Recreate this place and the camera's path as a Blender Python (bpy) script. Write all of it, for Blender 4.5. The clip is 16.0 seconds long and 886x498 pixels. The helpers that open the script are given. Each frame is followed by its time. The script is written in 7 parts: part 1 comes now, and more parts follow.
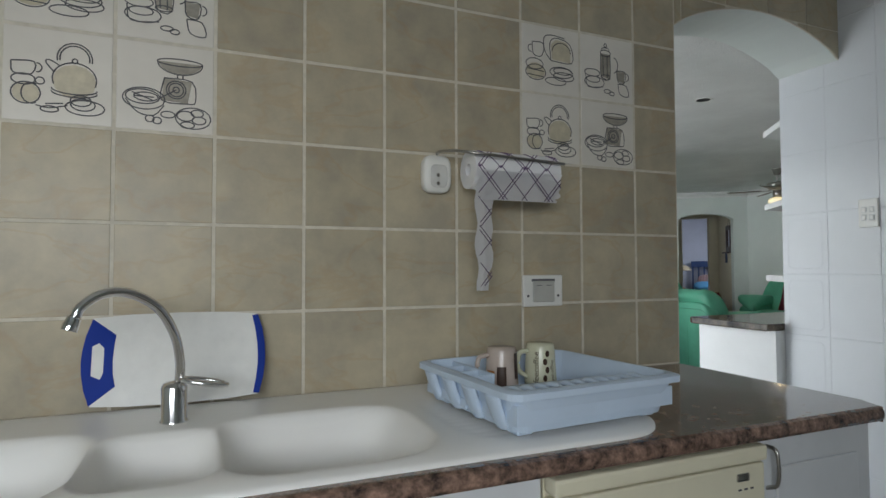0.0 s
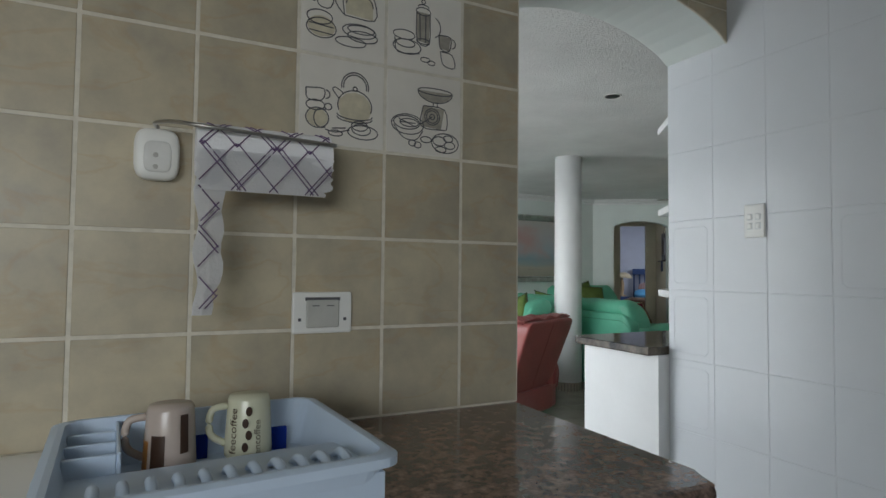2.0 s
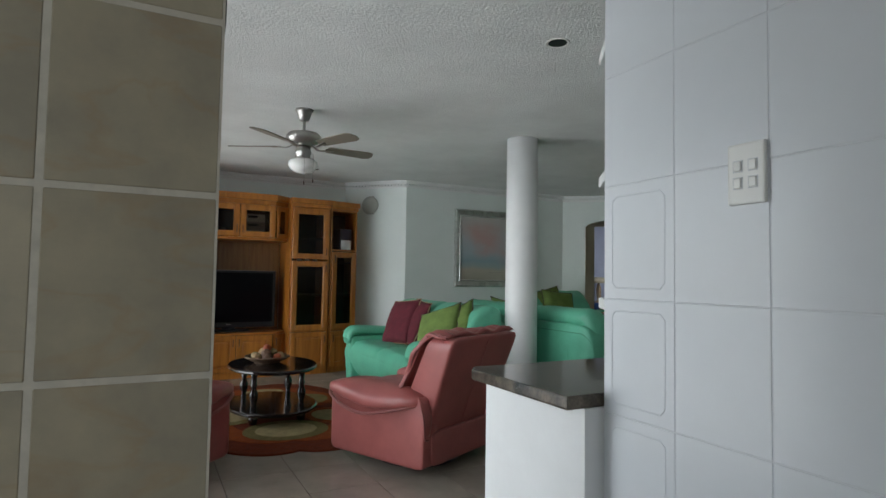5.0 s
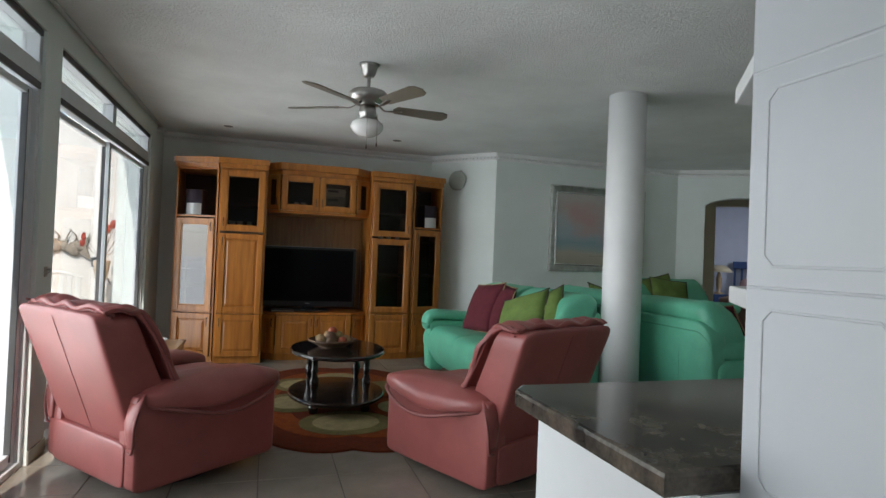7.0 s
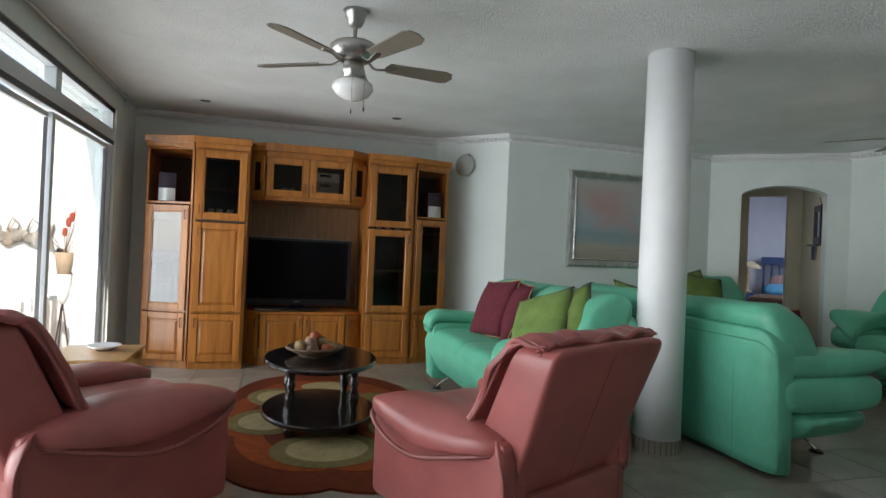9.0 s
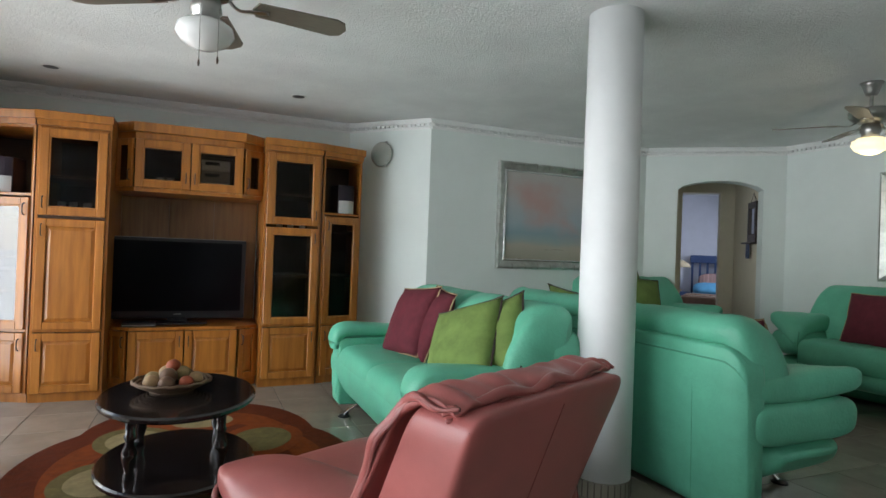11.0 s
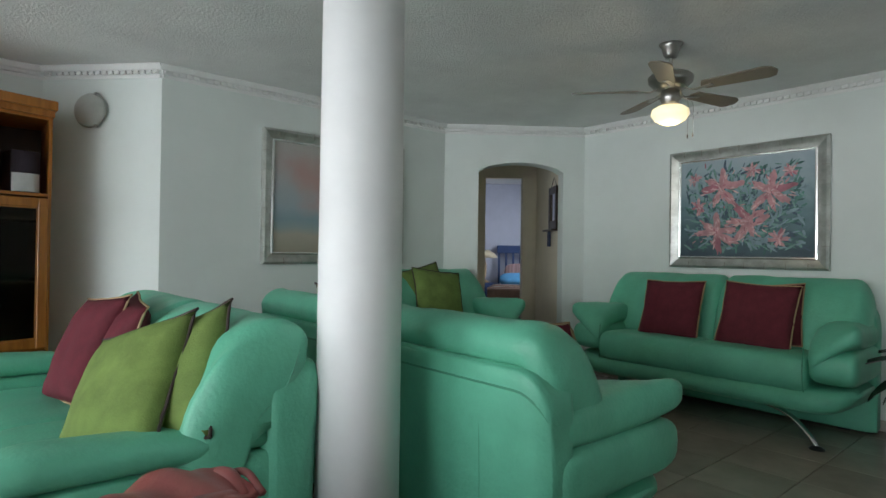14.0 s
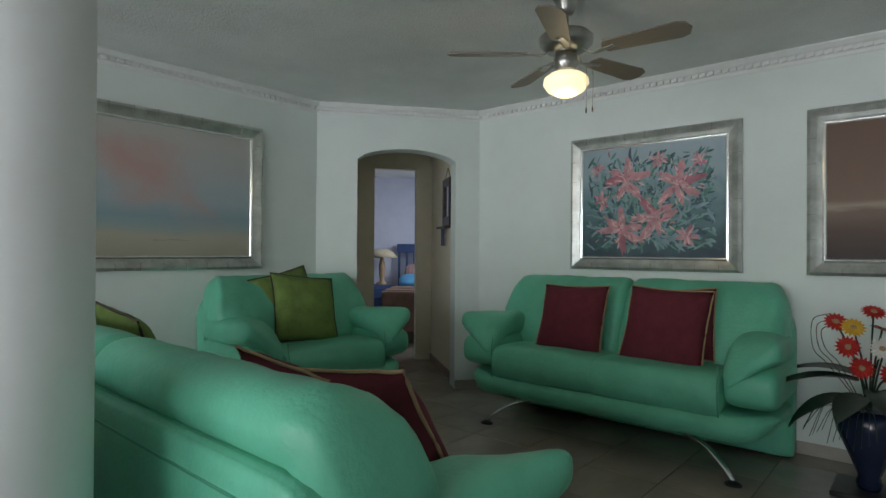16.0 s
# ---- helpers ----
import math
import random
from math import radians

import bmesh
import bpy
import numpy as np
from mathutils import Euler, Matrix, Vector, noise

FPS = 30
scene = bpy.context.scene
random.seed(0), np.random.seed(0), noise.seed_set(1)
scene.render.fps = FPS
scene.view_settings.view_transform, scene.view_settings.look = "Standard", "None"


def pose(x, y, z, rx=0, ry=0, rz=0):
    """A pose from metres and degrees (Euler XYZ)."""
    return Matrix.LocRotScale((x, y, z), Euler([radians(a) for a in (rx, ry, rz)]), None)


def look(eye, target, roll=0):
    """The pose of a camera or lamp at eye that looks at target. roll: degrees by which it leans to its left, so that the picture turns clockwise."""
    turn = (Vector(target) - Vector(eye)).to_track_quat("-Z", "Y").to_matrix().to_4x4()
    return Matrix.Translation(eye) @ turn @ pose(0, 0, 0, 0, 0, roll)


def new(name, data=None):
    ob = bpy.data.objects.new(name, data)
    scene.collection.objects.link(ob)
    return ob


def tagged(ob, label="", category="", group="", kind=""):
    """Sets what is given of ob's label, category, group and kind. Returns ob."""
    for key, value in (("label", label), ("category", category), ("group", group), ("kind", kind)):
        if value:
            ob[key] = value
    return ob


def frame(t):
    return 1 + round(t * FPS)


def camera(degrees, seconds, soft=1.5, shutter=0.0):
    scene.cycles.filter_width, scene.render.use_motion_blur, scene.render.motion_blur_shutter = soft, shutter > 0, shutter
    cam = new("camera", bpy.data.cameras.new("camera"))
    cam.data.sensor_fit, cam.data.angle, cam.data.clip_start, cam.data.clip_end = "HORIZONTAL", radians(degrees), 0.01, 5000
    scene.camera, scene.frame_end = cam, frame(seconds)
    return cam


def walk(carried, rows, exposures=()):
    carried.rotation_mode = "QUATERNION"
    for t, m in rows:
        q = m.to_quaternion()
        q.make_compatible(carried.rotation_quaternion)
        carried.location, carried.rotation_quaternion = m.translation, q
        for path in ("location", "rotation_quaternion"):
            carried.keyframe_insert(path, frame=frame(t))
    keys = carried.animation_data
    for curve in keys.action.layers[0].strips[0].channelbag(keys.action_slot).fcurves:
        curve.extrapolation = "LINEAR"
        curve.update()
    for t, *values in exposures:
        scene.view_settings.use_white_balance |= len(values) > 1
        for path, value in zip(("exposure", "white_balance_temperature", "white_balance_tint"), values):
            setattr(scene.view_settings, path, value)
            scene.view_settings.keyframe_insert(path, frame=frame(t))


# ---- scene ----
cam = camera(76.0, 16.0)
PATH = [
    (0, (-0.002, -0.071, 1.266), (0.764, 1.775, 1.334), -0.2),
    (0.5, (0.11, 0.004, 1.268), (0.908, 1.837, 1.336), 0.05),
    (1, (0.26, 0.034, 1.268), (1.089, 1.852, 1.34), 0.3),
    (1.5, (0.495, 0.074, 1.292), (1.351, 1.879, 1.364), 0.5),
    (2, (0.707, 0.129, 1.3), (1.595, 1.919, 1.38), 0.6),
    (2.5, (0.898, 0.251, 1.283), (1.807, 2.03, 1.374), 0.6),
    (3, (1.127, 0.415, 1.297), (2.056, 2.183, 1.393), 0.7),
    (3.5, (1.313, 0.525, 1.29), (2.271, 2.278, 1.392), 0.7),
    (6, (1.889, 1.046, 1.276), (2.703, 2.871, 1.354), 1.8),
    (6.5, (2.033, 1.185, 1.262), (2.704, 3.068, 1.316), 2.1),
    (7, (2.119, 1.336, 1.254), (2.708, 3.248, 1.285), 2.3),
    (7.5, (2.182, 1.563, 1.268), (2.741, 3.483, 1.292), 2.4),
    (8, (2.245, 1.728, 1.257), (2.797, 3.65, 1.272), 2.5),
    (10.5, (2.657, 2.588, 1.227), (3.335, 4.47, 1.247), 2.4),
    (11, (2.776, 2.748, 1.262), (3.56, 4.589, 1.281), 2.1),
    (11.5, (2.867, 2.872, 1.26), (3.765, 4.658, 1.288), 1.9),
    (12, (2.989, 3.021, 1.255), (4.001, 4.745, 1.285), 1.6),
    (12.5, (3.097, 3.197, 1.223), (4.237, 4.84, 1.264), 1.3),
    (13, (3.315, 3.288, 1.239), (4.551, 4.859, 1.274), 1.1),
    (13.5, (3.536, 3.378, 1.252), (4.809, 4.92, 1.276), 0.9),
    (14, (3.718, 3.496, 1.243), (5.022, 5.013, 1.261), 0.8),
    (14.5, (3.895, 3.619, 1.259), (5.257, 5.085, 1.273), 0.7),
    (15, (4.14, 3.71, 1.256), (5.569, 5.109, 1.273), 0.7),
    (15.5, (4.389, 3.748, 1.277), (5.856, 5.109, 1.295), 0.5),
    (16, (4.56, 3.858, 1.281), (6.068, 5.172, 1.293), 0.4),
]
EXPOSURES = [(0, 0.15), (3.5, 0.12), (6, 0.0), (7, 0.0), (8, 0.2), (11, 0.64), (12.5, 0.72), (14, 0.54), (15, 0.45), (16, 0.48)]
walk(cam, [(t, look(eye, target, roll)) for t, eye, target, roll in PATH], EXPOSURES)

# ---- light ----
world = bpy.data.worlds.new("sky")
scene.world = world
world.use_nodes = True
wn = world.node_tree
sky = wn.nodes.new("ShaderNodeTexSky")
sky.sky_type = "NISHITA"
sky.sun_disc = False
sky.sun_elevation = radians(44.6)
sky.sun_rotation = radians(-170.5)
wn.links.new(sky.outputs[0], wn.nodes["Background"].inputs[0])
wn.nodes["Background"].inputs[1].default_value = 0.15
sun = new("sun", bpy.data.lights.new("sun", "SUN"))
sun.data.energy, sun.data.angle, sun.data.color = 5.0, radians(0.6), (1.0, 0.95, 0.88)
sun.matrix_world = look((-1.0, -6.0, 6.0), (0, 0, 0))


def area_lamp(name, eye, target, w, h, power, color=(0.92, 0.96, 0.985), spread=150):
    ob = new(name, bpy.data.lights.new(name, "AREA"))
    ob.data.shape, ob.data.size, ob.data.size_y = "RECTANGLE", w, h
    ob.data.energy, ob.data.color, ob.data.spread = power, color, radians(spread)
    ob.matrix_world = look(eye, target)
    return ob


area_lamp("window_daylight", (0.12, 6.75, 1.22), (3.0, 6.75, 1.3), 2.9, 2.4, 58, spread=120)
area_lamp("window_daylight", (0.12, 3.75, 1.22), (3.0, 3.75, 1.3), 2.9, 2.4, 57, spread=120)
# Added lamp for an unseen, assumed kitchen window; it lights tiles and sink.
area_lamp("kitchen_fill", (-1.0, -1.72, 1.72), (-0.2, 1.3, 0.45), 1.9, 0.7, 19, spread=120)

# ---- materials ----


def mat(name, color, rough=0.5, metal=0.0, var=0.15, scale=6.0, bump=0.0, bscale=60.0, spec=0.5, coat=0.0, second=None, rand=0.0, stretch=None, fine=0.0):
    m = bpy.data.materials.new(name)
    m.use_nodes = True
    n, l = m.node_tree.nodes, m.node_tree.links
    b = n["Principled BSDF"]
    b.inputs["Roughness"].default_value = rough
    b.inputs["Metallic"].default_value = metal
    b.inputs["Specular IOR Level"].default_value = spec
    b.inputs["Coat Weight"].default_value = coat
    b.inputs["Coat Roughness"].default_value = 0.06
    tc = n.new("ShaderNodeTexCoord")
    mp = n.new("ShaderNodeMapping")
    l.new(tc.outputs["Object"], mp.inputs["Vector"])
    if rand:
        oi = n.new("ShaderNodeObjectInfo")
        sh = n.new("ShaderNodeVectorMath")
        sh.operation = "SCALE"
        sh.inputs[0].default_value = (37.0, 91.0, 53.0)
        l.new(oi.outputs["Random"], sh.inputs["Scale"])
        l.new(sh.outputs[0], mp.inputs["Location"])
    if stretch:
        mp.inputs["Scale"].default_value = stretch
    t = n.new("ShaderNodeTexNoise")
    t.inputs["Scale"].default_value = scale
    t.inputs["Detail"].default_value = 6
    t.inputs["Roughness"].default_value = 0.62
    l.new(mp.outputs[0], t.inputs["Vector"])
    ramp = n.new("ShaderNodeValToRGB")
    lo = [c * (1 - var) for c in color]
    hi = [min(1, c * (1 + var * 0.7)) for c in color]
    if second:
        lo = second
    ramp.color_ramp.elements[0].position, ramp.color_ramp.elements[1].position = 0.32, 0.68
    ramp.color_ramp.elements[0].color = (*lo, 1)
    ramp.color_ramp.elements[1].color = (*hi, 1)
    l.new(t.outputs["Fac"], ramp.inputs[0])
    out = ramp.outputs[0]
    if rand or fine:
        hsv = n.new("ShaderNodeHueSaturation")
        l.new(out, hsv.inputs["Color"])
        mr = n.new("ShaderNodeMapRange")
        mr.inputs["To Min"].default_value, mr.inputs["To Max"].default_value = 1 - max(rand, fine), 1 + max(rand, fine)
        if rand:
            l.new(oi.outputs["Random"], mr.inputs[0])
        else:
            t3 = n.new("ShaderNodeTexNoise")
            t3.inputs["Scale"].default_value = bscale
            t3.inputs["Detail"].default_value = 4
            l.new(mp.outputs[0], t3.inputs["Vector"])
            l.new(t3.outputs["Fac"], mr.inputs[0])
        l.new(mr.outputs[0], hsv.inputs["Value"])
        out = hsv.outputs[0]
    l.new(out, b.inputs["Base Color"])
    rr = n.new("ShaderNodeMapRange")
    rr.inputs["To Min"].default_value, rr.inputs["To Max"].default_value = max(0.02, rough * 0.8), min(1, rough * 1.25)
    l.new(t.outputs["Fac"], rr.inputs[0])
    l.new(rr.outputs[0], b.inputs["Roughness"])
    if bump:
        t2 = n.new("ShaderNodeTexNoise")
        t2.inputs["Scale"].default_value = bscale
        t2.inputs["Detail"].default_value = 5
        l.new(mp.outputs[0], t2.inputs["Vector"])
        bp = n.new("ShaderNodeBump")
        bp.inputs["Strength"].default_value = bump
        bp.inputs["Distance"].default_value = 0.01
        l.new(t2.outputs["Fac"], bp.inputs["Height"])
        l.new(bp.outputs[0], b.inputs["Normal"])
    return m


def glow(name, color, strength):
    m = mat(name, color, 0.3)
    b = m.node_tree.nodes["Principled BSDF"]
    b.inputs["Emission Color"].default_value = (*color, 1)
    b.inputs["Emission Strength"].default_value = strength
    return m


def glassy(name, color=(1, 1, 1), rough=0.0, film=0.045):
    """Thin pane: clear with a mirror film by Fresnel."""
    m = bpy.data.materials.new(name)
    m.use_nodes = True
    n, l = m.node_tree.nodes, m.node_tree.links
    n.remove(n["Principled BSDF"])
    tr, gl, mix, lw = n.new("ShaderNodeBsdfTransparent"), n.new("ShaderNodeBsdfGlossy"), n.new("ShaderNodeMixShader"), n.new("ShaderNodeLayerWeight")
    tr.inputs[0].default_value = (*color, 1)
    gl.inputs["Roughness"].default_value = rough
    lw.inputs[0].default_value = 0.5
    pw, ma = n.new("ShaderNodeMath"), n.new("ShaderNodeMath")
    pw.operation, ma.operation = "POWER", "MULTIPLY_ADD"
    l.new(lw.outputs["Facing"], pw.inputs[0])
    pw.inputs[1].default_value = 5.0
    l.new(pw.outputs[0], ma.inputs[0])
    ma.inputs[1].default_value, ma.inputs[2].default_value = 0.9 - film, film
    l.new(ma.outputs[0], mix.inputs[0])
    l.new(tr.outputs[0], mix.inputs[1])
    l.new(gl.outputs[0], mix.inputs[2])
    l.new(mix.outputs[0], n["Material Output"].inputs[0])
    return m


def wood(name, a, b, stretch=(14, 14, 0.9)):
    return mat(name, a, 0.34, var=0.2, scale=2.2, bump=0.06, bscale=9, second=b, stretch=stretch, coat=0.25)


M_PAINT = mat("wall_paint", (0.73, 0.785, 0.76), 0.65, var=0.05, scale=1.5, bump=0.05, bscale=90)
M_CEIL = mat("ceiling_stipple", (0.77, 0.785, 0.775), 0.75, var=0.08, scale=2.0, bump=0.75, bscale=85, fine=0.05)
M_WHITE = mat("white_paint", (0.78, 0.79, 0.79), 0.5, var=0.05, scale=3)
M_CORN = mat("cornice_plaster", (0.78, 0.79, 0.78), 0.6, var=0.05)
M_BEIGE = mat("beige_glazed_tile", (0.465, 0.41, 0.295), 0.36, var=0.15, scale=7, second=(0.375, 0.335, 0.26), bump=0.06, bscale=25, rand=0.08, spec=0.35)
def veined(m, color, scale=(1.6, 1.6, 3.2)):
    """Adds thin cloudy veins of one colour over a material's base colour."""
    n, l = m.node_tree.nodes, m.node_tree.links
    b = n["Principled BSDF"]
    src = b.inputs["Base Color"].links[0].from_socket
    mp, nz, nz2, mr, mx = n.new("ShaderNodeMapping"), n.new("ShaderNodeTexNoise"), n.new("ShaderNodeMath"), n.new("ShaderNodeMapRange"), n.new("ShaderNodeMix")
    first = [k for k in n if k.bl_idname == "ShaderNodeMapping"][0]
    l.new(first.outputs[0], mp.inputs["Vector"])
    mp.inputs["Scale"].default_value = scale
    mp.inputs["Rotation"].default_value = (0, 0.35, 0)
    nz.inputs["Scale"].default_value, nz.inputs["Detail"].default_value, nz.inputs["Distortion"].default_value = 2.2, 8, 0.5
    l.new(mp.outputs[0], nz.inputs["Vector"])
    nz2.operation = "ABSOLUTE"
    sub = n.new("ShaderNodeMath")
    sub.operation = "SUBTRACT"
    l.new(nz.outputs["Fac"], sub.inputs[0])
    sub.inputs[1].default_value = 0.52
    l.new(sub.outputs[0], nz2.inputs[0])
    l.new(nz2.outputs[0], mr.inputs[0])
    mr.inputs["From Min"].default_value, mr.inputs["From Max"].default_value = 0.0, 0.035
    mr.inputs["To Min"].default_value, mr.inputs["To Max"].default_value = 0.26, 0.0
    mx.data_type = "RGBA"
    l.new(mr.outputs[0], mx.inputs["Factor"])
    l.new(src, mx.inputs["A"])
    mx.inputs["B"].default_value = (*color, 1)
    l.new(mx.outputs["Result"], b.inputs["Base Color"])


veined(M_BEIGE, (0.42, 0.27, 0.13))
M_DECO = mat("pale_glazed_tile", (0.73, 0.70, 0.64), 0.3, var=0.08, scale=4, bump=0.03, bscale=30)
M_GROUT = mat("pale_grout", (0.66, 0.62, 0.53), 0.9, var=0.12, scale=30)
M_WTILE = mat("white_gloss_tile", (0.69, 0.715, 0.745), 0.2, var=0.03, scale=3, bump=0.02, bscale=8, spec=0.3)
M_WGROUT = mat("white_grout", (0.67, 0.69, 0.72), 0.7, var=0.05)
M_GRANITE = mat("brown_granite", (0.23, 0.145, 0.11), 0.12, var=0.5, scale=38, second=(0.02, 0.016, 0.016), fine=0.5, bscale=130, coat=0.3)
M_GRANITE2 = mat("grey_granite", (0.12, 0.098, 0.075), 0.1, var=0.5, scale=11, second=(0.010, 0.010, 0.011), fine=0.5, bscale=110, spec=0.3)
M_SINK = mat("white_sink_composite", (0.88, 0.87, 0.84), 0.32, var=0.015, scale=4)
M_CHROME = mat("chrome", (0.75, 0.75, 0.76), 0.12, 1.0, var=0.05)
M_STEEL = mat("brushed_steel", (0.42, 0.41, 0.39), 0.3, 1.0, var=0.1, scale=20)
M_BOARD = mat("white_plastic_board", (0.78, 0.78, 0.76), 0.5, var=0.05, scale=20)
M_BLUE = mat("blue_plastic", (0.006, 0.035, 0.30), 0.6, var=0.1, spec=0.2)
M_RACK = mat("pale_blue_plastic", (0.55, 0.66, 0.80), 0.4, var=0.04, scale=8)
M_PLASTIC = mat("white_plastic", (0.80, 0.80, 0.77), 0.35, var=0.04)
M_CREAM = mat("cream_enamel", (0.72, 0.68, 0.52), 0.3, var=0.04)
M_CAB = mat("white_cabinet", (0.64, 0.66, 0.68), 0.25, var=0.04)
M_FLOOR = mat("cream_floor_tile", (0.265, 0.236, 0.195), 0.16, var=0.16, scale=3, rand=0.06, bump=0.02, bscale=12)
M_FGROUT = mat("dark_floor_grout", (0.10, 0.085, 0.07), 0.9, var=0.2, scale=20)
M_OAK = wood("golden_oak", (0.44, 0.165, 0.027), (0.30, 0.102, 0.015), (9, 9, 0.7))
# Darker copy of the oak: the recess's shade is put into the colour.
M_OAKD = wood("oak_with_recess_shade", (0.30, 0.15, 0.05), (0.21, 0.095, 0.03))
M_OAKP = wood("pale_oak", (0.45, 0.26, 0.10), (0.33, 0.17, 0.06))
M_GREEN = mat("mint_green_leather", (0.125, 0.46, 0.305), 0.42, var=0.14, scale=4, bump=0.25, bscale=60, spec=0.4)
M_PINK = mat("dusty_pink_leather", (0.315, 0.088, 0.080), 0.36, var=0.14, scale=5, bump=0.08, bscale=200, spec=0.5)
M_PINKD = mat("pink_piping", (0.23, 0.068, 0.062), 0.45, var=0.1)
M_GDARK = mat("green_seam", (0.06, 0.29, 0.18), 0.5, var=0.1)
M_MAROON = mat("maroon_velvet", (0.125, 0.024, 0.034), 0.85, var=0.2, scale=14, bump=0.2, bscale=180, spec=0.2)
M_OLIVE = mat("olive_green_fabric", (0.16, 0.235, 0.065), 0.85, var=0.22, scale=10, bump=0.2, bscale=160, spec=0.2)
M_BEADCORD = mat("tan_cord", (0.36, 0.25, 0.14), 0.8, var=0.2)
M_DCORD = mat("dark_cord", (0.05, 0.035, 0.03), 0.8, var=0.2)
M_EBONY = mat("black_lacquered_wood", (0.012, 0.009, 0.009), 0.16, var=0.3, coat=0.4)
M_BLACK = mat("black_plastic", (0.01, 0.01, 0.012), 0.3, var=0.2)
M_SCREEN = mat("black_screen", (0.003, 0.003, 0.004), 0.12, var=0.1, spec=0.08)
# Cabinet inside, with the shade behind the doors put into the brown.
M_DARK = mat("cabinet_inside_shade", (0.07, 0.04, 0.025), 0.6, var=0.2)
M_ALU = mat("white_aluminium", (0.62, 0.64, 0.65), 0.4, var=0.05)
M_ALUD = mat("dark_seal", (0.06, 0.06, 0.06), 0.5, var=0.1)
M_GLASS = glassy("clear_glass")
M_TGLASS = glassy("smoked_glass", (0.62, 0.57, 0.52), 0.06, 0.016)
M_RGLASS = glassy("reflective_glass", (0.35, 0.32, 0.30), 0.0, 0.13)
M_OPAL = mat("opal_glass", (0.82, 0.82, 0.80), 0.15, var=0.02)
M_LIT = glow("lit_opal_glass", (1.0, 0.84, 0.52), 0.7)
M_SILVER = mat("antique_silver_frame", (0.56, 0.58, 0.55), 0.33, 0.8, var=0.25, scale=9, bump=0.08, bscale=30)
M_SILVERB = mat("bright_silver_lip", (0.78, 0.78, 0.77), 0.2, 0.9, var=0.12)
M_PAPER = mat("white_paper_towel", (0.84, 0.84, 0.86), 0.9, var=0.04, bump=0.2, bscale=160)
M_INK = mat("grey_line", (0.09, 0.09, 0.10), 0.6, var=0.2)
M_INKV = mat("violet_line", (0.13, 0.08, 0.17), 0.8, var=0.2)
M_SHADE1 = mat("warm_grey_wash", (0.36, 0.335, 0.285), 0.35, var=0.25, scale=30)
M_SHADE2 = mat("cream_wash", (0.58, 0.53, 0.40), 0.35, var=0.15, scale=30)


# ---- building helpers ----
def mesh_of(bm, name, smooth=False):
    me = bpy.data.meshes.new(name)
    bmesh.ops.recalc_face_normals(bm, faces=bm.faces)
    bm.to_mesh(me)
    bm.free()
    if smooth:
        for p in me.polygons:
            p.use_smooth = True
    return me


def part(name, bm, material, parent=None, label="", smooth=False):
    me = bm if isinstance(bm, bpy.types.Mesh) else mesh_of(bm, name, smooth)
    if not me.materials:
        me.materials.append(material)
    ob = new(name, me)
    if parent is not None:
        ob.parent = parent
    if label:
        ob["label"] = label
    return ob


def thing(name, label, category, m=None, group="", kind=""):
    ob = new(name)
    if m is not None:
        ob.matrix_world = m
    return tagged(ob, label, category, group, kind)


def solid(name, bm, material, label, category, m=None, kind="", smooth=False, group=""):
    ob = part(name, bm, material, None, "", smooth)
    if m is not None:
        ob.matrix_world = m
    return tagged(ob, label, category, group, kind)


def box(x0, x1, y0, y1, z0, z1, bev=0.0, bm=None, seg=1):
    bm = bm or bmesh.new()
    r = bmesh.ops.create_cube(bm, size=1)
    for v in r["verts"]:
        v.co = ((x0 + x1) / 2 + v.co.x * (x1 - x0), (y0 + y1) / 2 + v.co.y * (y1 - y0), (z0 + z1) / 2 + v.co.z * (z1 - z0))
    if bev:
        es = {e for v in r["verts"] for e in v.link_edges}
        bmesh.ops.bevel(bm, geom=list(es), offset=bev, segments=seg, affect="EDGES", profile=0.6)
    return bm


def prism(pts, a, b, axis="z", bm=None, bev=0.0):
    """Polygon pts extruded along an axis from a to b."""
    bm = bm or bmesh.new()
    put = {"z": lambda p, h: (p[0], p[1], h), "y": lambda p, h: (p[0], h, p[1]), "x": lambda p, h: (h, p[0], p[1])}[axis]
    lo = [bm.verts.new(put(p, a)) for p in pts]
    hi = [bm.verts.new(put(p, b)) for p in pts]
    bm.faces.new(lo[::-1])
    bm.faces.new(hi)
    n = len(pts)
    sides = []
    for i in range(n):
        sides.append(bm.faces.new((lo[i], lo[(i + 1) % n], hi[(i + 1) % n], hi[i])))
    if bev:
        es = {e for v in lo + hi for e in v.link_edges if (e.verts[0] in lo) == (e.verts[1] in lo)}
        bmesh.ops.bevel(bm, geom=list(es), offset=bev, segments=2, affect="EDGES", profile=0.6)
    return bm


def lathe(profile, seg=32, bm=None, at=(0, 0)):
    bm = bm or bmesh.new()
    rings = []
    for r, z in profile:
        rings.append([bm.verts.new((at[0] + r * math.cos(2 * math.pi * i / seg), at[1] + r * math.sin(2 * math.pi * i / seg), z)) for i in range(seg)])
    for a, b in zip(rings, rings[1:]):
        for i in range(seg):
            bm.faces.new((a[i], a[(i + 1) % seg], b[(i + 1) % seg], b[i]))
    if profile[0][0] > 1e-4:
        bm.faces.new(rings[0][::-1])
    if profile[-1][0] > 1e-4:
        bm.faces.new(rings[-1])
    return bm


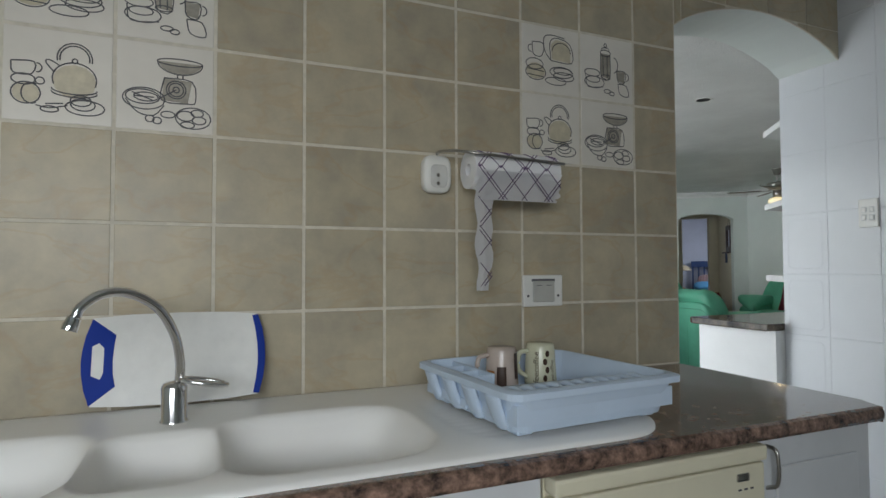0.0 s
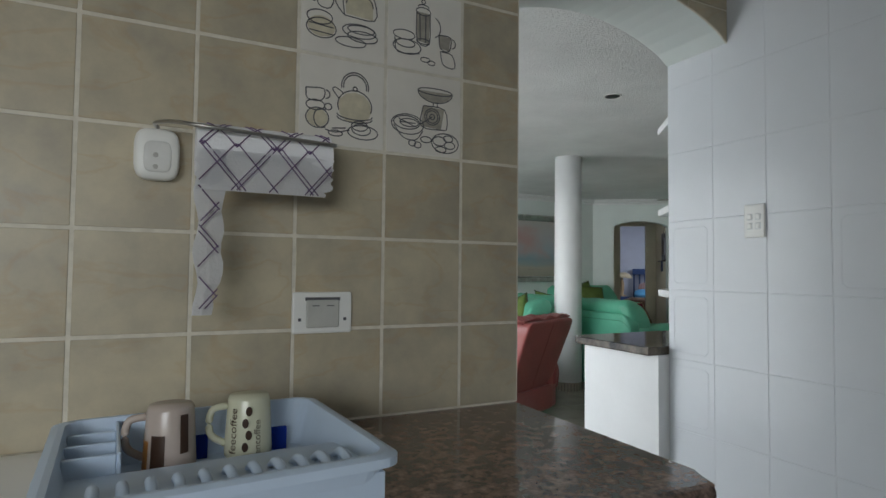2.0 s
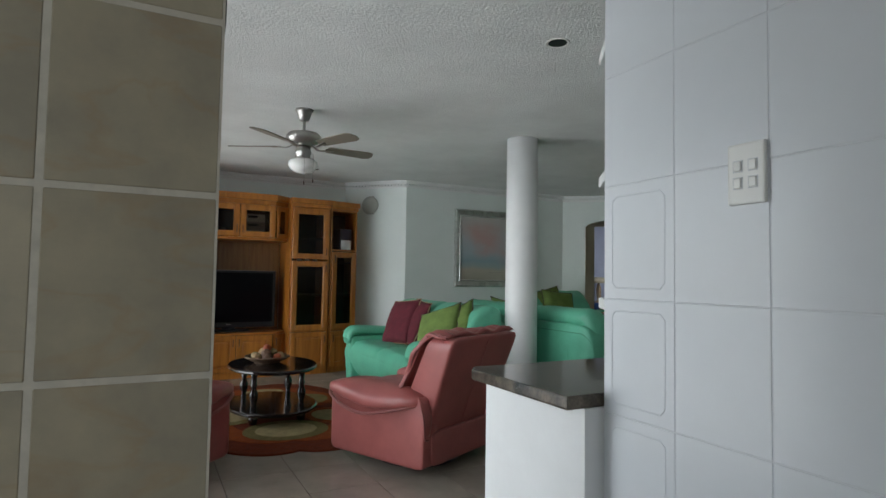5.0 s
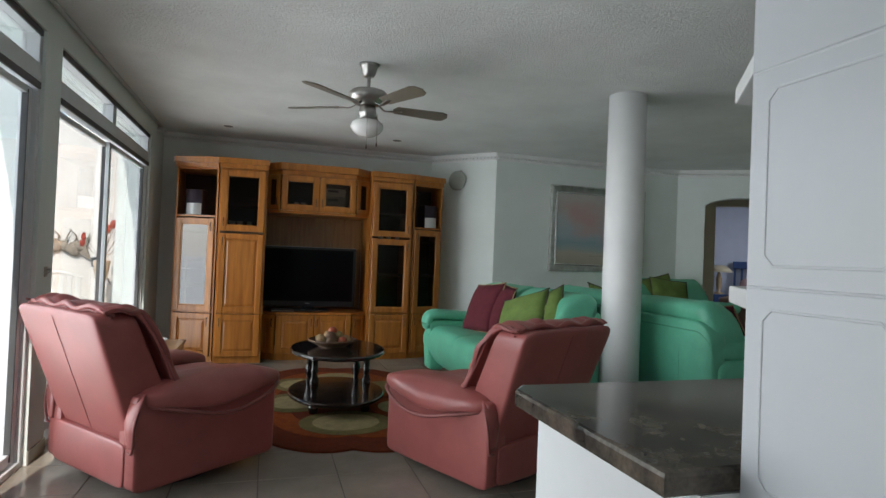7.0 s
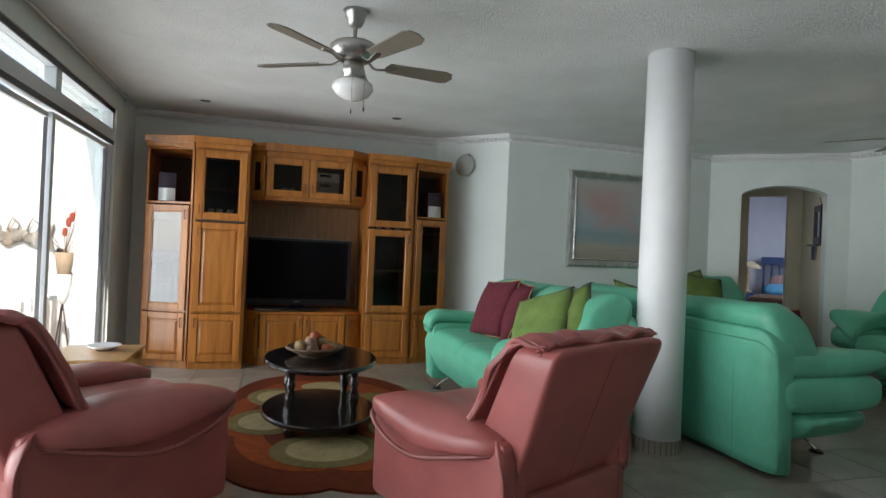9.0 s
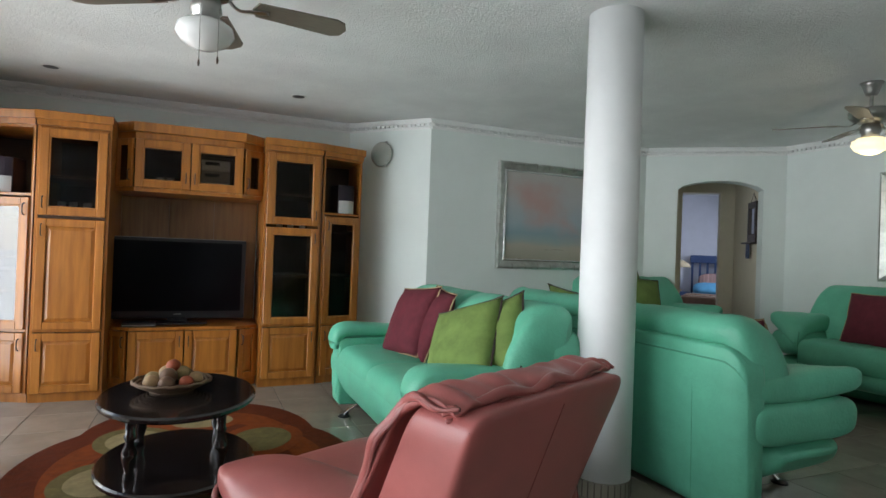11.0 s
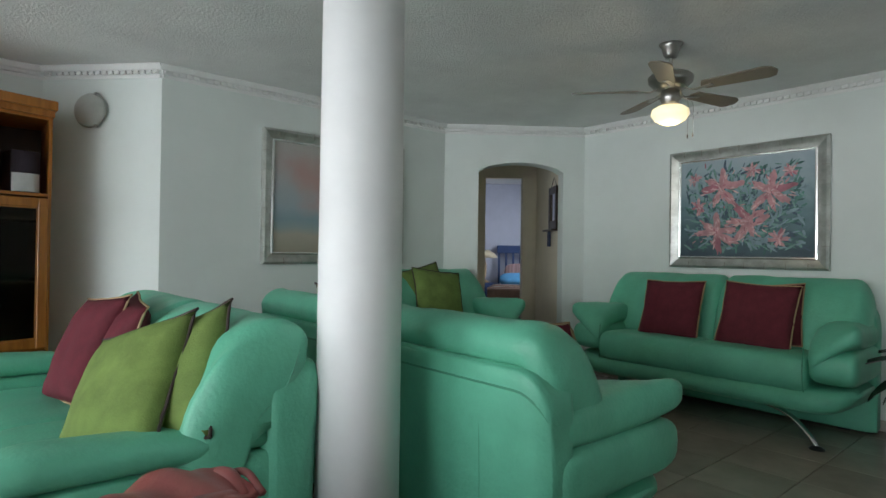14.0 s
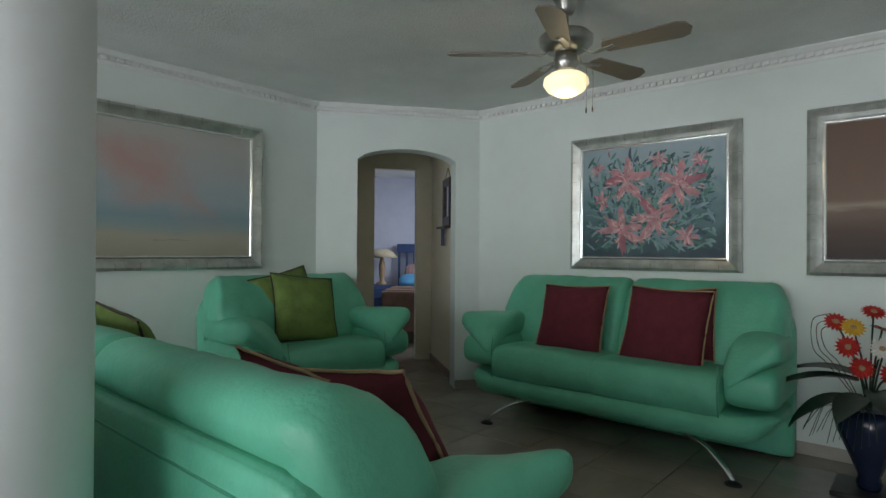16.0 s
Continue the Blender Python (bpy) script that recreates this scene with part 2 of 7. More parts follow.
def smooth_path(pts, n=8):
    """Catmull-Rom through the points."""
    p = [Vector(q) for q in pts]
    p = [p[0] * 2 - p[1]] + p + [p[-1] * 2 - p[-2]]
    out = []
    for i in range(1, len(p) - 2):
        for k in range(n):
            t = k / n
            a, b, c, d = p[i - 1], p[i], p[i + 1], p[i + 2]
            out.append(0.5 * ((2 * b) + (c - a) * t + (2 * a - 5 * b + 4 * c - d) * t * t + (3 * b - a - 3 * c + d) * t ** 3))
    out.append(p[-2])
    return out


def sweep(pts, ra, rb=None, up=(0, 0, 1), seg=10, bm=None, n=6, caps=True, power=1.0):
    """Tube along a smooth path; ra across, rb along up; each a number or a list along the points."""
    bm = bm or bmesh.new()
    rb = ra if rb is None else rb
    path = smooth_path(pts, n) if n > 1 else [Vector(q) for q in pts]
    m = len(path)

    def at(r, i):
        if isinstance(r, (int, float)):
            return r
        f = i / (m - 1) * (len(r) - 1)
        k = min(int(f), len(r) - 2)
        return r[k] + (r[k + 1] - r[k]) * (f - k)
    rings = []
    up = Vector(up)
    for i, q in enumerate(path):
        d = (path[min(i + 1, m - 1)] - path[max(i - 1, 0)]).normalized()
        s = d.cross(up)
        if s.length < 1e-3:
            s = d.cross(Vector((1, 0.01, 0)))
        s.normalize()
        u = s.cross(d).normalized()
        ring = []
        for k in range(seg):
            a = 2 * math.pi * k / seg
            c, w = math.cos(a), math.sin(a)
            c, w = math.copysign(abs(c) ** power, c), math.copysign(abs(w) ** power, w)
            ring.append(bm.verts.new(q + s * (c * at(ra, i)) + u * (w * at(rb, i))))
        rings.append(ring)
    for a, b in zip(rings, rings[1:]):
        for k in range(seg):
            bm.faces.new((a[k], a[(k + 1) % seg], b[(k + 1) % seg], b[k]))
    if caps:
        for ring, q in ((rings[0], path[0]), (rings[-1], path[-1])):
            c = bm.verts.new(q)
            for k in range(seg):
                bm.faces.new((ring[k], ring[(k + 1) % seg], c))
    return bm


def puff(cx, cy, cz, sx, sy, sz, e=0.35, f=None, bm=None, nu=28, nv=16, wrinkle=0.0, shape=None):
    """A soft block (superellipsoid) of full size sx, sy, sz; e near 0 is boxy, 1 is round. shape bends each point."""
    bm = bm or bmesh.new()
    f = e if f is None else f

    def w(c, p):
        return math.copysign(abs(c) ** p, c)
    rings = []
    for j in range(nv + 1):
        v = -math.pi / 2 + math.pi * j / nv
        ring = []
        for i in range(nu):
            u = 2 * math.pi * i / nu
            p = Vector((w(math.cos(v), f) * w(math.cos(u), e) * sx / 2, w(math.cos(v), f) * w(math.sin(u), e) * sy / 2, w(math.sin(v), f) * sz / 2))
            if wrinkle:
                p += p.normalized() * wrinkle * noise.noise(p * 9 + Vector((cx, cy, cz)) * 3)
            if shape:
                p = shape(p)
            ring.append(bm.verts.new((p.x + cx, p.y + cy, p.z + cz)))
        rings.append(ring)
    for a, b in zip(rings, rings[1:]):
        for i in range(nu):
            bm.faces.new((a[i], a[(i + 1) % nu], b[(i + 1) % nu], b[i]))
    bmesh.ops.remove_doubles(bm, verts=rings[0] + rings[-1], dist=1e-5)
    return bm


# ---- structure ----
C = 2.617
WX = 0.88        # window wall, inner face
PY = 8.05        # picture wall
TY = 8.75        # wall behind the cabinets
EX = 8.85        # east wall
KY = 1.675       # kitchen tile face
NY = 1.985       # living-room face of the kitchen wall
WWX = 2.775       # white tiled wall
CORA, CORB, CORC = (4.86, PY), (7.64, PY), (EX, 7.14)

solid("floor", box(-2.6, 14.5, -1.9, 14.5, -0.2, -0.006), M_FGROUT, "cream ceramic floor tiles with dark joints", "floor", kind="structure")
bm = box(-2.6, 14.5, -1.9, 1.835, C, C + 0.2)
box(0.58, 14.5, 1.835, 14.5, C, C + 0.2, bm=bm)
solid("ceiling", bm, M_CEIL, "grey-white stippled plaster ceiling", "ceiling", kind="structure")


def wall(name, bm, label="pale green-white painted plaster wall", material=None):
    return solid(name, bm, material or M_PAINT, label, "wall", kind="structure")


# arch in the kitchen wall between the tiled part and the white wall
AX0, AX1, ASP, AAP = 1.748, WWX, 2.255, 2.40
arch_top = [(AX0, C)] + [(AX0 + (AX1 - AX0) * i / 16, ASP + (AAP - ASP) * math.sin(math.pi * i / 16) ** 0.75) for i in range(17)] + [(AX1, C)]
WY = 1.835       # living-room face left of the arch
kw = wall("wall_kitchen", prism([(-2.6, KY + 0.008), (AX0 - 0.004, KY + 0.008), (AX0 - 0.004, KY + 0.06), (1.66, WY), (-2.6, WY)], 0, 1.40), "plastered wall carrying the kitchen tiles")
part("upper_wall", box(-2.6, AX0 - 0.004, KY + 0.008, WY, 1.40, C), M_PAINT, kw)
solid("plaque", prism([(1.69, 1.655), (1.765, 1.575), (1.785, 1.575), (1.785, 1.80), (1.69, 1.80)], AX0 - 0.004, AX0 + 0.002, "x"), mat("dark_grey_glaze", (0.07, 0.085, 0.075), 0.25, var=0.5, scale=30), "dark glossy grey plaque on the end of the wall", "plaque")
wall("wall_arch", prism(arch_top, KY + 0.008, NY, "y"), "plastered flat arch over the kitchen opening")
wall("wall_white_tiled", box(WWX + 0.008, WWX + 0.16, -1.9, NY, 0, C), "white plastered end of the tiled kitchen wall", M_WGROUT)
# South wall out of view; its window opening is assumed, for the added lamp.
bm = box(-2.6, -2.0, -1.9, -1.75, 0, C)
box(0.0, 9.2, -1.9, -1.75, 0, C, bm=bm)
box(-2.0, 0.0, -1.9, -1.75, 0, 1.02, bm=bm)
box(-2.0, 0.0, -1.9, -1.75, 2.08, C, bm=bm)
wall("wall_kitchen_south", bm)
wall("wall_kitchen_west", box(-2.6, -2.45, -1.75, KY, 0, C))
wall("wall_bar", box(WWX + 0.16, 9.0, 1.6, NY, 0, C))
wall("wall_east", box(EX, EX + 0.15, NY, CORC[1], 0, C))
wall("wall_picture", box(CORA[0], CORB[0], PY, PY + 0.15, 0, C))
wall("wall_television", box(WX - 0.1, 4.22, TY, TY + 0.15, 0, C))
wall("wall_diagonal", prism([(4.2, TY), CORA, (CORA[0] + 0.15, PY + 0.1), (4.3, TY + 0.15)], 0, C))

# window wall: piers and beam
BZ = 2.44
for i, (a, b) in enumerate(((WY, 2.45), (5.05, 5.30), (8.03, TY))):
    wall("wall_pier_%d" % (i + 1), box(0.58, WX, a, b, 0, BZ), "white plastered pier between sliding doors")
wall("wall_window_beam", box(0.58, WX, WY, TY, BZ, C), "plastered beam over the sliding doors")

# arched wall at the far corner
ux, uy = EX - CORB[0], CORC[1] - CORB[1]
UL = math.hypot(ux, uy)
ux, uy = ux / UL, uy / UL
ARCH = Matrix(((ux, -uy, 0, CORB[0]), (uy, ux, 0, CORB[1]), (0, 0, 1, 0), (0, 0, 0, 1)))
O0, O1, SP, AP = 0.363, 1.28, 2.13, 2.235
pts = [(0, 0), (O0, 0), (O0, SP)] + [(O0 + (O1 - O0) * i / 14, SP + (AP - SP) * math.sin(math.pi * i / 14) ** 0.6) for i in range(1, 14)] + [(O1, SP), (O1, 0), (UL, 0), (UL, C), (0, C)]
wa = wall("wall_archway", prism(pts, 0, 0.2, "y"), "pale painted wall with an arched doorway")
wa.matrix_world = ARCH

# hall and bedroom beyond the arch, in the frame of the arched wall
hall = thing("wall_hall", "cream painted passage walls beyond the arch", "wall", ARCH, kind="structure")
M_HALL = mat("cream_passage_paint", (0.70, 0.65, 0.52), 0.6, var=0.05)
part("wall", box(-0.5, O0 - 0.12, 0.2, 1.5, 0, C), M_HALL, hall)
part("wall", box(O1 + 0.06, O1 + 0.2, 0.2, 1.62, 0, C), M_HALL, hall)
bm = box(O0 - 0.3, O0 + 0.29, 1.5, 1.62, 0, C)
box(O0 + 0.29, O0 + 0.79, 1.5, 1.62, 2.27, C, bm=bm)
box(O0 + 0.79, O1 + 0.06, 1.5, 1.62, 0, C, bm=bm)
part("wall", bm, M_HALL, hall)
M_BED = mat("lilac_white_paint", (0.50, 0.52, 0.62), 0.6, var=0.05)
bed_room = thing("wall_bedroom", "lilac-white painted bedroom walls", "wall", ARCH, kind="structure")
part("wall", box(-1.6, 3.6, 4.9, 5.0, 0, C), M_BED, bed_room)
part("wall", box(-1.7, -1.6, 1.62, 5.0, 0, C), M_BED, bed_room)
part("wall", box(3.5, 3.6, 1.62, 5.0, 0, C), M_BED, bed_room)
solid("skirting", box(O1 + 0.045, O1 + 0.06, 0.2, 1.5, 0, 0.07), mat("brown_skirting", (0.2, 0.13, 0.08), 0.4), "brown skirting in the passage", "skirting", ARCH, kind="structure")
# Added lamp inside the bedroom; no window is built or seen there.
area_lamp("bedroom_fill", (ARCH @ Vector((2.6, 3.2, 1.9))).to_tuple(), (ARCH @ Vector((0.4, 3.6, 0.9))).to_tuple(), 1.2, 1.2, 18, (0.8, 0.88, 1.0))

M_SKIRT = mat("cream_skirting_tile", (0.40, 0.37, 0.32), 0.3, var=0.12, scale=5)
solid("skirting", box(EX - 0.009, EX, NY, CORC[1], 0, 0.08, 0.002), M_SKIRT, "cream tile skirting along the wall", "skirting", kind="structure")
solid("skirting", box(CORA[0], CORB[0], PY - 0.009, PY, 0, 0.08, 0.002), M_SKIRT, "cream tile skirting along the wall", "skirting", kind="structure")
solid("skirting", box(0.02, O0 - 0.002, -0.009, 0, 0, 0.08, 0.002), M_SKIRT, "cream tile skirting beside the arch", "skirting", ARCH, kind="structure")
solid("skirting", box(O1 + 0.002, UL - 0.02, -0.009, 0, 0, 0.08, 0.002), M_SKIRT, "cream tile skirting beside the arch", "skirting", ARCH, kind="structure")

# ---- living room: column, seats ----
COL = (4.845, 5.27)
col = thing("column", "round white plaster column with a striped base ring", "column", pose(*COL, 0), kind="structure")
part("shaft", lathe([(0.153, 0.09), (0.152, 1.2), (0.147, C)], 48), M_WHITE, col, smooth=True)
part("base_ring", lathe([(0.157, 0), (0.157, 0.09)], 48), M_FLOOR, col)
for i in range(28):
    a = 2 * math.pi * i / 28
    part("joint", box(-0.003, 0.003, 0.154, 0.1585, 0.0, 0.088), M_FGROUT, col).matrix_basis = pose(0, 0, 0, 0, 0, math.degrees(a))


def seam(pts, r=0.004):
    return sweep(pts, r, seg=5, n=4)


def loft(section, xs, bm=None, folded=False):
    """Skin over closed sections: section(x) gives (y, z) pairs, all of one length; both ends are capped, by strips where the section is folded."""
    bm = bm or bmesh.new()
    rings = []
    for x in xs:
        pts = smooth_path([(y, z, 0) for y, z in section(x)] + [(*section(x)[0], 0)], 4)[:-1]
        rings.append([bm.verts.new((x, p.x, p.y)) for p in pts])
    for a, b in zip(rings, rings[1:]):
        for k in range(len(a)):
            bm.faces.new((a[k], a[(k + 1) % len(a)], b[(k + 1) % len(a)], b[k]))
    for ring in (rings[0], rings[-1]):
        if folded:
            for k in range(len(ring) // 2 - 1):
                bm.faces.new((ring[k], ring[k + 1], ring[-4 - k], ring[-3 - k]) if k < len(ring) // 2 - 3 else (ring[k], ring[k + 1], ring[k + 2]))
            continue
        c = bm.verts.new(sum((v.co for v in ring), Vector()) / len(ring))
        for k in range(len(ring)):
            bm.faces.new((ring[k], ring[(k + 1) % len(ring)], c))
    return bm


def eased(x0, x1, n, r):
    """Stations from x0 to x1, crowded within r of either end."""
    head = [x0 + r * (1 - math.cos(math.pi / 2 * i / 6)) for i in range(6)]
    tail = [x1 - r * (1 - math.cos(math.pi / 2 * i / 6)) for i in range(5, -1, -1)]
    return head + [x0 + r + (x1 - x0 - 2 * r) * i / n for i in range(n + 1)] + tail


def sofa(L, m, label, seats=2, group="green sofas", D=0.98, tall=1.0, deep=0.87, foot=0.2, plain_arms=False):
    """Leather sofa with an upright shell, head cushions rolled over it, padded arms and chrome bow legs. Front is +y."""
    ob = thing("sofa" if seats > 1 else "armchair", label, "sofa" if seats > 1 else "armchair", m @ Matrix.Diagonal((1, deep, tall, 1)), group)
    h = L / 2
    back = -D / 2

    # shell: flat panel down to the floor, rounded at its upright edges and top corners
    def shell_section(x):
        e = max(0.0, abs(x) - (h - 0.13)) / 0.13
        top = 0.865 - 0.16 * (1 - math.sqrt(max(0.0, 1 - e ** 2.4)))
        inset = 0.05 * e ** 4
        b = back + inset
        f = back + 0.21 - inset
        return [(b, 0.035), (b - 0.004, 0.25), (b - 0.012, 0.55), (b - 0.024, top - 0.045), (b - 0.004, top - 0.004), (b + 0.035, top), (f - 0.03, top), (f, top - 0.04), (f, 0.5), (f, 0.2), (f, 0.035), (f - 0.05, 0.03), (b + 0.05, 0.03)]
    part("back_shell", loft(shell_section, eased(-h, h, 10, 0.13)), M_GREEN, ob, smooth=True)
    rim = []
    for i in range(25):
        x = (h - 0.012) * math.sin(math.pi / 2 * (i / 12 - 1))
        e = max(0.0, abs(x) - (h - 0.13)) / 0.13
        rim.append((x, back - 0.0225 + 0.06 * e ** 4, 0.79 - 0.16 * (1 - math.sqrt(max(0.0, 1 - e ** 2.4)))))
    part("back_piping", sweep(rim, 0.005, seg=6, n=2), M_GDARK, ob, smooth=True)
    for s in (-1, 1):
        part("back_seam", sweep([(s * (h - 0.30), back - 0.0185, 0.79), (s * (h - 0.30), back - 0.0125, 0.55), (s * (h - 0.30), back - 0.0045, 0.25), (s * (h - 0.30), back + 0.0005, 0.05)], 0.0018, seg=5, n=4), M_GDARK, ob)

    # head cushions: lean on the shell, roll over its top and hang round its outer ends
    n = seats
    w = (L - 0.03) / n
    for i in range(n):
        c0 = -(L - 0.03) / 2 + w * i
        c1 = c0 + w
        left_end, right_end = i == 0, i == n - 1

        def cushion(x, c0=c0, c1=c1, left_end=left_end, right_end=right_end):
            out = max(0.0, abs(x) - (h - 0.165)) / 0.15 if (x < 0 and left_end) or (x > 0 and right_end) else 0.0
            near = min(x - c0, c1 - x)
            pinch = max(0.0, 1 - near / 0.05) if out < 0.6 else 0.0
            k = 1 - 0.16 * pinch ** 2
            cap = math.sqrt(max(0.0, 1 - max(0.0, (out - 0.25) / 0.75) ** 3.0))
            drop = 0.05 * out ** 3
            hang = 0.16 * max(0.0, out - 0.3)
            pts = [(0.03, 0.47), (-0.015, 0.60), (-0.075, 0.76), (-0.165, 0.91), (-0.27, 0.985), (-0.37, 1.01), (-0.455, 0.985), (-0.492, 0.935), (-0.478, 0.878 - hang), (-0.44, 0.850 - hang * 1.1), (-0.36, 0.80 - hang), (-0.27, 0.62), (-0.20, 0.47)]
            cy, cz = -0.25, 0.64
            res = []
            for q, (y, z) in enumerate(pts):
                ft = 1.0 if z < 0.8 and q < 4 else 0.7
                y2, z2 = y + 0.03 * out * out, z - drop * max(0.0, (z - 0.45) / 0.55)
                y2, z2 = cy + (y2 - cy) * k, cz + (z2 - cz) * k
                if out > 0.25:
                    y2, z2 = cy + (y2 - cy) * (0.5 + 0.5 * cap), cz + (z2 - cz) * (0.5 + 0.5 * cap)
                fold = 0.016 * min(1.0, out + 0.15) * math.sin(q * 1.7 + x * 30 + 1.3 * math.sin(x * 13)) + 0.009 * noise.noise(Vector((x * 8, q * 0.9, c0)))
                if 1 < q < 8:
                    y2 += fold * 0.8
                    z2 += fold * ft
                res.append((y2, z2))
            return res
        part("back_cushion", loft(cushion, eased(c0, c1, 34, 0.06)), M_GREEN, ob, smooth=True)

    # base: a long rounded roll with its underside swept up at the front
    def base_section(x):
        e = max(0.0, abs(x) - (h - 0.22)) / 0.22
        c = math.sqrt(max(0.0, 1 - e ** 2.6))
        r = 0.25 + 0.75 * c
        lift = 0.05 * e ** 2
        pts = [(0.43, 0.345), (0.475, 0.30), (0.465, 0.245), (0.40, 0.205), (0.2, 0.185), (-0.15, 0.175), (-0.30, 0.18), (-0.30, 0.34), (0.0, 0.36), (0.3, 0.36)]
        return [(0.05 + (y - 0.05) * (0.55 + 0.45 * c), 0.275 + lift + (z - 0.275) * r) for y, z in pts]

    def deep_section(x):
        pts = [(0.465, 0.47), (0.49, 0.40), (0.475, 0.30), (0.40, 0.17), (0.28, 0.10), (0.1, 0.08), (-0.30, 0.08), (-0.30, 0.40), (0.0, 0.47), (0.3, 0.50)]
        return pts
    if plain_arms:
        part("base", loft(deep_section, eased(-h + 0.03, h - 0.03, 8, 0.03)), M_GREEN, ob, smooth=True)
    else:
        part("base", loft(base_section, eased(-h - 0.02, h + 0.02, 10, 0.22)), M_GREEN, ob, smooth=True)

    # seat cushions
    iw = L - 0.50
    sw = iw / n
    for i in range(n):
        cx = -iw / 2 + sw * (i + 0.5)

        def seat_section(x, cx=cx):
            e = abs(x - cx) / (sw / 2)
            r = 1 - 0.10 * e ** 10
            pts = [(0.455, 0.335), (0.485, 0.40), (0.470, 0.485), (0.42, 0.535), (0.30, 0.55), (0.1, 0.548), (-0.1, 0.54), (-0.28, 0.53), (-0.28, 0.36), (0.1, 0.34)]
            return [(y * (1 - 0.012 * e ** 8), 0.42 + (z - 0.42) * r + 0.005 * noise.noise(Vector((x * 6, y * 6, cx)))) for y, z in pts]
        part("seat_cushion", loft(seat_section, eased(cx - sw / 2 + 0.001, cx + sw / 2 - 0.001, 12, 0.05)), M_GREEN, ob, smooth=True)

    for s in (-1, 1):
        if plain_arms:
            # straight arm: flat side panel, oval front panel, long roll on top
            ax = s * (h - 0.125)
            part("arm_panel", puff(ax + s * 0.005, 0.04, 0.33, 0.20, 0.86, 0.52, 0.12, 0.12, nu=40), M_GREEN, ob, smooth=True)
            part("arm_front", puff(ax, 0.462, 0.345, 0.185, 0.05, 0.42, 0.6, 0.75), M_GREEN, ob, smooth=True)
            part("arm_pad", sweep([(ax, -0.30, 0.63), (ax, -0.05, 0.63), (ax, 0.20, 0.64), (ax, 0.38, 0.645), (ax, 0.455, 0.625), (ax, 0.487, 0.565), (ax, 0.485, 0.50)], [0.10, 0.11, 0.115, 0.118, 0.112, 0.10, 0.075], [0.045, 0.05, 0.056, 0.06, 0.058, 0.048, 0.03], seg=20, power=0.8), M_GREEN, ob, smooth=True)
        else:
            # flared arm: leaf-shaped pad over a pebble-shaped bolster
            ax = s * (h - 0.12)

            def leaf_pad(p, s=s):
                k, o = p.y / 0.45, s * p.x / 0.16
                kf = max(0.0, k)
                return Vector((p.x * (0.86 + 0.20 * kf) + s * 0.035 * kf, p.y, p.z + 0.035 * kf * (0.6 + o) - 0.085 * kf ** 2.5 * max(0.0, 0.9 - 1.3 * o) - 0.02 * max(0.0, o) ** 2 + 0.005 * noise.noise(p * 9 + Vector((ax, 0, 0)))))
            part("arm_pad", puff(ax, 0.035, 0.665, 0.30, 0.90, 0.165, 0.30, 0.62, shape=leaf_pad, nu=48, nv=20), M_GREEN, ob, smooth=True)

            def pebble(p, s=s):
                k = p.y / 0.43
                return Vector((p.x + s * 0.02 * max(0.0, k), p.y, p.z + 0.012 * max(0.0, k) + 0.004 * noise.noise(p * 8)))
            part("arm_bolster", puff(ax + s * 0.005, 0.035, 0.485, 0.285, 0.885, 0.245, 0.26, 0.62, shape=pebble, nu=48, nv=20), M_GREEN, ob, smooth=True)
            part("arm_seam", sweep([(ax - s * 0.132, 0.462, 0.60), (ax - s * 0.134, 0.482, 0.50), (ax - s * 0.134, 0.478, 0.40), (ax - s * 0.13, 0.462, 0.335)], 0.004, seg=6), M_GDARK, ob)
        lx = s * (h - foot)
        leg = part("leg", sweep([(lx - s * 0.40, 0.24, 0.19), (lx - s * 0.29, 0.28, 0.18), (lx - s * 0.16, 0.33, 0.14), (lx - s * 0.05, 0.39, 0.065), (lx, 0.42, 0.014)], [0.016, 0.022, 0.024, 0.022, 0.018], 0.013, seg=10), M_CHROME, ob, "bowed chrome leg", smooth=True)
        part("foot_pad", lathe([(0.048, 0), (0.048, 0.010), (0.02, 0.024)], 18, at=(lx, 0.425)), M_BLACK, leg)
        part("rear_foot", box(s * (h - 0.2) - 0.04, s * (h - 0.2) + 0.04, back + 0.06, back + 0.14, 0, 0.036), M_BLACK, ob)
    return ob


sofa(2.02, pose(4.225, 6.28, 0, 0, 0, 90), "mint green leather two-seat sofa with straight arms beside the cabinets", deep=0.95, plain_arms=True, foot=0.28)
sofa(2.06, pose(8.375, 5.56, 0, 0, 0, 90), "mint green leather two-seat sofa under the flower painting", tall=1.09, foot=0.18)
sofa(2.34, pose(5.575, 5.82, 0, 0, 0, -90), "mint green leather two-seat sofa with its back to the column", deep=0.845, foot=0.37)
sofa(1.40, pose(7.235, 7.60, 0, 0, 0, 180), "wide mint green leather armchair by the archway", 1, tall=1.08, foot=0.10)


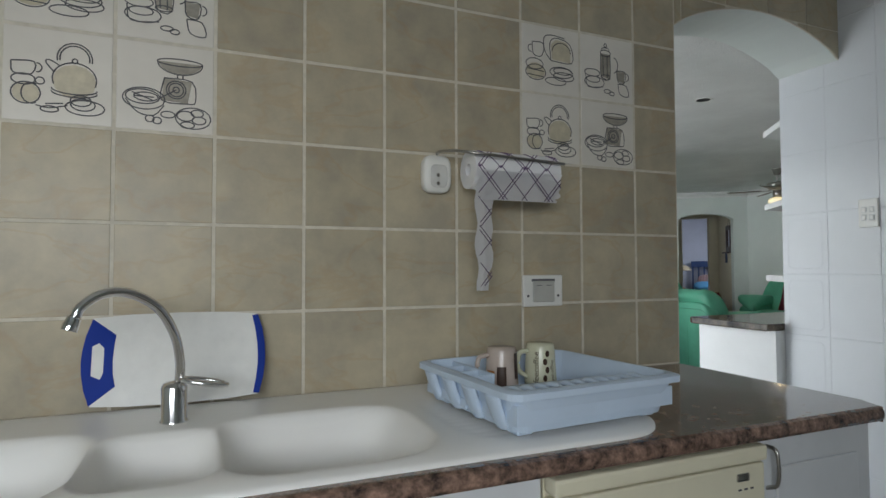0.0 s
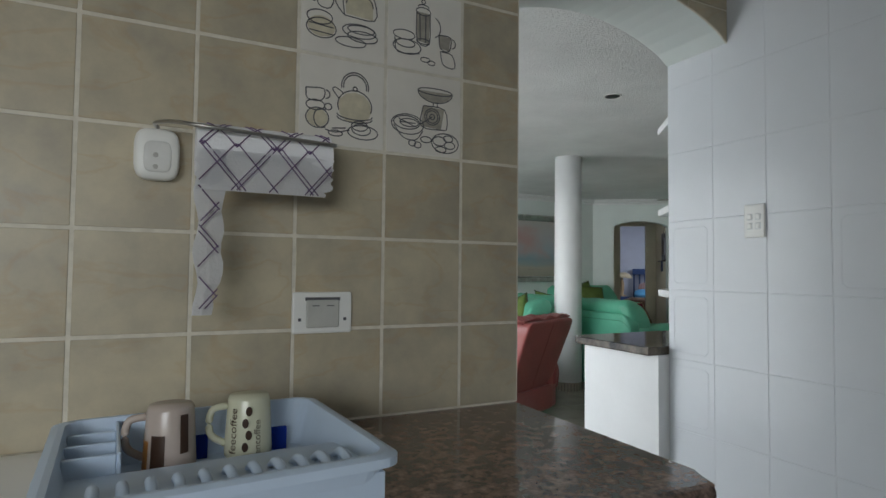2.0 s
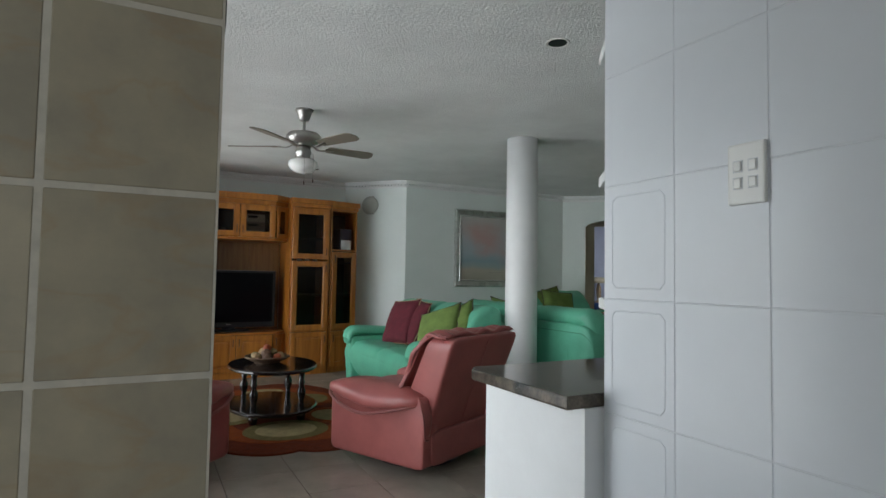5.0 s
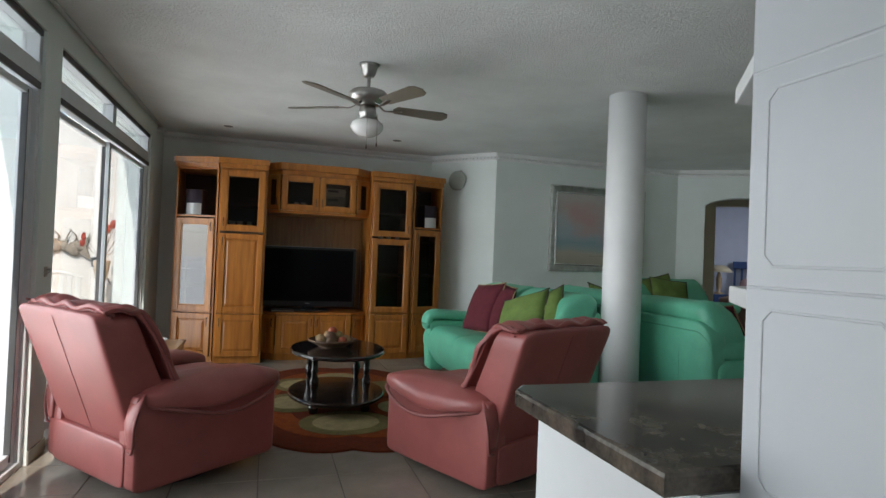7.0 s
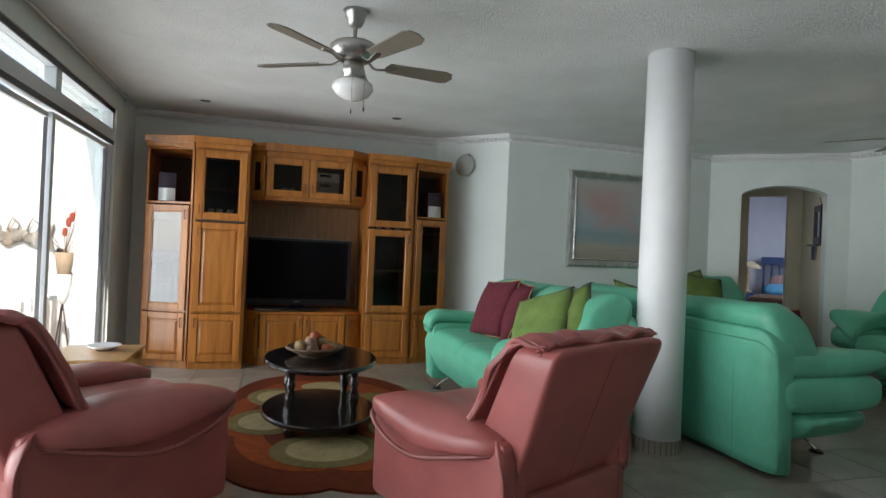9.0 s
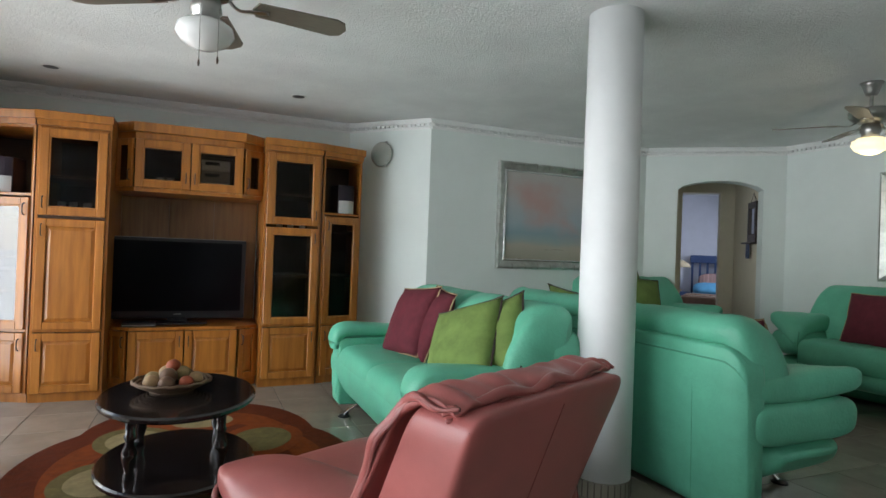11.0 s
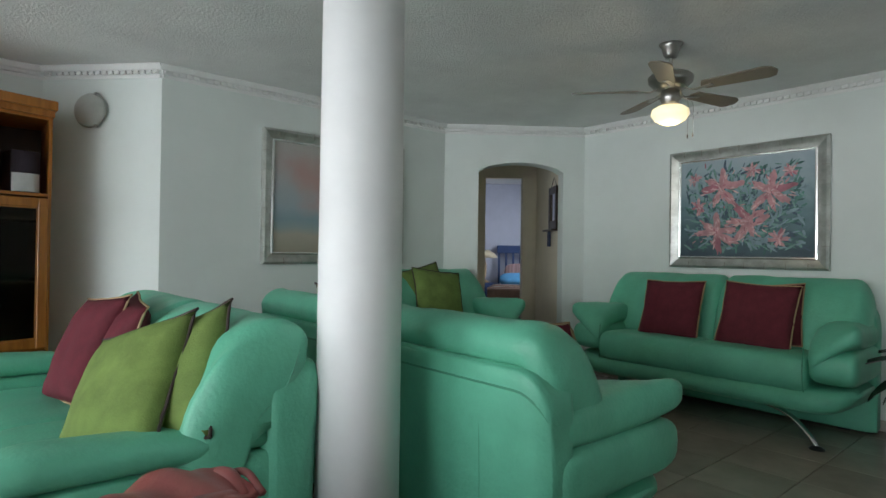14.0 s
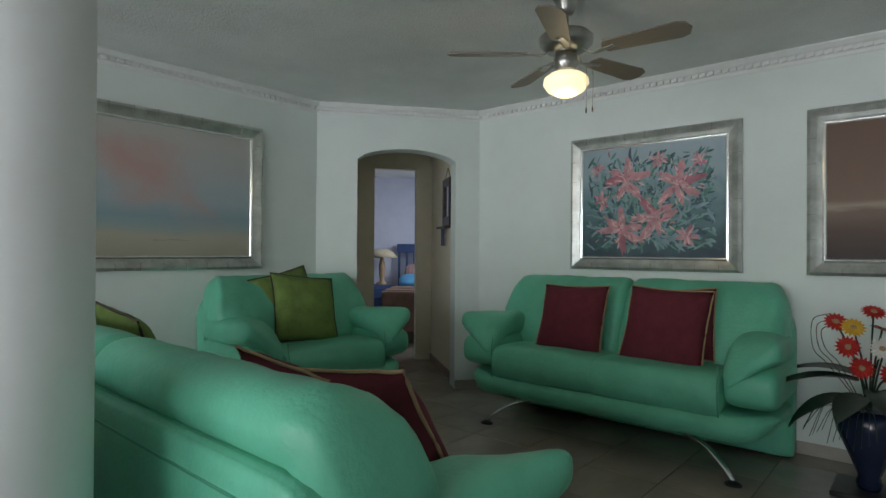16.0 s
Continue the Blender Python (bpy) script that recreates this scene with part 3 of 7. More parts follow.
def pillow(m, label, material, cord, size=0.46, thick=0.16):
    """Square scatter cushion with corded edge; local x, z in its plane, y its thickness."""
    ob = thing("scatter_cushion", label, "cushion", m, "scatter cushions")
    a = size / 2
    nn = 14
    bm = bmesh.new()
    grid = {}
    for s in (-1, 1):
        for i in range(nn + 1):
            for j in range(nn + 1):
                u, v = i / nn * 2 - 1, j / nn * 2 - 1
                f = ((1 - abs(u) ** 2.6) * (1 - abs(v) ** 2.6)) ** 0.55
                if s == 1 and (i in (0, nn) or j in (0, nn)):
                    grid[s, i, j] = grid[-1, i, j]
                    continue
                pin = 1 - 0.05 * (1 - abs(v) ** 2) * abs(u) ** 3
                pin2 = 1 - 0.05 * (1 - abs(u) ** 2) * abs(v) ** 3
                y = s * thick / 2 * f + 0.012 * noise.noise(Vector((u * 2, v * 2, s + m.translation.x)))
                grid[s, i, j] = bm.verts.new((u * a * pin, y, v * a * pin2))
    for s in (-1, 1):
        for i in range(nn):
            for j in range(nn):
                bm.faces.new((grid[s, i, j], grid[s, i + 1, j], grid[s, i + 1, j + 1], grid[s, i, j + 1]))
    rim = [grid[-1, i, 0].co.copy() for i in range(nn)] + [grid[-1, nn, j].co.copy() for j in range(nn)] + [grid[-1, nn - i, nn].co.copy() for i in range(nn)] + [grid[-1, 0, nn - j].co.copy() for j in range(nn)]
    rim.append(rim[0])
    part("cover", bm, material, ob, smooth=True)
    part("corded_edge", sweep(rim, 0.006, seg=6, n=1, caps=False), cord, ob)
    return ob


def lean(x, y, z, yaw, back, tilt=0):
    """A cushion that faces yaw (0 is +y) and leans back."""
    return pose(x, y, z, 0, 0, yaw) @ pose(0, 0, 0, back, 0, 0) @ pose(0, 0, 0, 0, tilt, 0)


ML, OL = "maroon velvet cushion with tan cord leaning on the sofa", "olive green fabric cushion with dark cord leaning on the sofa"
pillow(lean(4.19, 6.62, 0.775, 98, 24, 6), ML, M_MAROON, M_BEADCORD, 0.52)
pillow(lean(4.29, 6.48, 0.775, 84, 24, -4), ML, M_MAROON, M_BEADCORD, 0.52)
pillow(lean(4.17, 5.69, 0.765, 106, 32, 20), OL, M_OLIVE, M_DCORD, 0.5)
pillow(lean(4.30, 5.62, 0.775, 102, 28, 26), OL, M_OLIVE, M_DCORD, 0.5)
pillow(lean(8.32, 5.88, 0.80, 90, 20, 1), ML, M_MAROON, M_BEADCORD, 0.52)
pillow(lean(8.31, 5.20, 0.80, 90, 21, -2), ML, M_MAROON, M_BEADCORD, 0.54)
pillow(lean(8.43, 5.16, 0.82, 90, 20, 4), ML, M_MAROON, M_BEADCORD, 0.48)
pillow(lean(7.24, 7.64, 0.83, 176, 22, -7), "olive green fabric cushion with dark cord on the armchair", M_OLIVE, M_DCORD, 0.55)
pillow(lean(7.16, 7.75, 0.86, 180, 18, 12), "olive green fabric cushion with dark cord on the armchair", M_OLIVE, M_DCORD, 0.54)
pillow(lean(5.72, 5.12, 0.725, -86, 28, -8), ML, M_MAROON, M_BEADCORD, 0.5)
pillow(lean(5.68, 5.46, 0.73, -88, 28, 8), ML, M_MAROON, M_BEADCORD, 0.46)
pillow(lean(5.58, 6.6, 0.81, -90, 24, 8), OL, M_OLIVE, M_DCORD, 0.46)


def recliner(m, label):
    """Swivel recliner: leaning padded back, gathered head pad draped over it, arms with leaf-shaped pads. Front is +y."""
    ob = thing("recliner", label, "armchair", m, "pink recliners")
    part("swivel_base", lathe([(0.30, 0), (0.30, 0.02), (0.26, 0.045), (0.08, 0.06), (0.08, 0.10)], 32), M_BLACK, ob, "black swivel base")
    part("body", puff(0, 0.02, 0.27, 0.84, 0.80, 0.40, 0.12, 0.12), M_PINK, ob, smooth=True)
    part("rear_panel", puff(0, -0.375, 0.195, 0.72, 0.07, 0.23, 0.12, 0.2), M_PINK, ob, smooth=True)

    def tip(p):
        k = p.z / 0.72 + 0.5
        wide = 1 + 0.06 * k + 0.05 * k * k
        return Vector((p.x * wide, p.y * (1 - 0.30 * k) - 0.29 * k, p.z + 0.004 * noise.noise(p * 6)))

    def rear(z):
        k = (z - 0.25) / 0.72
        return -0.215 - 0.145 * (1 - 0.30 * k) - 0.29 * k
    part("back", puff(0, -0.215, 0.61, 0.74, 0.29, 0.72, 0.13, 0.17, shape=tip, nu=44, nv=24), M_PINK, ob, smooth=True)
    part("back_seam", seam([(0, rear(z) - 0.001, z) for z in (0.93, 0.75, 0.5, 0.28)], 0.0014), M_PINKD, ob)
    for s in (-1, 1):
        part("back_piping", seam([(s * 0.355 * (1 + 0.11 * ((z - 0.25) / 0.72)), rear(z) + 0.018, z) for z in (0.93, 0.75, 0.5, 0.28)], 0.005), M_PINKD, ob)

    # head pad: a gathered cushion that hangs over the top and down the front
    spine = [(-0.10, 0.46), (-0.14, 0.53), (-0.195, 0.635), (-0.245, 0.74), (-0.29, 0.83), (-0.33, 0.905), (-0.375, 0.955), (-0.43, 0.98), (-0.49, 0.982), (-0.54, 0.968)]
    thick = [0.035, 0.05, 0.056, 0.058, 0.058, 0.056, 0.05, 0.042, 0.032, 0.022]

    def ruck(x, k):
        top = max(0.0, k - 0.35)
        return 0.016 * top * math.sin(x * 24 + 1.8 * math.sin(x * 9 + 1)) + 0.030 * top * noise.noise(Vector((x * 6, k * 3, 9))) + 0.014 * math.sin(abs(x) * 70 + 3.0 * k) * max(0.0, abs(x) / 0.39 - 0.30) + 0.012 * noise.noise(Vector((x * 9, k * 7, 2)))

    def pad_section(x):
        e = abs(x) / 0.405
        c = math.sqrt(max(0.0, 1 - e ** 5))
        path = smooth_path([(0, y, z) for y, z in spine], 3)
        up, low = [], []
        for i, q in enumerate(path):
            k = i / (len(path) - 1)
            d = (path[min(i + 1, len(path) - 1)] - path[max(i - 1, 0)]).normalized()
            nrm = Vector((0, d.z, -d.y))
            f = k * (len(thick) - 1)
            a = min(int(f), len(thick) - 2)
            t = (thick[a] + (thick[a + 1] - thick[a]) * (f - a)) * (0.30 + 0.70 * c)
            if nrm.z < 0 and k < 0.6:
                nrm = -nrm
            r = ruck(x, k)
            u = q + nrm * (t * 0.5 + r)
            v = q - nrm * (t * 0.5 - r * 0.6)
            up.append((u.y, u.z))
            low.append((v.y, v.z))
        return up + low[::-1]
    pad = part("head_pad", loft(pad_section, eased(-0.405, 0.405, 44, 0.06), folded=True), M_PINK, ob, smooth=True)
    for s in (-1, 1):
        part("pad_edge", sweep([(s * (0.398 + 0.012 * math.sin(i * 1.9)), y + 0.01, z + 0.012 * math.sin(i * 2.3 + s)) for i, (y, z) in enumerate(spine)], [0.010, 0.014, 0.015, 0.016, 0.016, 0.016, 0.015, 0.014, 0.012, 0.008], seg=8), M_PINK, pad, smooth=True)
        part("pad_piping", sweep([(s * (0.411 + 0.012 * math.sin(i * 1.9)), y - 0.010, z + 0.004 + 0.012 * math.sin(i * 2.3 + s)) for i, (y, z) in enumerate(spine)], 0.006, seg=6), M_PINKD, pad, smooth=True)
    lip = [(-0.40, -0.50, 0.960), (-0.30, -0.53, 0.975), (-0.20, -0.54, 0.990), (-0.08, -0.545, 0.970), (0.03, -0.54, 0.993), (0.14, -0.545, 0.972), (0.26, -0.535, 0.995), (0.36, -0.52, 0.975), (0.40, -0.50, 0.960)]
    part("pad_lip", sweep(lip, [0.010, 0.015, 0.018, 0.014, 0.019, 0.015, 0.018, 0.014, 0.009], seg=8), M_PINK, pad, smooth=True)
    part("lip_piping", sweep([(x, y - 0.012, z - 0.018) for x, y, z in lip], 0.006, seg=6), M_PINKD, pad, smooth=True)
    part("seat_cushion", puff(0, 0.14, 0.46, 0.52, 0.66, 0.18, 0.3, 0.55), M_PINK, ob, smooth=True)
    for s in (-1, 1):
        part("arm_body", puff(s * 0.365, 0.02, 0.315, 0.15, 0.84, 0.49, 0.10, 0.12), M_PINK, ob, smooth=True)

        def leaf(p, s=s):
            k = p.y / 0.84 + 0.5
            drop = 0.13 * (1 - abs(2 * k - 0.9)) * max(0.0, s * p.x / 0.15) ** 2
            pucker = 0.004 * math.sin(p.y * 55) * max(0.0, s * p.x / 0.15)
            return Vector((p.x * (0.8 + 0.5 * math.sin(math.pi * min(1, k * 0.9 + 0.1))), p.y, p.z - drop + 0.03 * math.sin(math.pi * k) - 0.05 * max(0, k - 0.8) + pucker))
        padm = part("arm_pad", puff(s * 0.365, 0.06, 0.53, 0.25, 0.86, 0.12, 0.5, 0.6, shape=leaf, nu=56, nv=20), M_PINK, ob, smooth=True)
        part("arm_piping", sweep([(s * 0.405, -0.385, 0.510), (s * 0.495, -0.2, 0.460), (s * 0.54, 0.02, 0.410), (s * 0.53, 0.22, 0.430), (s * 0.475, 0.405, 0.480), (s * 0.385, 0.495, 0.505)], 0.011, seg=6), M_PINKD, padm, smooth=True)
        part("arm_tail", sweep([(s * 0.40, -0.32, 0.545), (s * 0.415, -0.385, 0.515), (s * 0.405, -0.405, 0.42), (s * 0.405, -0.40, 0.30)], [0.025, 0.05, 0.05, 0.03], 0.014, up=(0, 1, 0), seg=10), M_PINK, padm, smooth=True)
        part("tail_piping", sweep([(s * 0.455, -0.385, 0.52), (s * 0.452, -0.412, 0.42), (s * 0.435, -0.41, 0.29), (s * 0.40, -0.412, 0.275)], 0.007, seg=6), M_PINKD, padm, smooth=True)
    return ob


recliner(pose(1.58, 4.92, 0, 0, 0, -50) @ Matrix.Diagonal((1, 1, 0.965, 1)), "dusty pink leather swivel recliner with a ruffled head pad")
recliner(pose(3.45, 4.58, 0, 0, 0, 25.6) @ Matrix.Diagonal((1, 1, 0.93, 1)), "dusty pink leather swivel recliner with a draped head pad")

# ---- kitchen ----
T = 0.2535
TZ0, TX0 = 1.139, 0.003          # a tile joint crossing: x = TX0 + k*T, z = TZ0 + k*T
CTZ = 0.885                     # worktop


def clipped_tile(x0, x1, z0, z1, d=0.008, bev=0.0025):
    return mesh_of(box(x0, x1, -d, 0, z0, z1, bev), "tile")


tiles = thing("wall_tiles", "beige glazed square wall tiles with pale grout", "wall tiles", pose(0, KY + 0.008, 0), kind="structure")
part("grout", box(-2.4, AX0 - 0.001, -0.0065, 0.0, CTZ, C - 0.002), M_GROUT, tiles)
g = 0.0036
full = clipped_tile(-T / 2 + g, T / 2 - g, -T / 2 + g, T / 2 - g)
DECO = [(-2, 3), (-1, 3), (-2, 2), (-1, 2), (4, 3), (5, 3), (4, 2), (5, 2)]
for i in range(-9, 7):
    for j in range(-2, 6):
        x0, z0 = TX0 + i * T + 0.01, TZ0 + j * T
        x1, z1 = min(x0 + T, AX0), min(z0 + T, C - 0.002)
        z0c = max(z0, CTZ)
        if x1 - x0 < 0.02 or z1 - z0c < 0.02:
            continue
        mtl = M_DECO if (i, j) in DECO else M_BEIGE
        if x1 - x0 > T - 1e-4 and z1 - z0c > T - 1e-4 and mtl is M_BEIGE:
            o = part("tile", full, mtl, tiles)
            o.matrix_basis = pose(x0 + T / 2, 0, z0 + T / 2)
        else:
            part("tile", clipped_tile(x0 + g, x1 - g, z0c + g, z1 - g), mtl, tiles)

# tile band over the arch
band = thing("arch_tiles", "beige tiles cut to the arch over the opening", "wall tiles", pose(0, KY + 0.008, 0), kind="structure")
part("grout", prism([(p[0], p[1]) for p in arch_top], -0.005, 0.0, "y"), M_GROUT, band)


def arch_z(x):
    return ASP + (AAP - ASP) * max(0.0, math.sin(math.pi * (x - AX0) / (AX1 - AX0))) ** 0.75


for i in range(6, 11):
    xa, xb = max(AX0, TX0 + i * T + 0.01) + g, min(AX1, TX0 + i * T + 0.01 + T) - g
    if xb - xa < 0.02:
        continue
    for (za, zb) in ((2.14 + g, 2.39 - g), (2.39 + g, C - 0.004)):
        xs = [xa + (xb - xa) * k / 5 for k in range(6)]
        low = [(x, max(za, arch_z(x) + 0.002)) for x in xs]
        if min(zb - p[1] for p in low) < 0.006:
            low = [p for p in low if zb - p[1] > 0.006]
        if len(low) < 2:
            continue
        part("tile", prism(low + [(low[-1][0], zb), (low[0][0], zb)], -0.008, 0, "y"), M_BEIGE, band)


# line drawings on the decorated tiles, as flat inked ribbons and washes
def ink(paths, r=0.0017):
    bm = bmesh.new()
    for p in paths:
        sweep([(q[0], -0.0088, q[1]) for q in p], r, 0.0006, up=(0, 1, 0), seg=4, n=3 if len(p) > 2 else 1, bm=bm, caps=False)
    return bm


def wash(polys):
    bm = bmesh.new()
    for k, p in enumerate(polys):
        bm.faces.new([bm.verts.new((q[0], -0.0083 - 0.00006 * k, q[1])) for q in p])
    return bm


def oval(cx, cz, a, b, a0=0, a1=360, n=12):
    return [(cx + a * math.cos(radians(a0 + (a1 - a0) * i / n)), cz + b * math.sin(radians(a0 + (a1 - a0) * i / n))) for i in range(n + 1)]


def drawing(kind):
    L, W = [], []
    if kind == 0:      # kettle, cups and pan
        W.append(oval(0.035, -0.01, 0.05, 0.045, 0, 360)[:-1])
        L += [oval(0.035, -0.005, 0.05, 0.045, -20, 200), oval(0.035, -0.03, 0.052, 0.014, 180, 360), oval(0.035, -0.038, 0.052, 0.014, 180, 360), oval(0.035, 0.05, 0.04, 0.042, -10, 190), oval(0.035, 0.05, 0.034, 0.035, -10, 190), oval(0.035, 0.045, 0.006, 0.006), [(-0.012, 0.012), (-0.03, 0.035), (-0.022, 0.042), (0.0, 0.03)]]
        L += [[(-0.105, 0.03), (-0.1, 0.0), (-0.06, 0.0), (-0.055, 0.032), (-0.105, 0.03)], oval(-0.05, 0.018, 0.012, 0.012, -90, 90), oval(-0.078, -0.015, 0.026, 0.014), oval(-0.042, -0.016, 0.01, 0.009), oval(-0.072, -0.05, 0.032, 0.028), oval(-0.06, -0.05, 0.022, 0.027, 60, 300), oval(0.06, -0.078, 0.045, 0.02), oval(0.055, -0.07, 0.028, 0.016), oval(0.05, -0.06, 0.024, 0.014), [(0.02, -0.075), (-0.02, -0.085), (-0.05, -0.08)], [(0.01, -0.07), (-0.03, -0.075)], oval(-0.02, -0.088, 0.02, 0.008)]
        W.append(oval(-0.072, -0.05, 0.03, 0.026)[:-1])
    elif kind == 1:    # kitchen scale, whisk bowl and bun tin
        L += [oval(0.035, 0.075, 0.058, 0.034, 180, 360), oval(0.035, 0.075, 0.058, 0.010), [(0.028, 0.04), (0.028, 0.03)], [(0.042, 0.04), (0.042, 0.03)], [(-0.005, 0.028), (-0.012, -0.035), (0.055, -0.04), (0.075, -0.032), (0.066, 0.024), (-0.005, 0.028)], oval(0.025, -0.003, 0.025, 0.025), oval(0.025, -0.003, 0.019, 0.019), oval(0.025, -0.003, 0.008, 0.008), [(0.025, -0.003), (-0.015, -0.03)]]
        L += [oval(-0.055, -0.035, 0.052, 0.03), oval(-0.058, -0.03, 0.042, 0.02), oval(-0.05, -0.03, 0.03, 0.012), [(-0.085, -0.02), (-0.03, -0.04)], [(-0.08, -0.03), (-0.03, -0.03)], [(-0.1, -0.04), (-0.07, -0.075), (-0.03, -0.08), (-0.005, -0.05)], oval(-0.04, -0.09, 0.011, 0.009), oval(-0.022, -0.094, 0.011, 0.009), oval(0.005, -0.075, 0.018, 0.009), oval(0.05, -0.075, 0.022, 0.014), oval(0.08, -0.065, 0.016, 0.01), oval(0.085, -0.085, 0.018, 0.011), oval(0.055, -0.1, 0.018, 0.009), oval(0.07, -0.08, 0.046, 0.03)]
        W += [oval(0.035, 0.075, 0.055, 0.032, 180, 360), [(-0.005, 0.028), (-0.012, -0.035), (0.055, -0.04), (0.066, 0.024)]]
    elif kind == 2:    # toaster and mug
        W.append([(0.005, 0.005), (0.0, 0.06), (0.02, 0.08), (0.07, 0.075), (0.085, 0.05), (0.085, 0.0)])
        L += [[(0.0, 0.0), (-0.005, 0.06), (0.015, 0.085), (0.065, 0.08), (0.09, 0.055), (0.09, 0.0), (0.0, 0.0)], [(0.0, 0.0), (-0.025, 0.03), (-0.03, 0.08), (0.0, 0.095), (0.06, 0.09)], oval(0.045, 0.035, 0.04, 0.035, 0, 180), [(-0.08, 0.06), (-0.075, 0.015), (-0.04, 0.012), (-0.033, 0.058), (-0.08, 0.06)], oval(-0.085, 0.035, 0.012, 0.013, 80, 280), oval(-0.07, -0.02, 0.036, 0.02), oval(-0.065, -0.05, 0.042, 0.028), [(-0.1, -0.04), (-0.03, -0.045)], [(-0.1, -0.06), (-0.03, -0.065)], oval(0.045, -0.04, 0.05, 0.02), oval(0.055, -0.055, 0.045, 0.016), oval(0.02, -0.075, 0.045, 0.014), oval(0.05, -0.035, 0.04, 0.012)]
        W.append(oval(-0.065, -0.045, 0.04, 0.03)[:-1])
    else:              # coffee press and jug
        L += [[(-0.03, 0.06), (-0.028, -0.03), (0.012, -0.035), (0.014, 0.058)], oval(-0.008, 0.062, 0.024, 0.012), oval(-0.008, 0.075, 0.018, 0.008, 0, 180), oval(-0.008, 0.092, 0.006, 0.007), [(-0.02, 0.055), (-0.018, -0.03)], [(0.0, 0.055), (0.0, -0.033)], oval(0.028, 0.02, 0.022, 0.03, -80, 80), oval(-0.008, -0.03, 0.022, 0.008), [(0.045, 0.0), (0.05, -0.04), (0.08, -0.045), (0.085, -0.002), (0.045, 0.0)], oval(0.09, -0.02, 0.012, 0.014, -90, 90), [(0.05, -0.05), (0.09, -0.055), (0.1, -0.095), (0.06, -0.09), (0.05, -0.05)], oval(-0.07, -0.02, 0.035, 0.014), oval(-0.06, -0.055, 0.045, 0.022), oval(-0.065, -0.045, 0.03, 0.012), [(-0.1, -0.03), (-0.09, -0.075), (-0.02, -0.07)], oval(0.0, -0.085, 0.016, 0.007), oval(0.02, -0.092, 0.012, 0.007)]
        W.append([(-0.03, 0.06), (-0.028, -0.03), (0.012, -0.035), (0.014, 0.058)])
        W.append([(0.045, 0.0), (0.05, -0.04), (0.08, -0.045), (0.085, -0.002)])
    return L, W


for (i, j), k in zip(DECO, (2, 3, 0, 1, 2, 3, 0, 1)):
    L, W = drawing(k)
    o = part("ink_drawing", ink(L), M_INK, tiles, "grey line drawing of kitchen ware")
    o.matrix_basis = pose(TX0 + (i + 0.5) * T + 0.01, 0, TZ0 + (j + 0.5) * T)
    o = part("wash", wash(W), M_SHADE2 if k in (0, 2) else M_SHADE1, tiles)
    o.matrix_basis = pose(TX0 + (i + 0.5) * T + 0.01, 0, TZ0 + (j + 0.5) * T)

# white tiles on the side wall
wt = thing("white_wall_tiles", "glossy white rectangular wall tiles", "wall tiles", pose(WWX + 0.008, 0, 0), kind="structure")
TW, TH = 0.235, 0.305
part("grout", box(-0.0065, 0.0, -1.74, NY, 0.0, C - 0.002), M_WGROUT, wt)
wfull = mesh_of(box(-0.008, 0, 0.0008, TW - 0.0008, 0.0008, TH - 0.0008, 0.0018), "white_tile")
emboss = mesh_of(sweep([(-0.0085, 0.045, 0.03), (-0.0085, TW - 0.045, 0.03), (-0.0085, TW - 0.03, 0.045), (-0.0085, TW - 0.03, TH - 0.045), (-0.0085, TW - 0.045, TH - 0.03), (-0.0085, 0.045, TH - 0.03), (-0.0085, 0.03, TH - 0.045), (-0.0085, 0.03, 0.045), (-0.0085, 0.045, 0.03)], 0.0022, 0.001, up=(1, 0, 0), seg=6, n=1), "emboss")
for i in range(13):
    y1 = NY - i * TW
    for j in range(9):
        z0 = 0.01 + j * TH
        if z0 + TH > C or y1 - TW < -1.7:
            part("white_tile", box(-0.008, 0, max(-1.7, y1 - TW) + g / 2, y1 - g / 2, z0 + g / 2, min(z0 + TH, C) - g / 2, 0.002), M_WTILE, wt) if y1 > -1.6 and C - z0 > 0.03 else None
            continue
        o = part("white_tile", wfull, M_WTILE, wt)
        o.matrix_basis = pose(0, y1 - TW, z0)
        if (i, j) in ((0, 4), (0, 3), (0, 2), (3, 4), (5, 3)):
            e = part("embossed_frame", emboss, M_WTILE, wt)
            e.matrix_basis = pose(0, y1 - TW, z0)

sw = thing("wall_switch", "white plastic wall switch with four rockers", "switch", pose(WWX, 1.56, 1.51, 0, 0, 0))
part("plate", box(-0.012, 0, -0.042, 0.042, -0.065, 0.065, 0.005, seg=2), M_PLASTIC, sw)
for dy in (-0.017, 0.017):
    for dz in (-0.02, 0.016):
        part("rocker", box(-0.016, -0.012, dy - 0.009, dy + 0.009, dz - 0.011, dz + 0.011, 0.002), M_PLASTIC, sw)
        part("rocker_edge", box(-0.0128, -0.012, dy - 0.011, dy + 0.011, dz - 0.013, dz + 0.013), M_ALU, sw)

# worktop
WF, WE = 0.905, 1.70
wt_ob = thing("worktop", "polished brown granite worktop with a rounded edge", "worktop")
zb, zt = CTZ - 0.042, CTZ
part("front_slab", prism([(0.985, zb), (0.985, zt), (WF + 0.016, zt), (WF + 0.006, zt - 0.004), (WF + 0.001, zt - 0.012), (WF, zt - 0.021), (WF + 0.001, zb + 0.012), (WF + 0.006, zb + 0.004), (WF + 0.016, zb)], -2.4, WE, "x"), M_GRANITE, wt_ob)
part("end_slab", prism([(WE, WF + 0.004), (AX0 - 0.03, WF + 0.05), (AX0 - 0.014, 0.985), (WE, 0.985)], zb, zt), M_GRANITE, wt_ob)
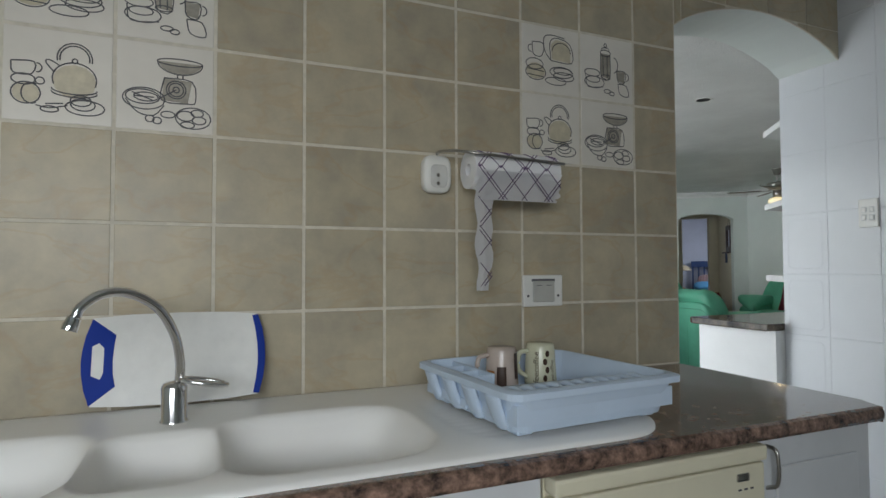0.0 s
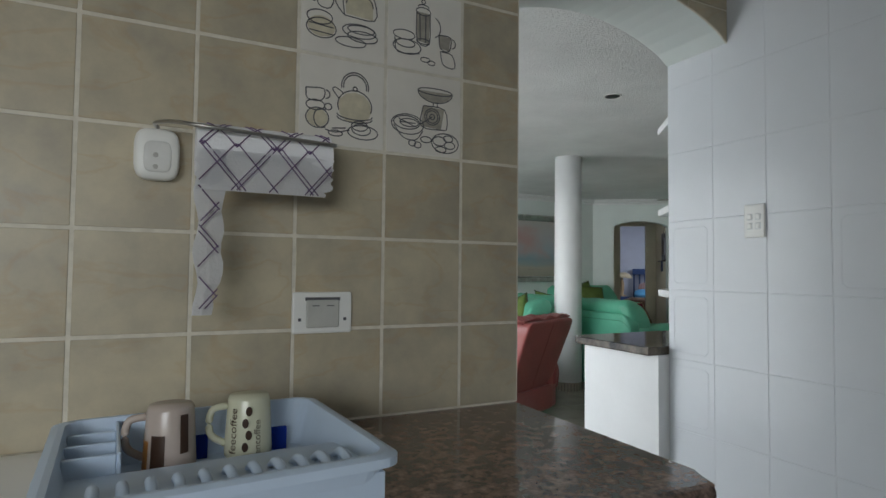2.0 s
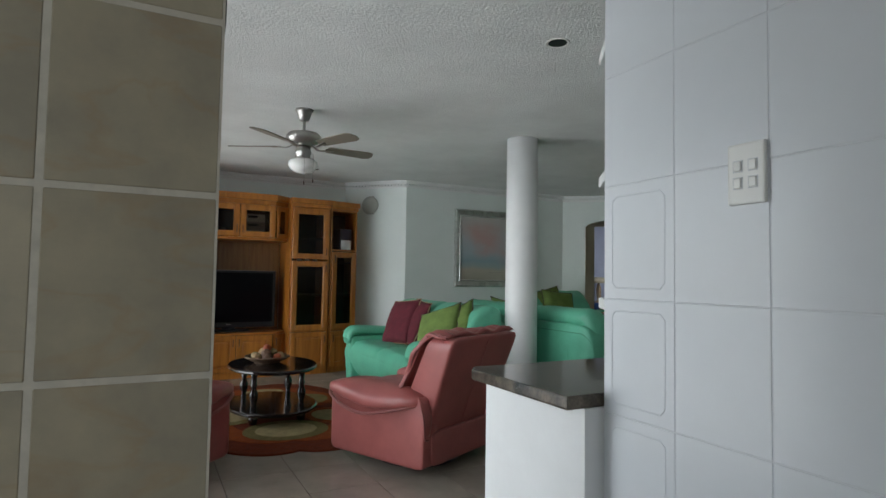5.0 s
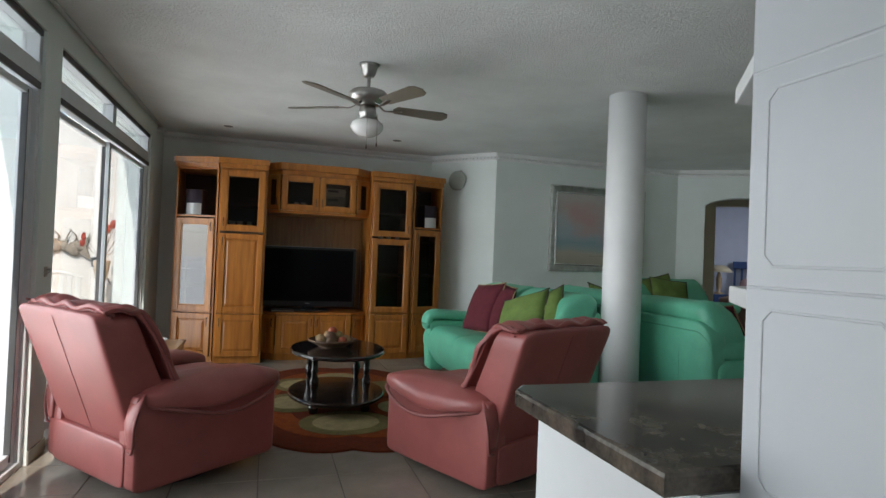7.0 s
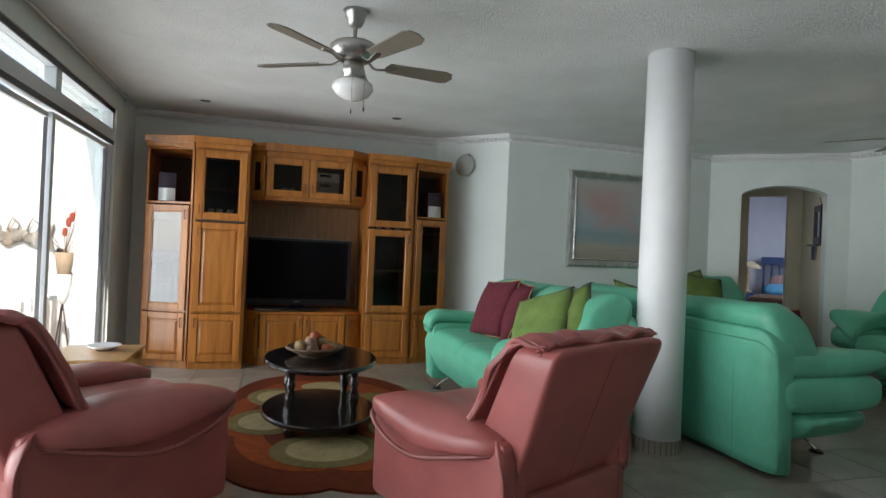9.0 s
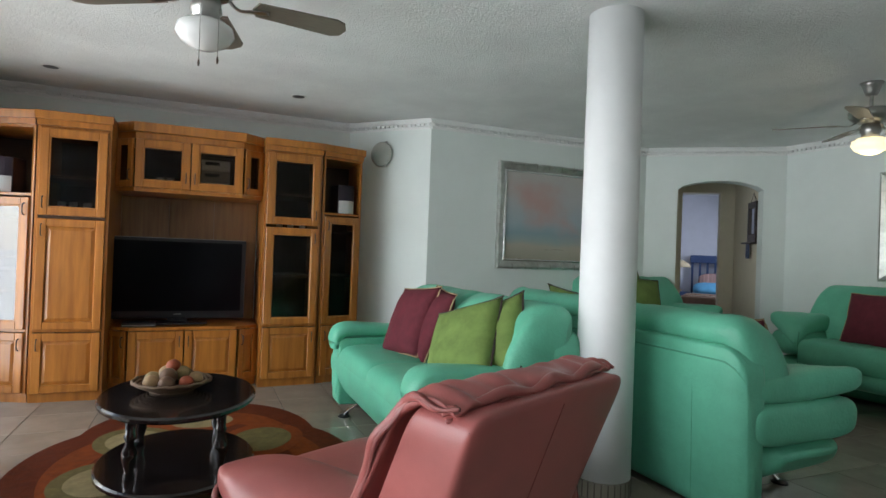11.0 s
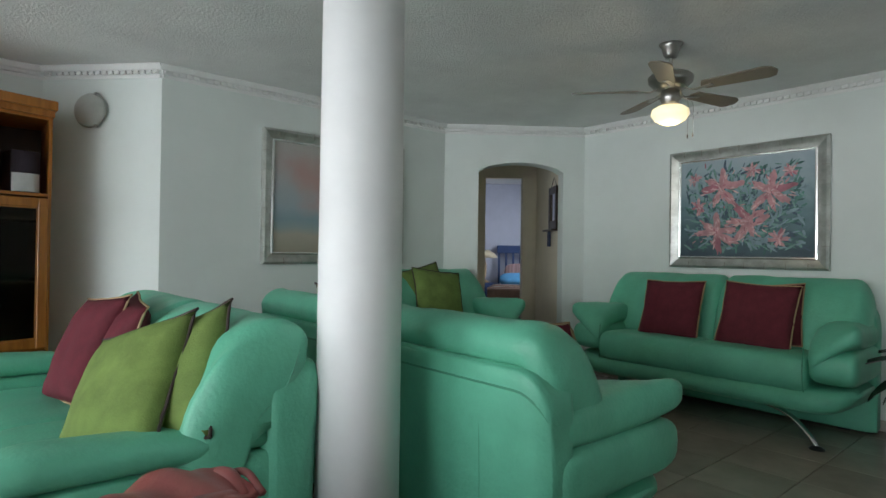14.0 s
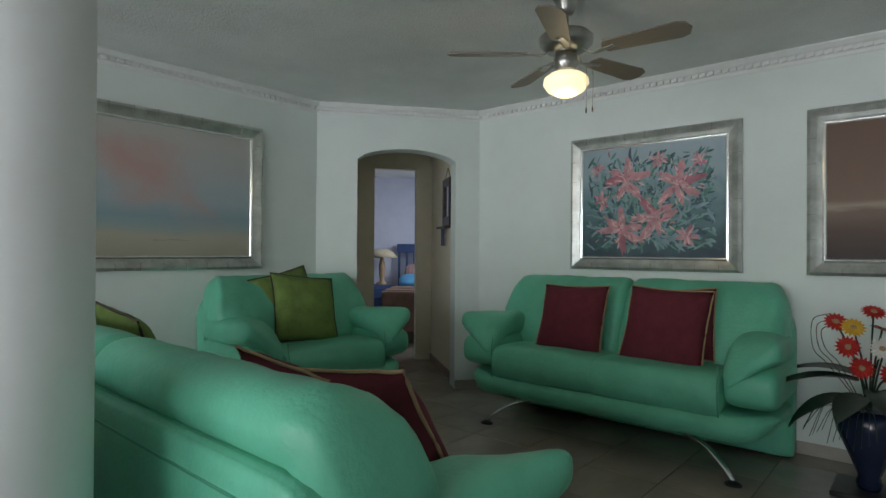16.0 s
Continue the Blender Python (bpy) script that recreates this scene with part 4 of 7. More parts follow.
part("slab", box(0.46, AX0 - 0.012, 0.985, KY, CTZ - 0.042, CTZ), M_GRANITE, wt_ob)
part("slab", box(-2.4, -0.66, 0.985, KY, CTZ - 0.042, CTZ), M_GRANITE, wt_ob)
part("slab", box(-0.66, 0.46, 1.43, KY, CTZ - 0.042, CTZ), M_GRANITE, wt_ob)
part("grout_line", box(-2.4, AX0 - 0.012, KY - 0.004, KY + 0.0, CTZ, CTZ + 0.004), M_GROUT, tiles).matrix_basis = pose(0, -(KY + 0.008), 0)


def cabinet(x0, x1, label):
    ob = thing("base_cabinet", label, "cabinet", group="kitchen base cabinets")
    part("body", box(x0, x1, WF + 0.06, KY, 0.1, CTZ - (0.24 if -1.0 < x0 < 0.5 else 0.042)), M_CAB, ob)
    part("plinth", box(x0, x1, WF + 0.10, KY, 0, 0.1), M_CAB, ob)
    d = part("door", box(x0 + 0.003, x1 - 0.003, WF + 0.04, WF + 0.06, 0.11, CTZ - 0.05, 0.003), M_CAB, ob)
    part("raised_panel", box(x0 + 0.06, x1 - 0.06, WF + 0.034, WF + 0.04, 0.18, CTZ - 0.12, 0.004), M_CAB, d)
    part("handle", sweep([(x0 + 0.03, WF + 0.04, CTZ - 0.065), (x0 + 0.032, WF + 0.012, CTZ - 0.075), (x0 + 0.034, WF + 0.012, CTZ - 0.15), (x0 + 0.03, WF + 0.04, CTZ - 0.17)], 0.005, seg=8), M_STEEL, d, "bowed steel handle", smooth=True)
    return ob


for a, b in ((-2.4, -1.8), (-1.8, -1.2), (-1.2, -0.6), (-0.6, 0.02), (0.02, 0.64)):
    cabinet(a, b, "white base cabinet under the granite worktop")
cabinet(1.262, 1.70, "white panelled base cabinet at the end of the worktop")
dw = thing("dishwasher", "cream enamelled dishwasher under the worktop", "dishwasher")
part("body", box(0.648, 1.255, WF + 0.05, KY, 0.08, CTZ - 0.048), M_CREAM, dw)
part("top_strip", box(0.648, 1.255, WF + 0.005, WF + 0.05, CTZ - 0.085, CTZ - 0.048, 0.008, seg=2), M_CREAM, dw)
part("control_panel", box(0.648, 1.255, WF + 0.015, WF + 0.05, CTZ - 0.20, CTZ - 0.092, 0.006, seg=2), M_CREAM, dw)
part("door", box(0.648, 1.255, WF + 0.02, WF + 0.05, 0.10, CTZ - 0.206, 0.006, seg=2), M_CREAM, dw)
part("badge", box(1.16, 1.20, WF + 0.0125, WF + 0.015, CTZ - 0.128, CTZ - 0.110, 0.003), M_STEEL, dw, "plain oval metal badge")
for k in range(3):
    part("marking", box(1.165 + k * 0.02, 1.175 + k * 0.02, WF + 0.0138, WF + 0.015, CTZ - 0.150, CTZ - 0.146), M_INK, dw)
part("foot", box(0.7, 1.2, WF + 0.1, KY - 0.05, 0, 0.08), M_BLACK, dw)


# ---- sink: one moulded sheet with bowls and drainer ----
def rrect(cx, cy, w, h, x, y, r=0.5):
    """0 outside, 1 well inside a soft rectangle."""
    u, v = abs(x - cx) / (w / 2), abs(y - cy) / (h / 2)
    d = (u ** 4 + v ** 4) ** 0.25
    return max(0.0, min(1.0, (1.0 - d) / 0.36))


SX0, SX1, SY0, SY1 = -1.0, 1.03, 0.945, 1.655
bm = bmesh.new()
nx, ny = 190, 66
gv = []
for i in range(nx + 1):
    col_ = []
    for j in range(ny + 1):
        x, y = SX0 + (SX1 - SX0) * i / nx, SY0 + (SY1 - SY0) * j / ny
        u, v = abs((x - (SX0 + SX1) / 2) / ((SX1 - SX0) / 2)), abs((y - (SY0 + SY1) / 2) / ((SY1 - SY0) / 2))
        # rounded right end
        ex = max(0.0, x - (SX1 - 0.20)) / 0.20
        half = (SY1 - SY0) / 2 * math.sqrt(max(0.0, 1 - 0.55 * ex ** 3))
        y = (SY0 + SY1) / 2 + (y - (SY0 + SY1) / 2) * half / ((SY1 - SY0) / 2)
        z = CTZ + 0.022

        def ss(t):
            return t * t * (3 - 2 * t)
        b1 = ss(rrect(0.235, 1.19, 0.46, 0.42, x, y))
        b2 = ss(rrect(-0.095, 1.17, 0.26, 0.34, x, y))
        b3 = ss(rrect(-0.43, 1.19, 0.44, 0.42, x, y))
        z -= 0.125 * b1 + 0.085 * b2 + 0.125 * b3
        d4 = rrect(0.74, 1.22, 0.48, 0.46, x, y)
        z -= 0.004 * min(1, d4 * 3)
        if d4 > 0.05:
            z += 0.0035 * max(0, math.sin((y - 0.95) * 2 * math.pi / 0.032)) * min(1, d4 * 3)
        edge = max(u ** 24, v ** 10)
        z -= 0.016 * edge
        col_.append(bm.verts.new((x, y, z)))
    gv.append(col_)
for i in range(nx):
    for j in range(ny):
        bm.faces.new((gv[i][j], gv[i + 1][j], gv[i + 1][j + 1], gv[i][j + 1]))
rim = [gv[i][0] for i in range(nx + 1)] + [gv[nx][j] for j in range(1, ny + 1)] + [gv[i][ny] for i in range(nx - 1, -1, -1)] + [gv[0][j] for j in range(ny - 1, 0, -1)]
low = [bm.verts.new((v.co.x, v.co.y, CTZ)) for v in rim]
for k in range(len(rim)):
    bm.faces.new((rim[k], rim[(k + 1) % len(rim)], low[(k + 1) % len(rim)], low[k]))
sink = thing("sink", "white composite sink with two bowls and a ribbed drainer", "sink")
part("basin", bm, M_SINK, sink, smooth=True)
part("drain", lathe([(0.03, 0.0), (0.03, 0.004), (0.012, 0.002)], 20), M_CHROME, sink).matrix_basis = pose(0.235, 1.2, CTZ - 0.104)

tap = thing("tap", "chrome swan-neck mixer tap on the sink", "tap", pose(-0.072, 1.425, CTZ + 0.018))
part("body", lathe([(0.032, 0), (0.032, 0.006), (0.029, 0.01), (0.029, 0.085), (0.024, 0.095), (0.0, 0.1)], 28), M_CHROME, tap, smooth=True)
part("spout", sweep([(0.01, 0, 0.09), (0.012, -0.004, 0.14), (0.0, -0.02, 0.21), (-0.035, -0.04, 0.275), (-0.09, -0.06, 0.31), (-0.14, -0.08, 0.31), (-0.175, -0.095, 0.285), (-0.186, -0.10, 0.262)], 0.011, seg=12), M_CHROME, tap, smooth=True)
part("nozzle", sweep([(-0.186, -0.10, 0.264), (-0.193, -0.102, 0.245), (-0.196, -0.103, 0.236)], [0.013, 0.016, 0.016], seg=14), M_CHROME, tap, smooth=True)
lv = [(0.02 + 0.10 * math.cos(a) * 0.5 + 0.045, -0.02 + 0.028 * math.sin(a), 0.105 - 0.02 * (math.cos(a) + 1) / 2) for a in [2 * math.pi * k / 14 for k in range(15)]]
part("lever", sweep(lv, 0.006, seg=8, n=2, caps=False), M_CHROME, tap, smooth=True)

board = thing("chopping_board", "white plastic chopping board with blue end grips", "chopping board", pose(-0.07, 1.608, CTZ + 0.024, -13, 0, 0))
part("slab", prism([(-0.205, 0.008), (-0.12, 0.002), (0, 0), (0.12, 0.002), (0.2, 0.008), (0.211, 0.05), (0.216, 0.09), (0.217, 0.12), (0.216, 0.15), (0.211, 0.19), (0.2, 0.234), (0.12, 0.241), (0, 0.243), (-0.12, 0.241), (-0.205, 0.234), (-0.217, 0.19), (-0.223, 0.15), (-0.224, 0.12), (-0.223, 0.09), (-0.217, 0.05)], -0.006, 0.006, "y", bev=0.002), M_BOARD, board)
part("grip", prism([(-0.207, 0.010), (-0.150, 0.055), (-0.156, 0.085), (-0.158, 0.12), (-0.156, 0.155), (-0.152, 0.188), (-0.207, 0.232), (-0.220, 0.19), (-0.227, 0.15), (-0.229, 0.12), (-0.227, 0.09), (-0.220, 0.05)], -0.0085, 0.0085, "y", bev=0.002), M_BLUE, board, "blue grip with a hand slot")
part("slot", prism([(-0.205, 0.085), (-0.185, 0.075), (-0.178, 0.09), (-0.178, 0.155), (-0.19, 0.168), (-0.205, 0.16)], -0.0092, -0.006, "y"), M_BOARD, board)
part("grip", prism([(0.188, 0.012), (0.204, 0.010), (0.215, 0.05), (0.221, 0.09), (0.222, 0.12), (0.221, 0.15), (0.215, 0.19), (0.204, 0.232), (0.188, 0.228), (0.196, 0.19), (0.201, 0.15), (0.202, 0.12), (0.201, 0.09), (0.196, 0.05)], -0.0085, 0.0085, "y", bev=0.002), M_BLUE, board)

# dish rack
rk = thing("dish_rack", "pale blue plastic dish rack on the drainer", "dish rack", pose(0.797, 1.195, CTZ + 0.022, 0, 0, 4) @ Matrix.Diagonal((1.05, 1.03, 1, 1)))
RW, RD, RH = 0.225, 0.225, 0.105


def tray_wall(w, d, h, t, flare):
    bm = bmesh.new()

    def ring(s, z, off):
        out, r = [], 0.035
        for qx, qy, a0 in ((1, 1, 0), (-1, 1, 90), (-1, -1, 180), (1, -1, 270)):
            for i in range(6):
                a = radians(a0 + 18 * i)
                out.append(bm.verts.new((qx * ((w - off) * s - r) + r * math.cos(a), qy * ((d - off) * s - r) + r * math.sin(a), z)))
        return out
    a, b = ring(1 - flare, 0.012, 0), ring(1, h, 0)
    c, e, f = ring(1.05, h - 0.004, 0), ring(1.05, h - 0.018, 0), ring(0.985, h, t)
    k = ring(1 - flare - 0.02, 0.016, t)
    for p, q in ((a, b), (b, c), (c, e), (b, f), (f, k)):
        for i in range(24):
            bm.faces.new((p[i], p[(i + 1) % 24], q[(i + 1) % 24], q[i]))
    bm.faces.new(k)
    bm.faces.new(a[::-1])
    return bm


part("tub", tray_wall(RW, RD, RH, 0.006, 0.10), M_RACK, rk)
for x in (-0.17, 0.17):
    for y in (-0.16, 0.16):
        part("foot", box(x - 0.02, x + 0.02, y - 0.02, y + 0.02, 0, 0.014, 0.003), M_RACK, rk)
for k in range(4):
    part("side_rib", sweep([(-0.205 + 0.0, -0.15 + 0.1 * k, 0.016), (-0.222, -0.15 + 0.1 * k, 0.055), (-0.232, -0.15 + 0.1 * k, 0.088)], [0.024, 0.027, 0.029], 0.010, up=(1, 0, 0), seg=10), M_RACK, rk, smooth=True)
part("plate_shelf", prism([(-0.214, 0.03), (0.0, 0.03), (0.0, 0.064), (-0.09, 0.072), (-0.214, 0.074)], -0.213, 0.213, "x"), M_RACK, rk)
for i in range(11):
    x = -0.168 + i * 0.034
    part("plate_rib", sweep([(x, -0.19, 0.070), (x, -0.165, 0.085), (x, -0.13, 0.088), (x, -0.09, 0.070)], [0.006, 0.008, 0.008, 0.005], seg=8), M_RACK, rk, smooth=True)
part("cutlery_floor", box(-0.213, -0.135, 0.0, 0.213, 0.02, 0.045, 0.003), M_RACK, rk)
part("cutlery_wall", box(-0.139, -0.133, 0.0, 0.213, 0.045, 0.098, 0.002), M_RACK, rk)
for k in range(3):
    part("cutlery_wall", box(-0.211, -0.139, 0.0 + k * 0.072, 0.006 + k * 0.072, 0.045, 0.096, 0.002), M_RACK, rk)


def mug(x, y, label, color, bands):
    ob = thing("mug", label, "mug", pose(x, y, CTZ + 0.055) @ Matrix.Diagonal((1.1, 1.1, 1.12, 1)))
    part("body", lathe([(0.040, 0.0), (0.041, 0.01), (0.036, 0.095), (0.033, 0.102), (0.0, 0.102)], 28), color, ob, smooth=True)
    part("handle", sweep([(-0.036, 0, 0.085), (-0.062, 0.0, 0.078), (-0.064, 0, 0.04), (-0.039, 0, 0.02)], 0.006, seg=8), color, ob, smooth=True)
    for a0, a1, z0, z1, mm in bands:
        bm = bmesh.new()
        n = 8
        lo = [bm.verts.new(((0.0415 - 0.0) * math.cos(radians(a0 + (a1 - a0) * k / n)), 0.0415 * math.sin(radians(a0 + (a1 - a0) * k / n)), z0)) for k in range(n + 1)]
        hi = [bm.verts.new((0.0392 * math.cos(radians(a0 + (a1 - a0) * k / n)), 0.0392 * math.sin(radians(a0 + (a1 - a0) * k / n)), z1)) for k in range(n + 1)]
        for k in range(n):
            bm.faces.new((lo[k], lo[k + 1], hi[k + 1], hi[k]))
        part("print", bm, mm, ob)
    return ob


M_MUG1 = mat("pinkish_glaze", (0.50, 0.42, 0.37), 0.25, var=0.1)
M_MUG2 = mat("cream_glaze", (0.60, 0.60, 0.45), 0.25, var=0.05)
M_BROWN = mat("dark_brown_glaze", (0.05, 0.025, 0.015), 0.3)
M_ORANGE = mat("ochre_glaze", (0.36, 0.15, 0.03), 0.3)
mug(0.73, 1.285, "upturned pinkish mug with dark brown and ochre print", M_MUG1, [(225, 258, 0.0, 0.06, M_BROWN), (180, 215, 0.0, 0.05, M_ORANGE), (290, 310, 0.03, 0.09, M_BROWN)])
m2 = mug(0.87, 1.315, "upturned cream mug printed with the word coffee", M_MUG2, [])


def wrap_text(body, r, z0, a0, size, parent, material):
    """Lettering that runs up the mug, bent to its curve."""
    cu = bpy.data.curves.new("lettering", "FONT")
    cu.body, cu.size = body, size
    o = new("lettering_source", cu)
    me = bpy.data.meshes.new_from_object(o.evaluated_get(bpy.context.evaluated_depsgraph_get()))
    bpy.data.objects.remove(o)
    for v in me.vertices:
        a = radians(a0) - v.co.y / r
        rr = r - 0.0045 * (v.co.x + z0) / 0.1 * 1.0
        v.co = ((rr) * math.cos(a), (rr) * math.sin(a), z0 + v.co.x)
    me.materials.clear()
    return part("lettering", me, material, parent)


bpy.context.view_layer.update()
wrap_text("feecoffee", 0.0418, 0.008, 232, 0.021, m2, M_BROWN)
wrap_text("encoffee", 0.0418, 0.006, 292, 0.017, m2, M_BROWN)
for k in range(4):
    o = part("bean", lathe([(0.0, 0.0), (0.005, 0.001), (0.0055, 0.002)], 12), M_BROWN, m2)
    a = radians(255 + 8 * (k % 2))
    o.matrix_basis = Matrix.Translation((0.0402 * math.cos(a), 0.0402 * math.sin(a), 0.02 + 0.02 * k)) @ Vector((math.cos(a), math.sin(a), 0)).to_track_quat("Z", "Y").to_matrix().to_4x4() @ Matrix.Diagonal((1, 1.5, 0.4, 1))
solid("packet", box(0.745, 0.80, 1.365, 1.372, CTZ + 0.035, CTZ + 0.085, 0.002), M_BLUE, "small dark blue packet in the dish rack", "packet")
solid("packet", box(0.90, 0.955, 1.365, 1.372, CTZ + 0.035, CTZ + 0.085, 0.002), M_BLUE, "small dark blue packet in the dish rack", "packet")

# paper towel
ph = thing("paper_towel_holder", "white wall bracket with a steel rod and towel roll", "towel holder", pose(0.69, KY, 1.575))
part("bracket", puff(0, -0.018, 0, 0.10, 0.05, 0.125, 0.5, 0.55), M_PLASTIC, ph, smooth=True)
# Recess drawn as a raised lens; its shade is put into greyer plastic.
part("dish_recess", puff(0.002, -0.041, -0.008, 0.06, 0.008, 0.075, 0.4, 0.5), mat("recess_shade_grey", (0.62, 0.62, 0.60), 0.4), ph, smooth=True)
for dz in (-0.028, 0.0):
    part("screw", lathe([(0.0, -0.003), (0.006, -0.002), (0.006, 0.0)], 12), M_STEEL, ph).matrix_basis = pose(-0.002, -0.046, dz - 0.005, 90, 0, 0)
part("rod", sweep([(0.0, -0.03, 0.065), (-0.004, -0.07, 0.066), (0.03, -0.12, 0.062), (0.09, -0.170, 0.048), (0.24, -0.170, 0.042), (0.40, -0.170, 0.036)], 0.0048, seg=8), M_STEEL, ph, smooth=True)
roll = thing("paper_towel", "white paper towel roll printed with violet lattice lines", "paper towel", pose(0.772, KY - 0.095, 1.596))
RR = 0.062
seg = 40
bm = bmesh.new()
ends = []
for x in (0, 0.315):
    ends.append([bm.verts.new((x, RR * math.cos(2 * math.pi * k / seg), RR * math.sin(2 * math.pi * k / seg) - 0.012)) for k in range(seg)])
inner = [[bm.verts.new((x, 0.02 * math.cos(2 * math.pi * k / seg), 0.02 * math.sin(2 * math.pi * k / seg) - 0.012)) for k in range(seg)] for x in (0, 0.315)]
for k in range(seg):
    k2 = (k + 1) % seg
    bm.faces.new((ends[0][k], ends[0][k2], ends[1][k2], ends[1][k]))
    bm.faces.new((inner[0][k2], inner[0][k], inner[1][k], inner[1][k2]))
    for e in (0, 1):
        bm.faces.new((ends[e][k], ends[e][k2], inner[e][k2], inner[e][k]))
part("roll", bm, M_PAPER, roll, smooth=False)


def sheet(x0, x1, z0, y0):
    """Hanging strip with a slight curl."""
    bm = bmesh.new()
    rows = []
    n = 16
    for k in range(n + 1):
        z = -0.02 + (z0 + 0.02) * k / n
        w0 = x0 + 0.006 * math.sin(k * 1.1) + (0.004 * k / n)
        w1 = x1 + 0.004 * math.sin(k * 1.7 + 1) - 0.02 * (k > n - 3)
        y = y0 + 0.012 * math.sin(k / n * 3)
        rows.append([bm.verts.new((w0, y, z)), bm.verts.new(((w0 + w1) / 2, y - 0.004, z)), bm.verts.new((w1, y + 0.002, z))])
    for a, b in zip(rows, rows[1:]):
        for i in range(2):
            bm.faces.new((a[i], a[i + 1], b[i + 1], b[i]))
    bmesh.ops.solidify(bm, geom=bm.faces[:], thickness=0.0012)
    return bm


part("front_sheet", sheet(0.0, 0.315, -0.115, -RR - 0.001), M_PAPER, roll)
part("hanging_strip", sheet(0.0, 0.06, -0.40, -RR - 0.0005), M_PAPER, roll)


def lattice(x0, x1, za, zb, pitch=0.085):
    """Crossing diagonal lines over the roll's front, wrapped over its top."""
    bm = bmesh.new()

    def at(x, s):
        if s < 0:
            return (x, -RR - 0.0032, s)
        a = s / RR
        return (x, -(RR + 0.0022) * math.cos(a), (RR + 0.0022) * math.sin(a) - 0.012 + 0.0)
    n = int((x1 - x0 + 0.6) / pitch) + 2
    for sgn in (1, -1):
        for k in range(-n, n):
            for off in ((0, 0.012) if k % 2 == 0 else (0,)):
                pts = []
                for q in range(61):
                    s = zb + (za - zb) * q / 60
                    x = k * pitch + off + sgn * s * 0.85
                    if x0 <= x <= x1:
                        pts.append(at(x, s))
                    elif pts:
                        break
                if len(pts) > 2:
                    sweep(pts, 0.0015, 0.0004, up=(0, 1, 0.01), seg=4, n=1, bm=bm, caps=False)
    return bm


part("printed_lattice", lattice(0.004, 0.311, 0.075, -0.112), M_INKV, roll)["kind"] = "stuff"
part("printed_lattice", lattice(0.008, 0.052, -0.115, -0.385), M_INKV, roll)["kind"] = "stuff"

so = thing("wall_socket", "white wall socket plate with a hinged grey flap", "socket", pose(1.104, KY, 1.185))
part("plate", box(-0.082, 0.082, -0.012, 0, -0.056, 0.056, 0.006, seg=2), M_PLASTIC, so)
part("flap", box(-0.045, 0.045, -0.018, -0.012, -0.04, 0.035, 0.003), mat("grey_plastic", (0.48, 0.48, 0.45), 0.4), so)
part("flap_edge", box(-0.048, 0.048, -0.0135, -0.012, 0.033, 0.042), M_INK, so)
for x in (-0.062, 0.062):
    part("screw", box(x - 0.004, x + 0.004, -0.0135, -0.012, -0.022, -0.014), M_INK, so)
for x in (-0.02, 0.02):
    part("mark", box(x - 0.01, x + 0.01, -0.0187, -0.018, 0.018, 0.0205), M_INK, so)

# ---- breakfast bar and shelves beside the white wall ----
bar = thing("breakfast_bar", "white half wall with a grey granite top", "counter")
part("half_wall", box(2.71, 5.2, NY + 0.002, 2.48, 0, 0.935), M_WHITE, bar)
part("granite_top", prism([(2.65, NY + 0.004), (2.65, 2.48), (2.685, 2.525), (5.25, 2.525), (5.25, NY + 0.004)], 0.935, 0.972, "z", bev=0.008), M_GRANITE2, bar, "polished grey granite top")
for z in (1.185, 1.60, 2.03):
    sh2 = prism([(2.87, NY + 0.002), (2.87, 2.06), (3.04, 2.29), (3.6, 2.29), (3.6, NY + 0.002)][::-1], z, z + 0.035, "z", bev=0.004)
    solid("corner_shelf", sh2, M_WHITE, "white corner shelf on the end of the tiled wall", "shelf", group="corner shelves")

# ---- cornice, downlights, curtain rail ----
def along(p0, p1):
    d = Vector((p1[0] - p0[0], p1[1] - p0[1], 0))
    n = d.length
    d /= n
    return n, Matrix(((d.x, -d.y, 0, p0[0]), (d.y, d.x, 0, p0[1]), (0, 0, 1, 0), (0, 0, 0, 1)))


def cornice(p0, p1):
    n, m = along(p0, p1)
    prof = [(0, C - 0.095), (-0.008, C - 0.095), (-0.012, C - 0.075), (-0.022, C - 0.07), (-0.022, C - 0.045), (-0.04, C - 0.036), (-0.055, C - 0.018), (-0.06, C - 0.012), (-0.06, C - 0.001), (0, C - 0.001)]
    ob = solid("cornice", prism([(y, z) for y, z in prof], -0.02, n + 0.02, "x"), M_CORN, "white moulded plaster cornice with bead row", "cornice", m, kind="structure")
    bm = bmesh.new()
    k = int(n / 0.05)
    for i in range(k):
        x = (i + 0.5) * n / k
        box(x - 0.014, x + 0.014, -0.044, -0.021, C - 0.072, C - 0.046, bm=bm)
    part("bead_row", bm, M_CORN, ob)["kind"] = "stuff"


cornice((WX, TY), (4.2, TY))
cornice((4.2, TY), CORA)
cornice(CORA, CORB)
cornice(CORB, CORC)
cornice(CORC, (EX, NY))
for x, y in ((3.68, 3.31), (1.64, 8.04), (3.52, 7.90)):
    ob = thing("downlight", "unlit recessed ceiling downlight with a pale rim", "downlight", pose(x, y, C), "downlights")
    part("rim", lathe([(0.052, -0.001), (0.066, -0.004), (0.068, -0.001), (0.068, 0.0)], 28), M_PLASTIC, ob)
    part("recess", lathe([(0.0, -0.0015), (0.053, -0.002)], 28), M_BLACK, ob)
rail = thing("curtain_rail", "white curtain rail along the ceiling above the windows", "curtain rail")
part("rail", box(WX + 0.02, WX + 0.045, 3.0, TY - 0.1, C - 0.022, C - 0.002, 0.004), M_ALU, rail)
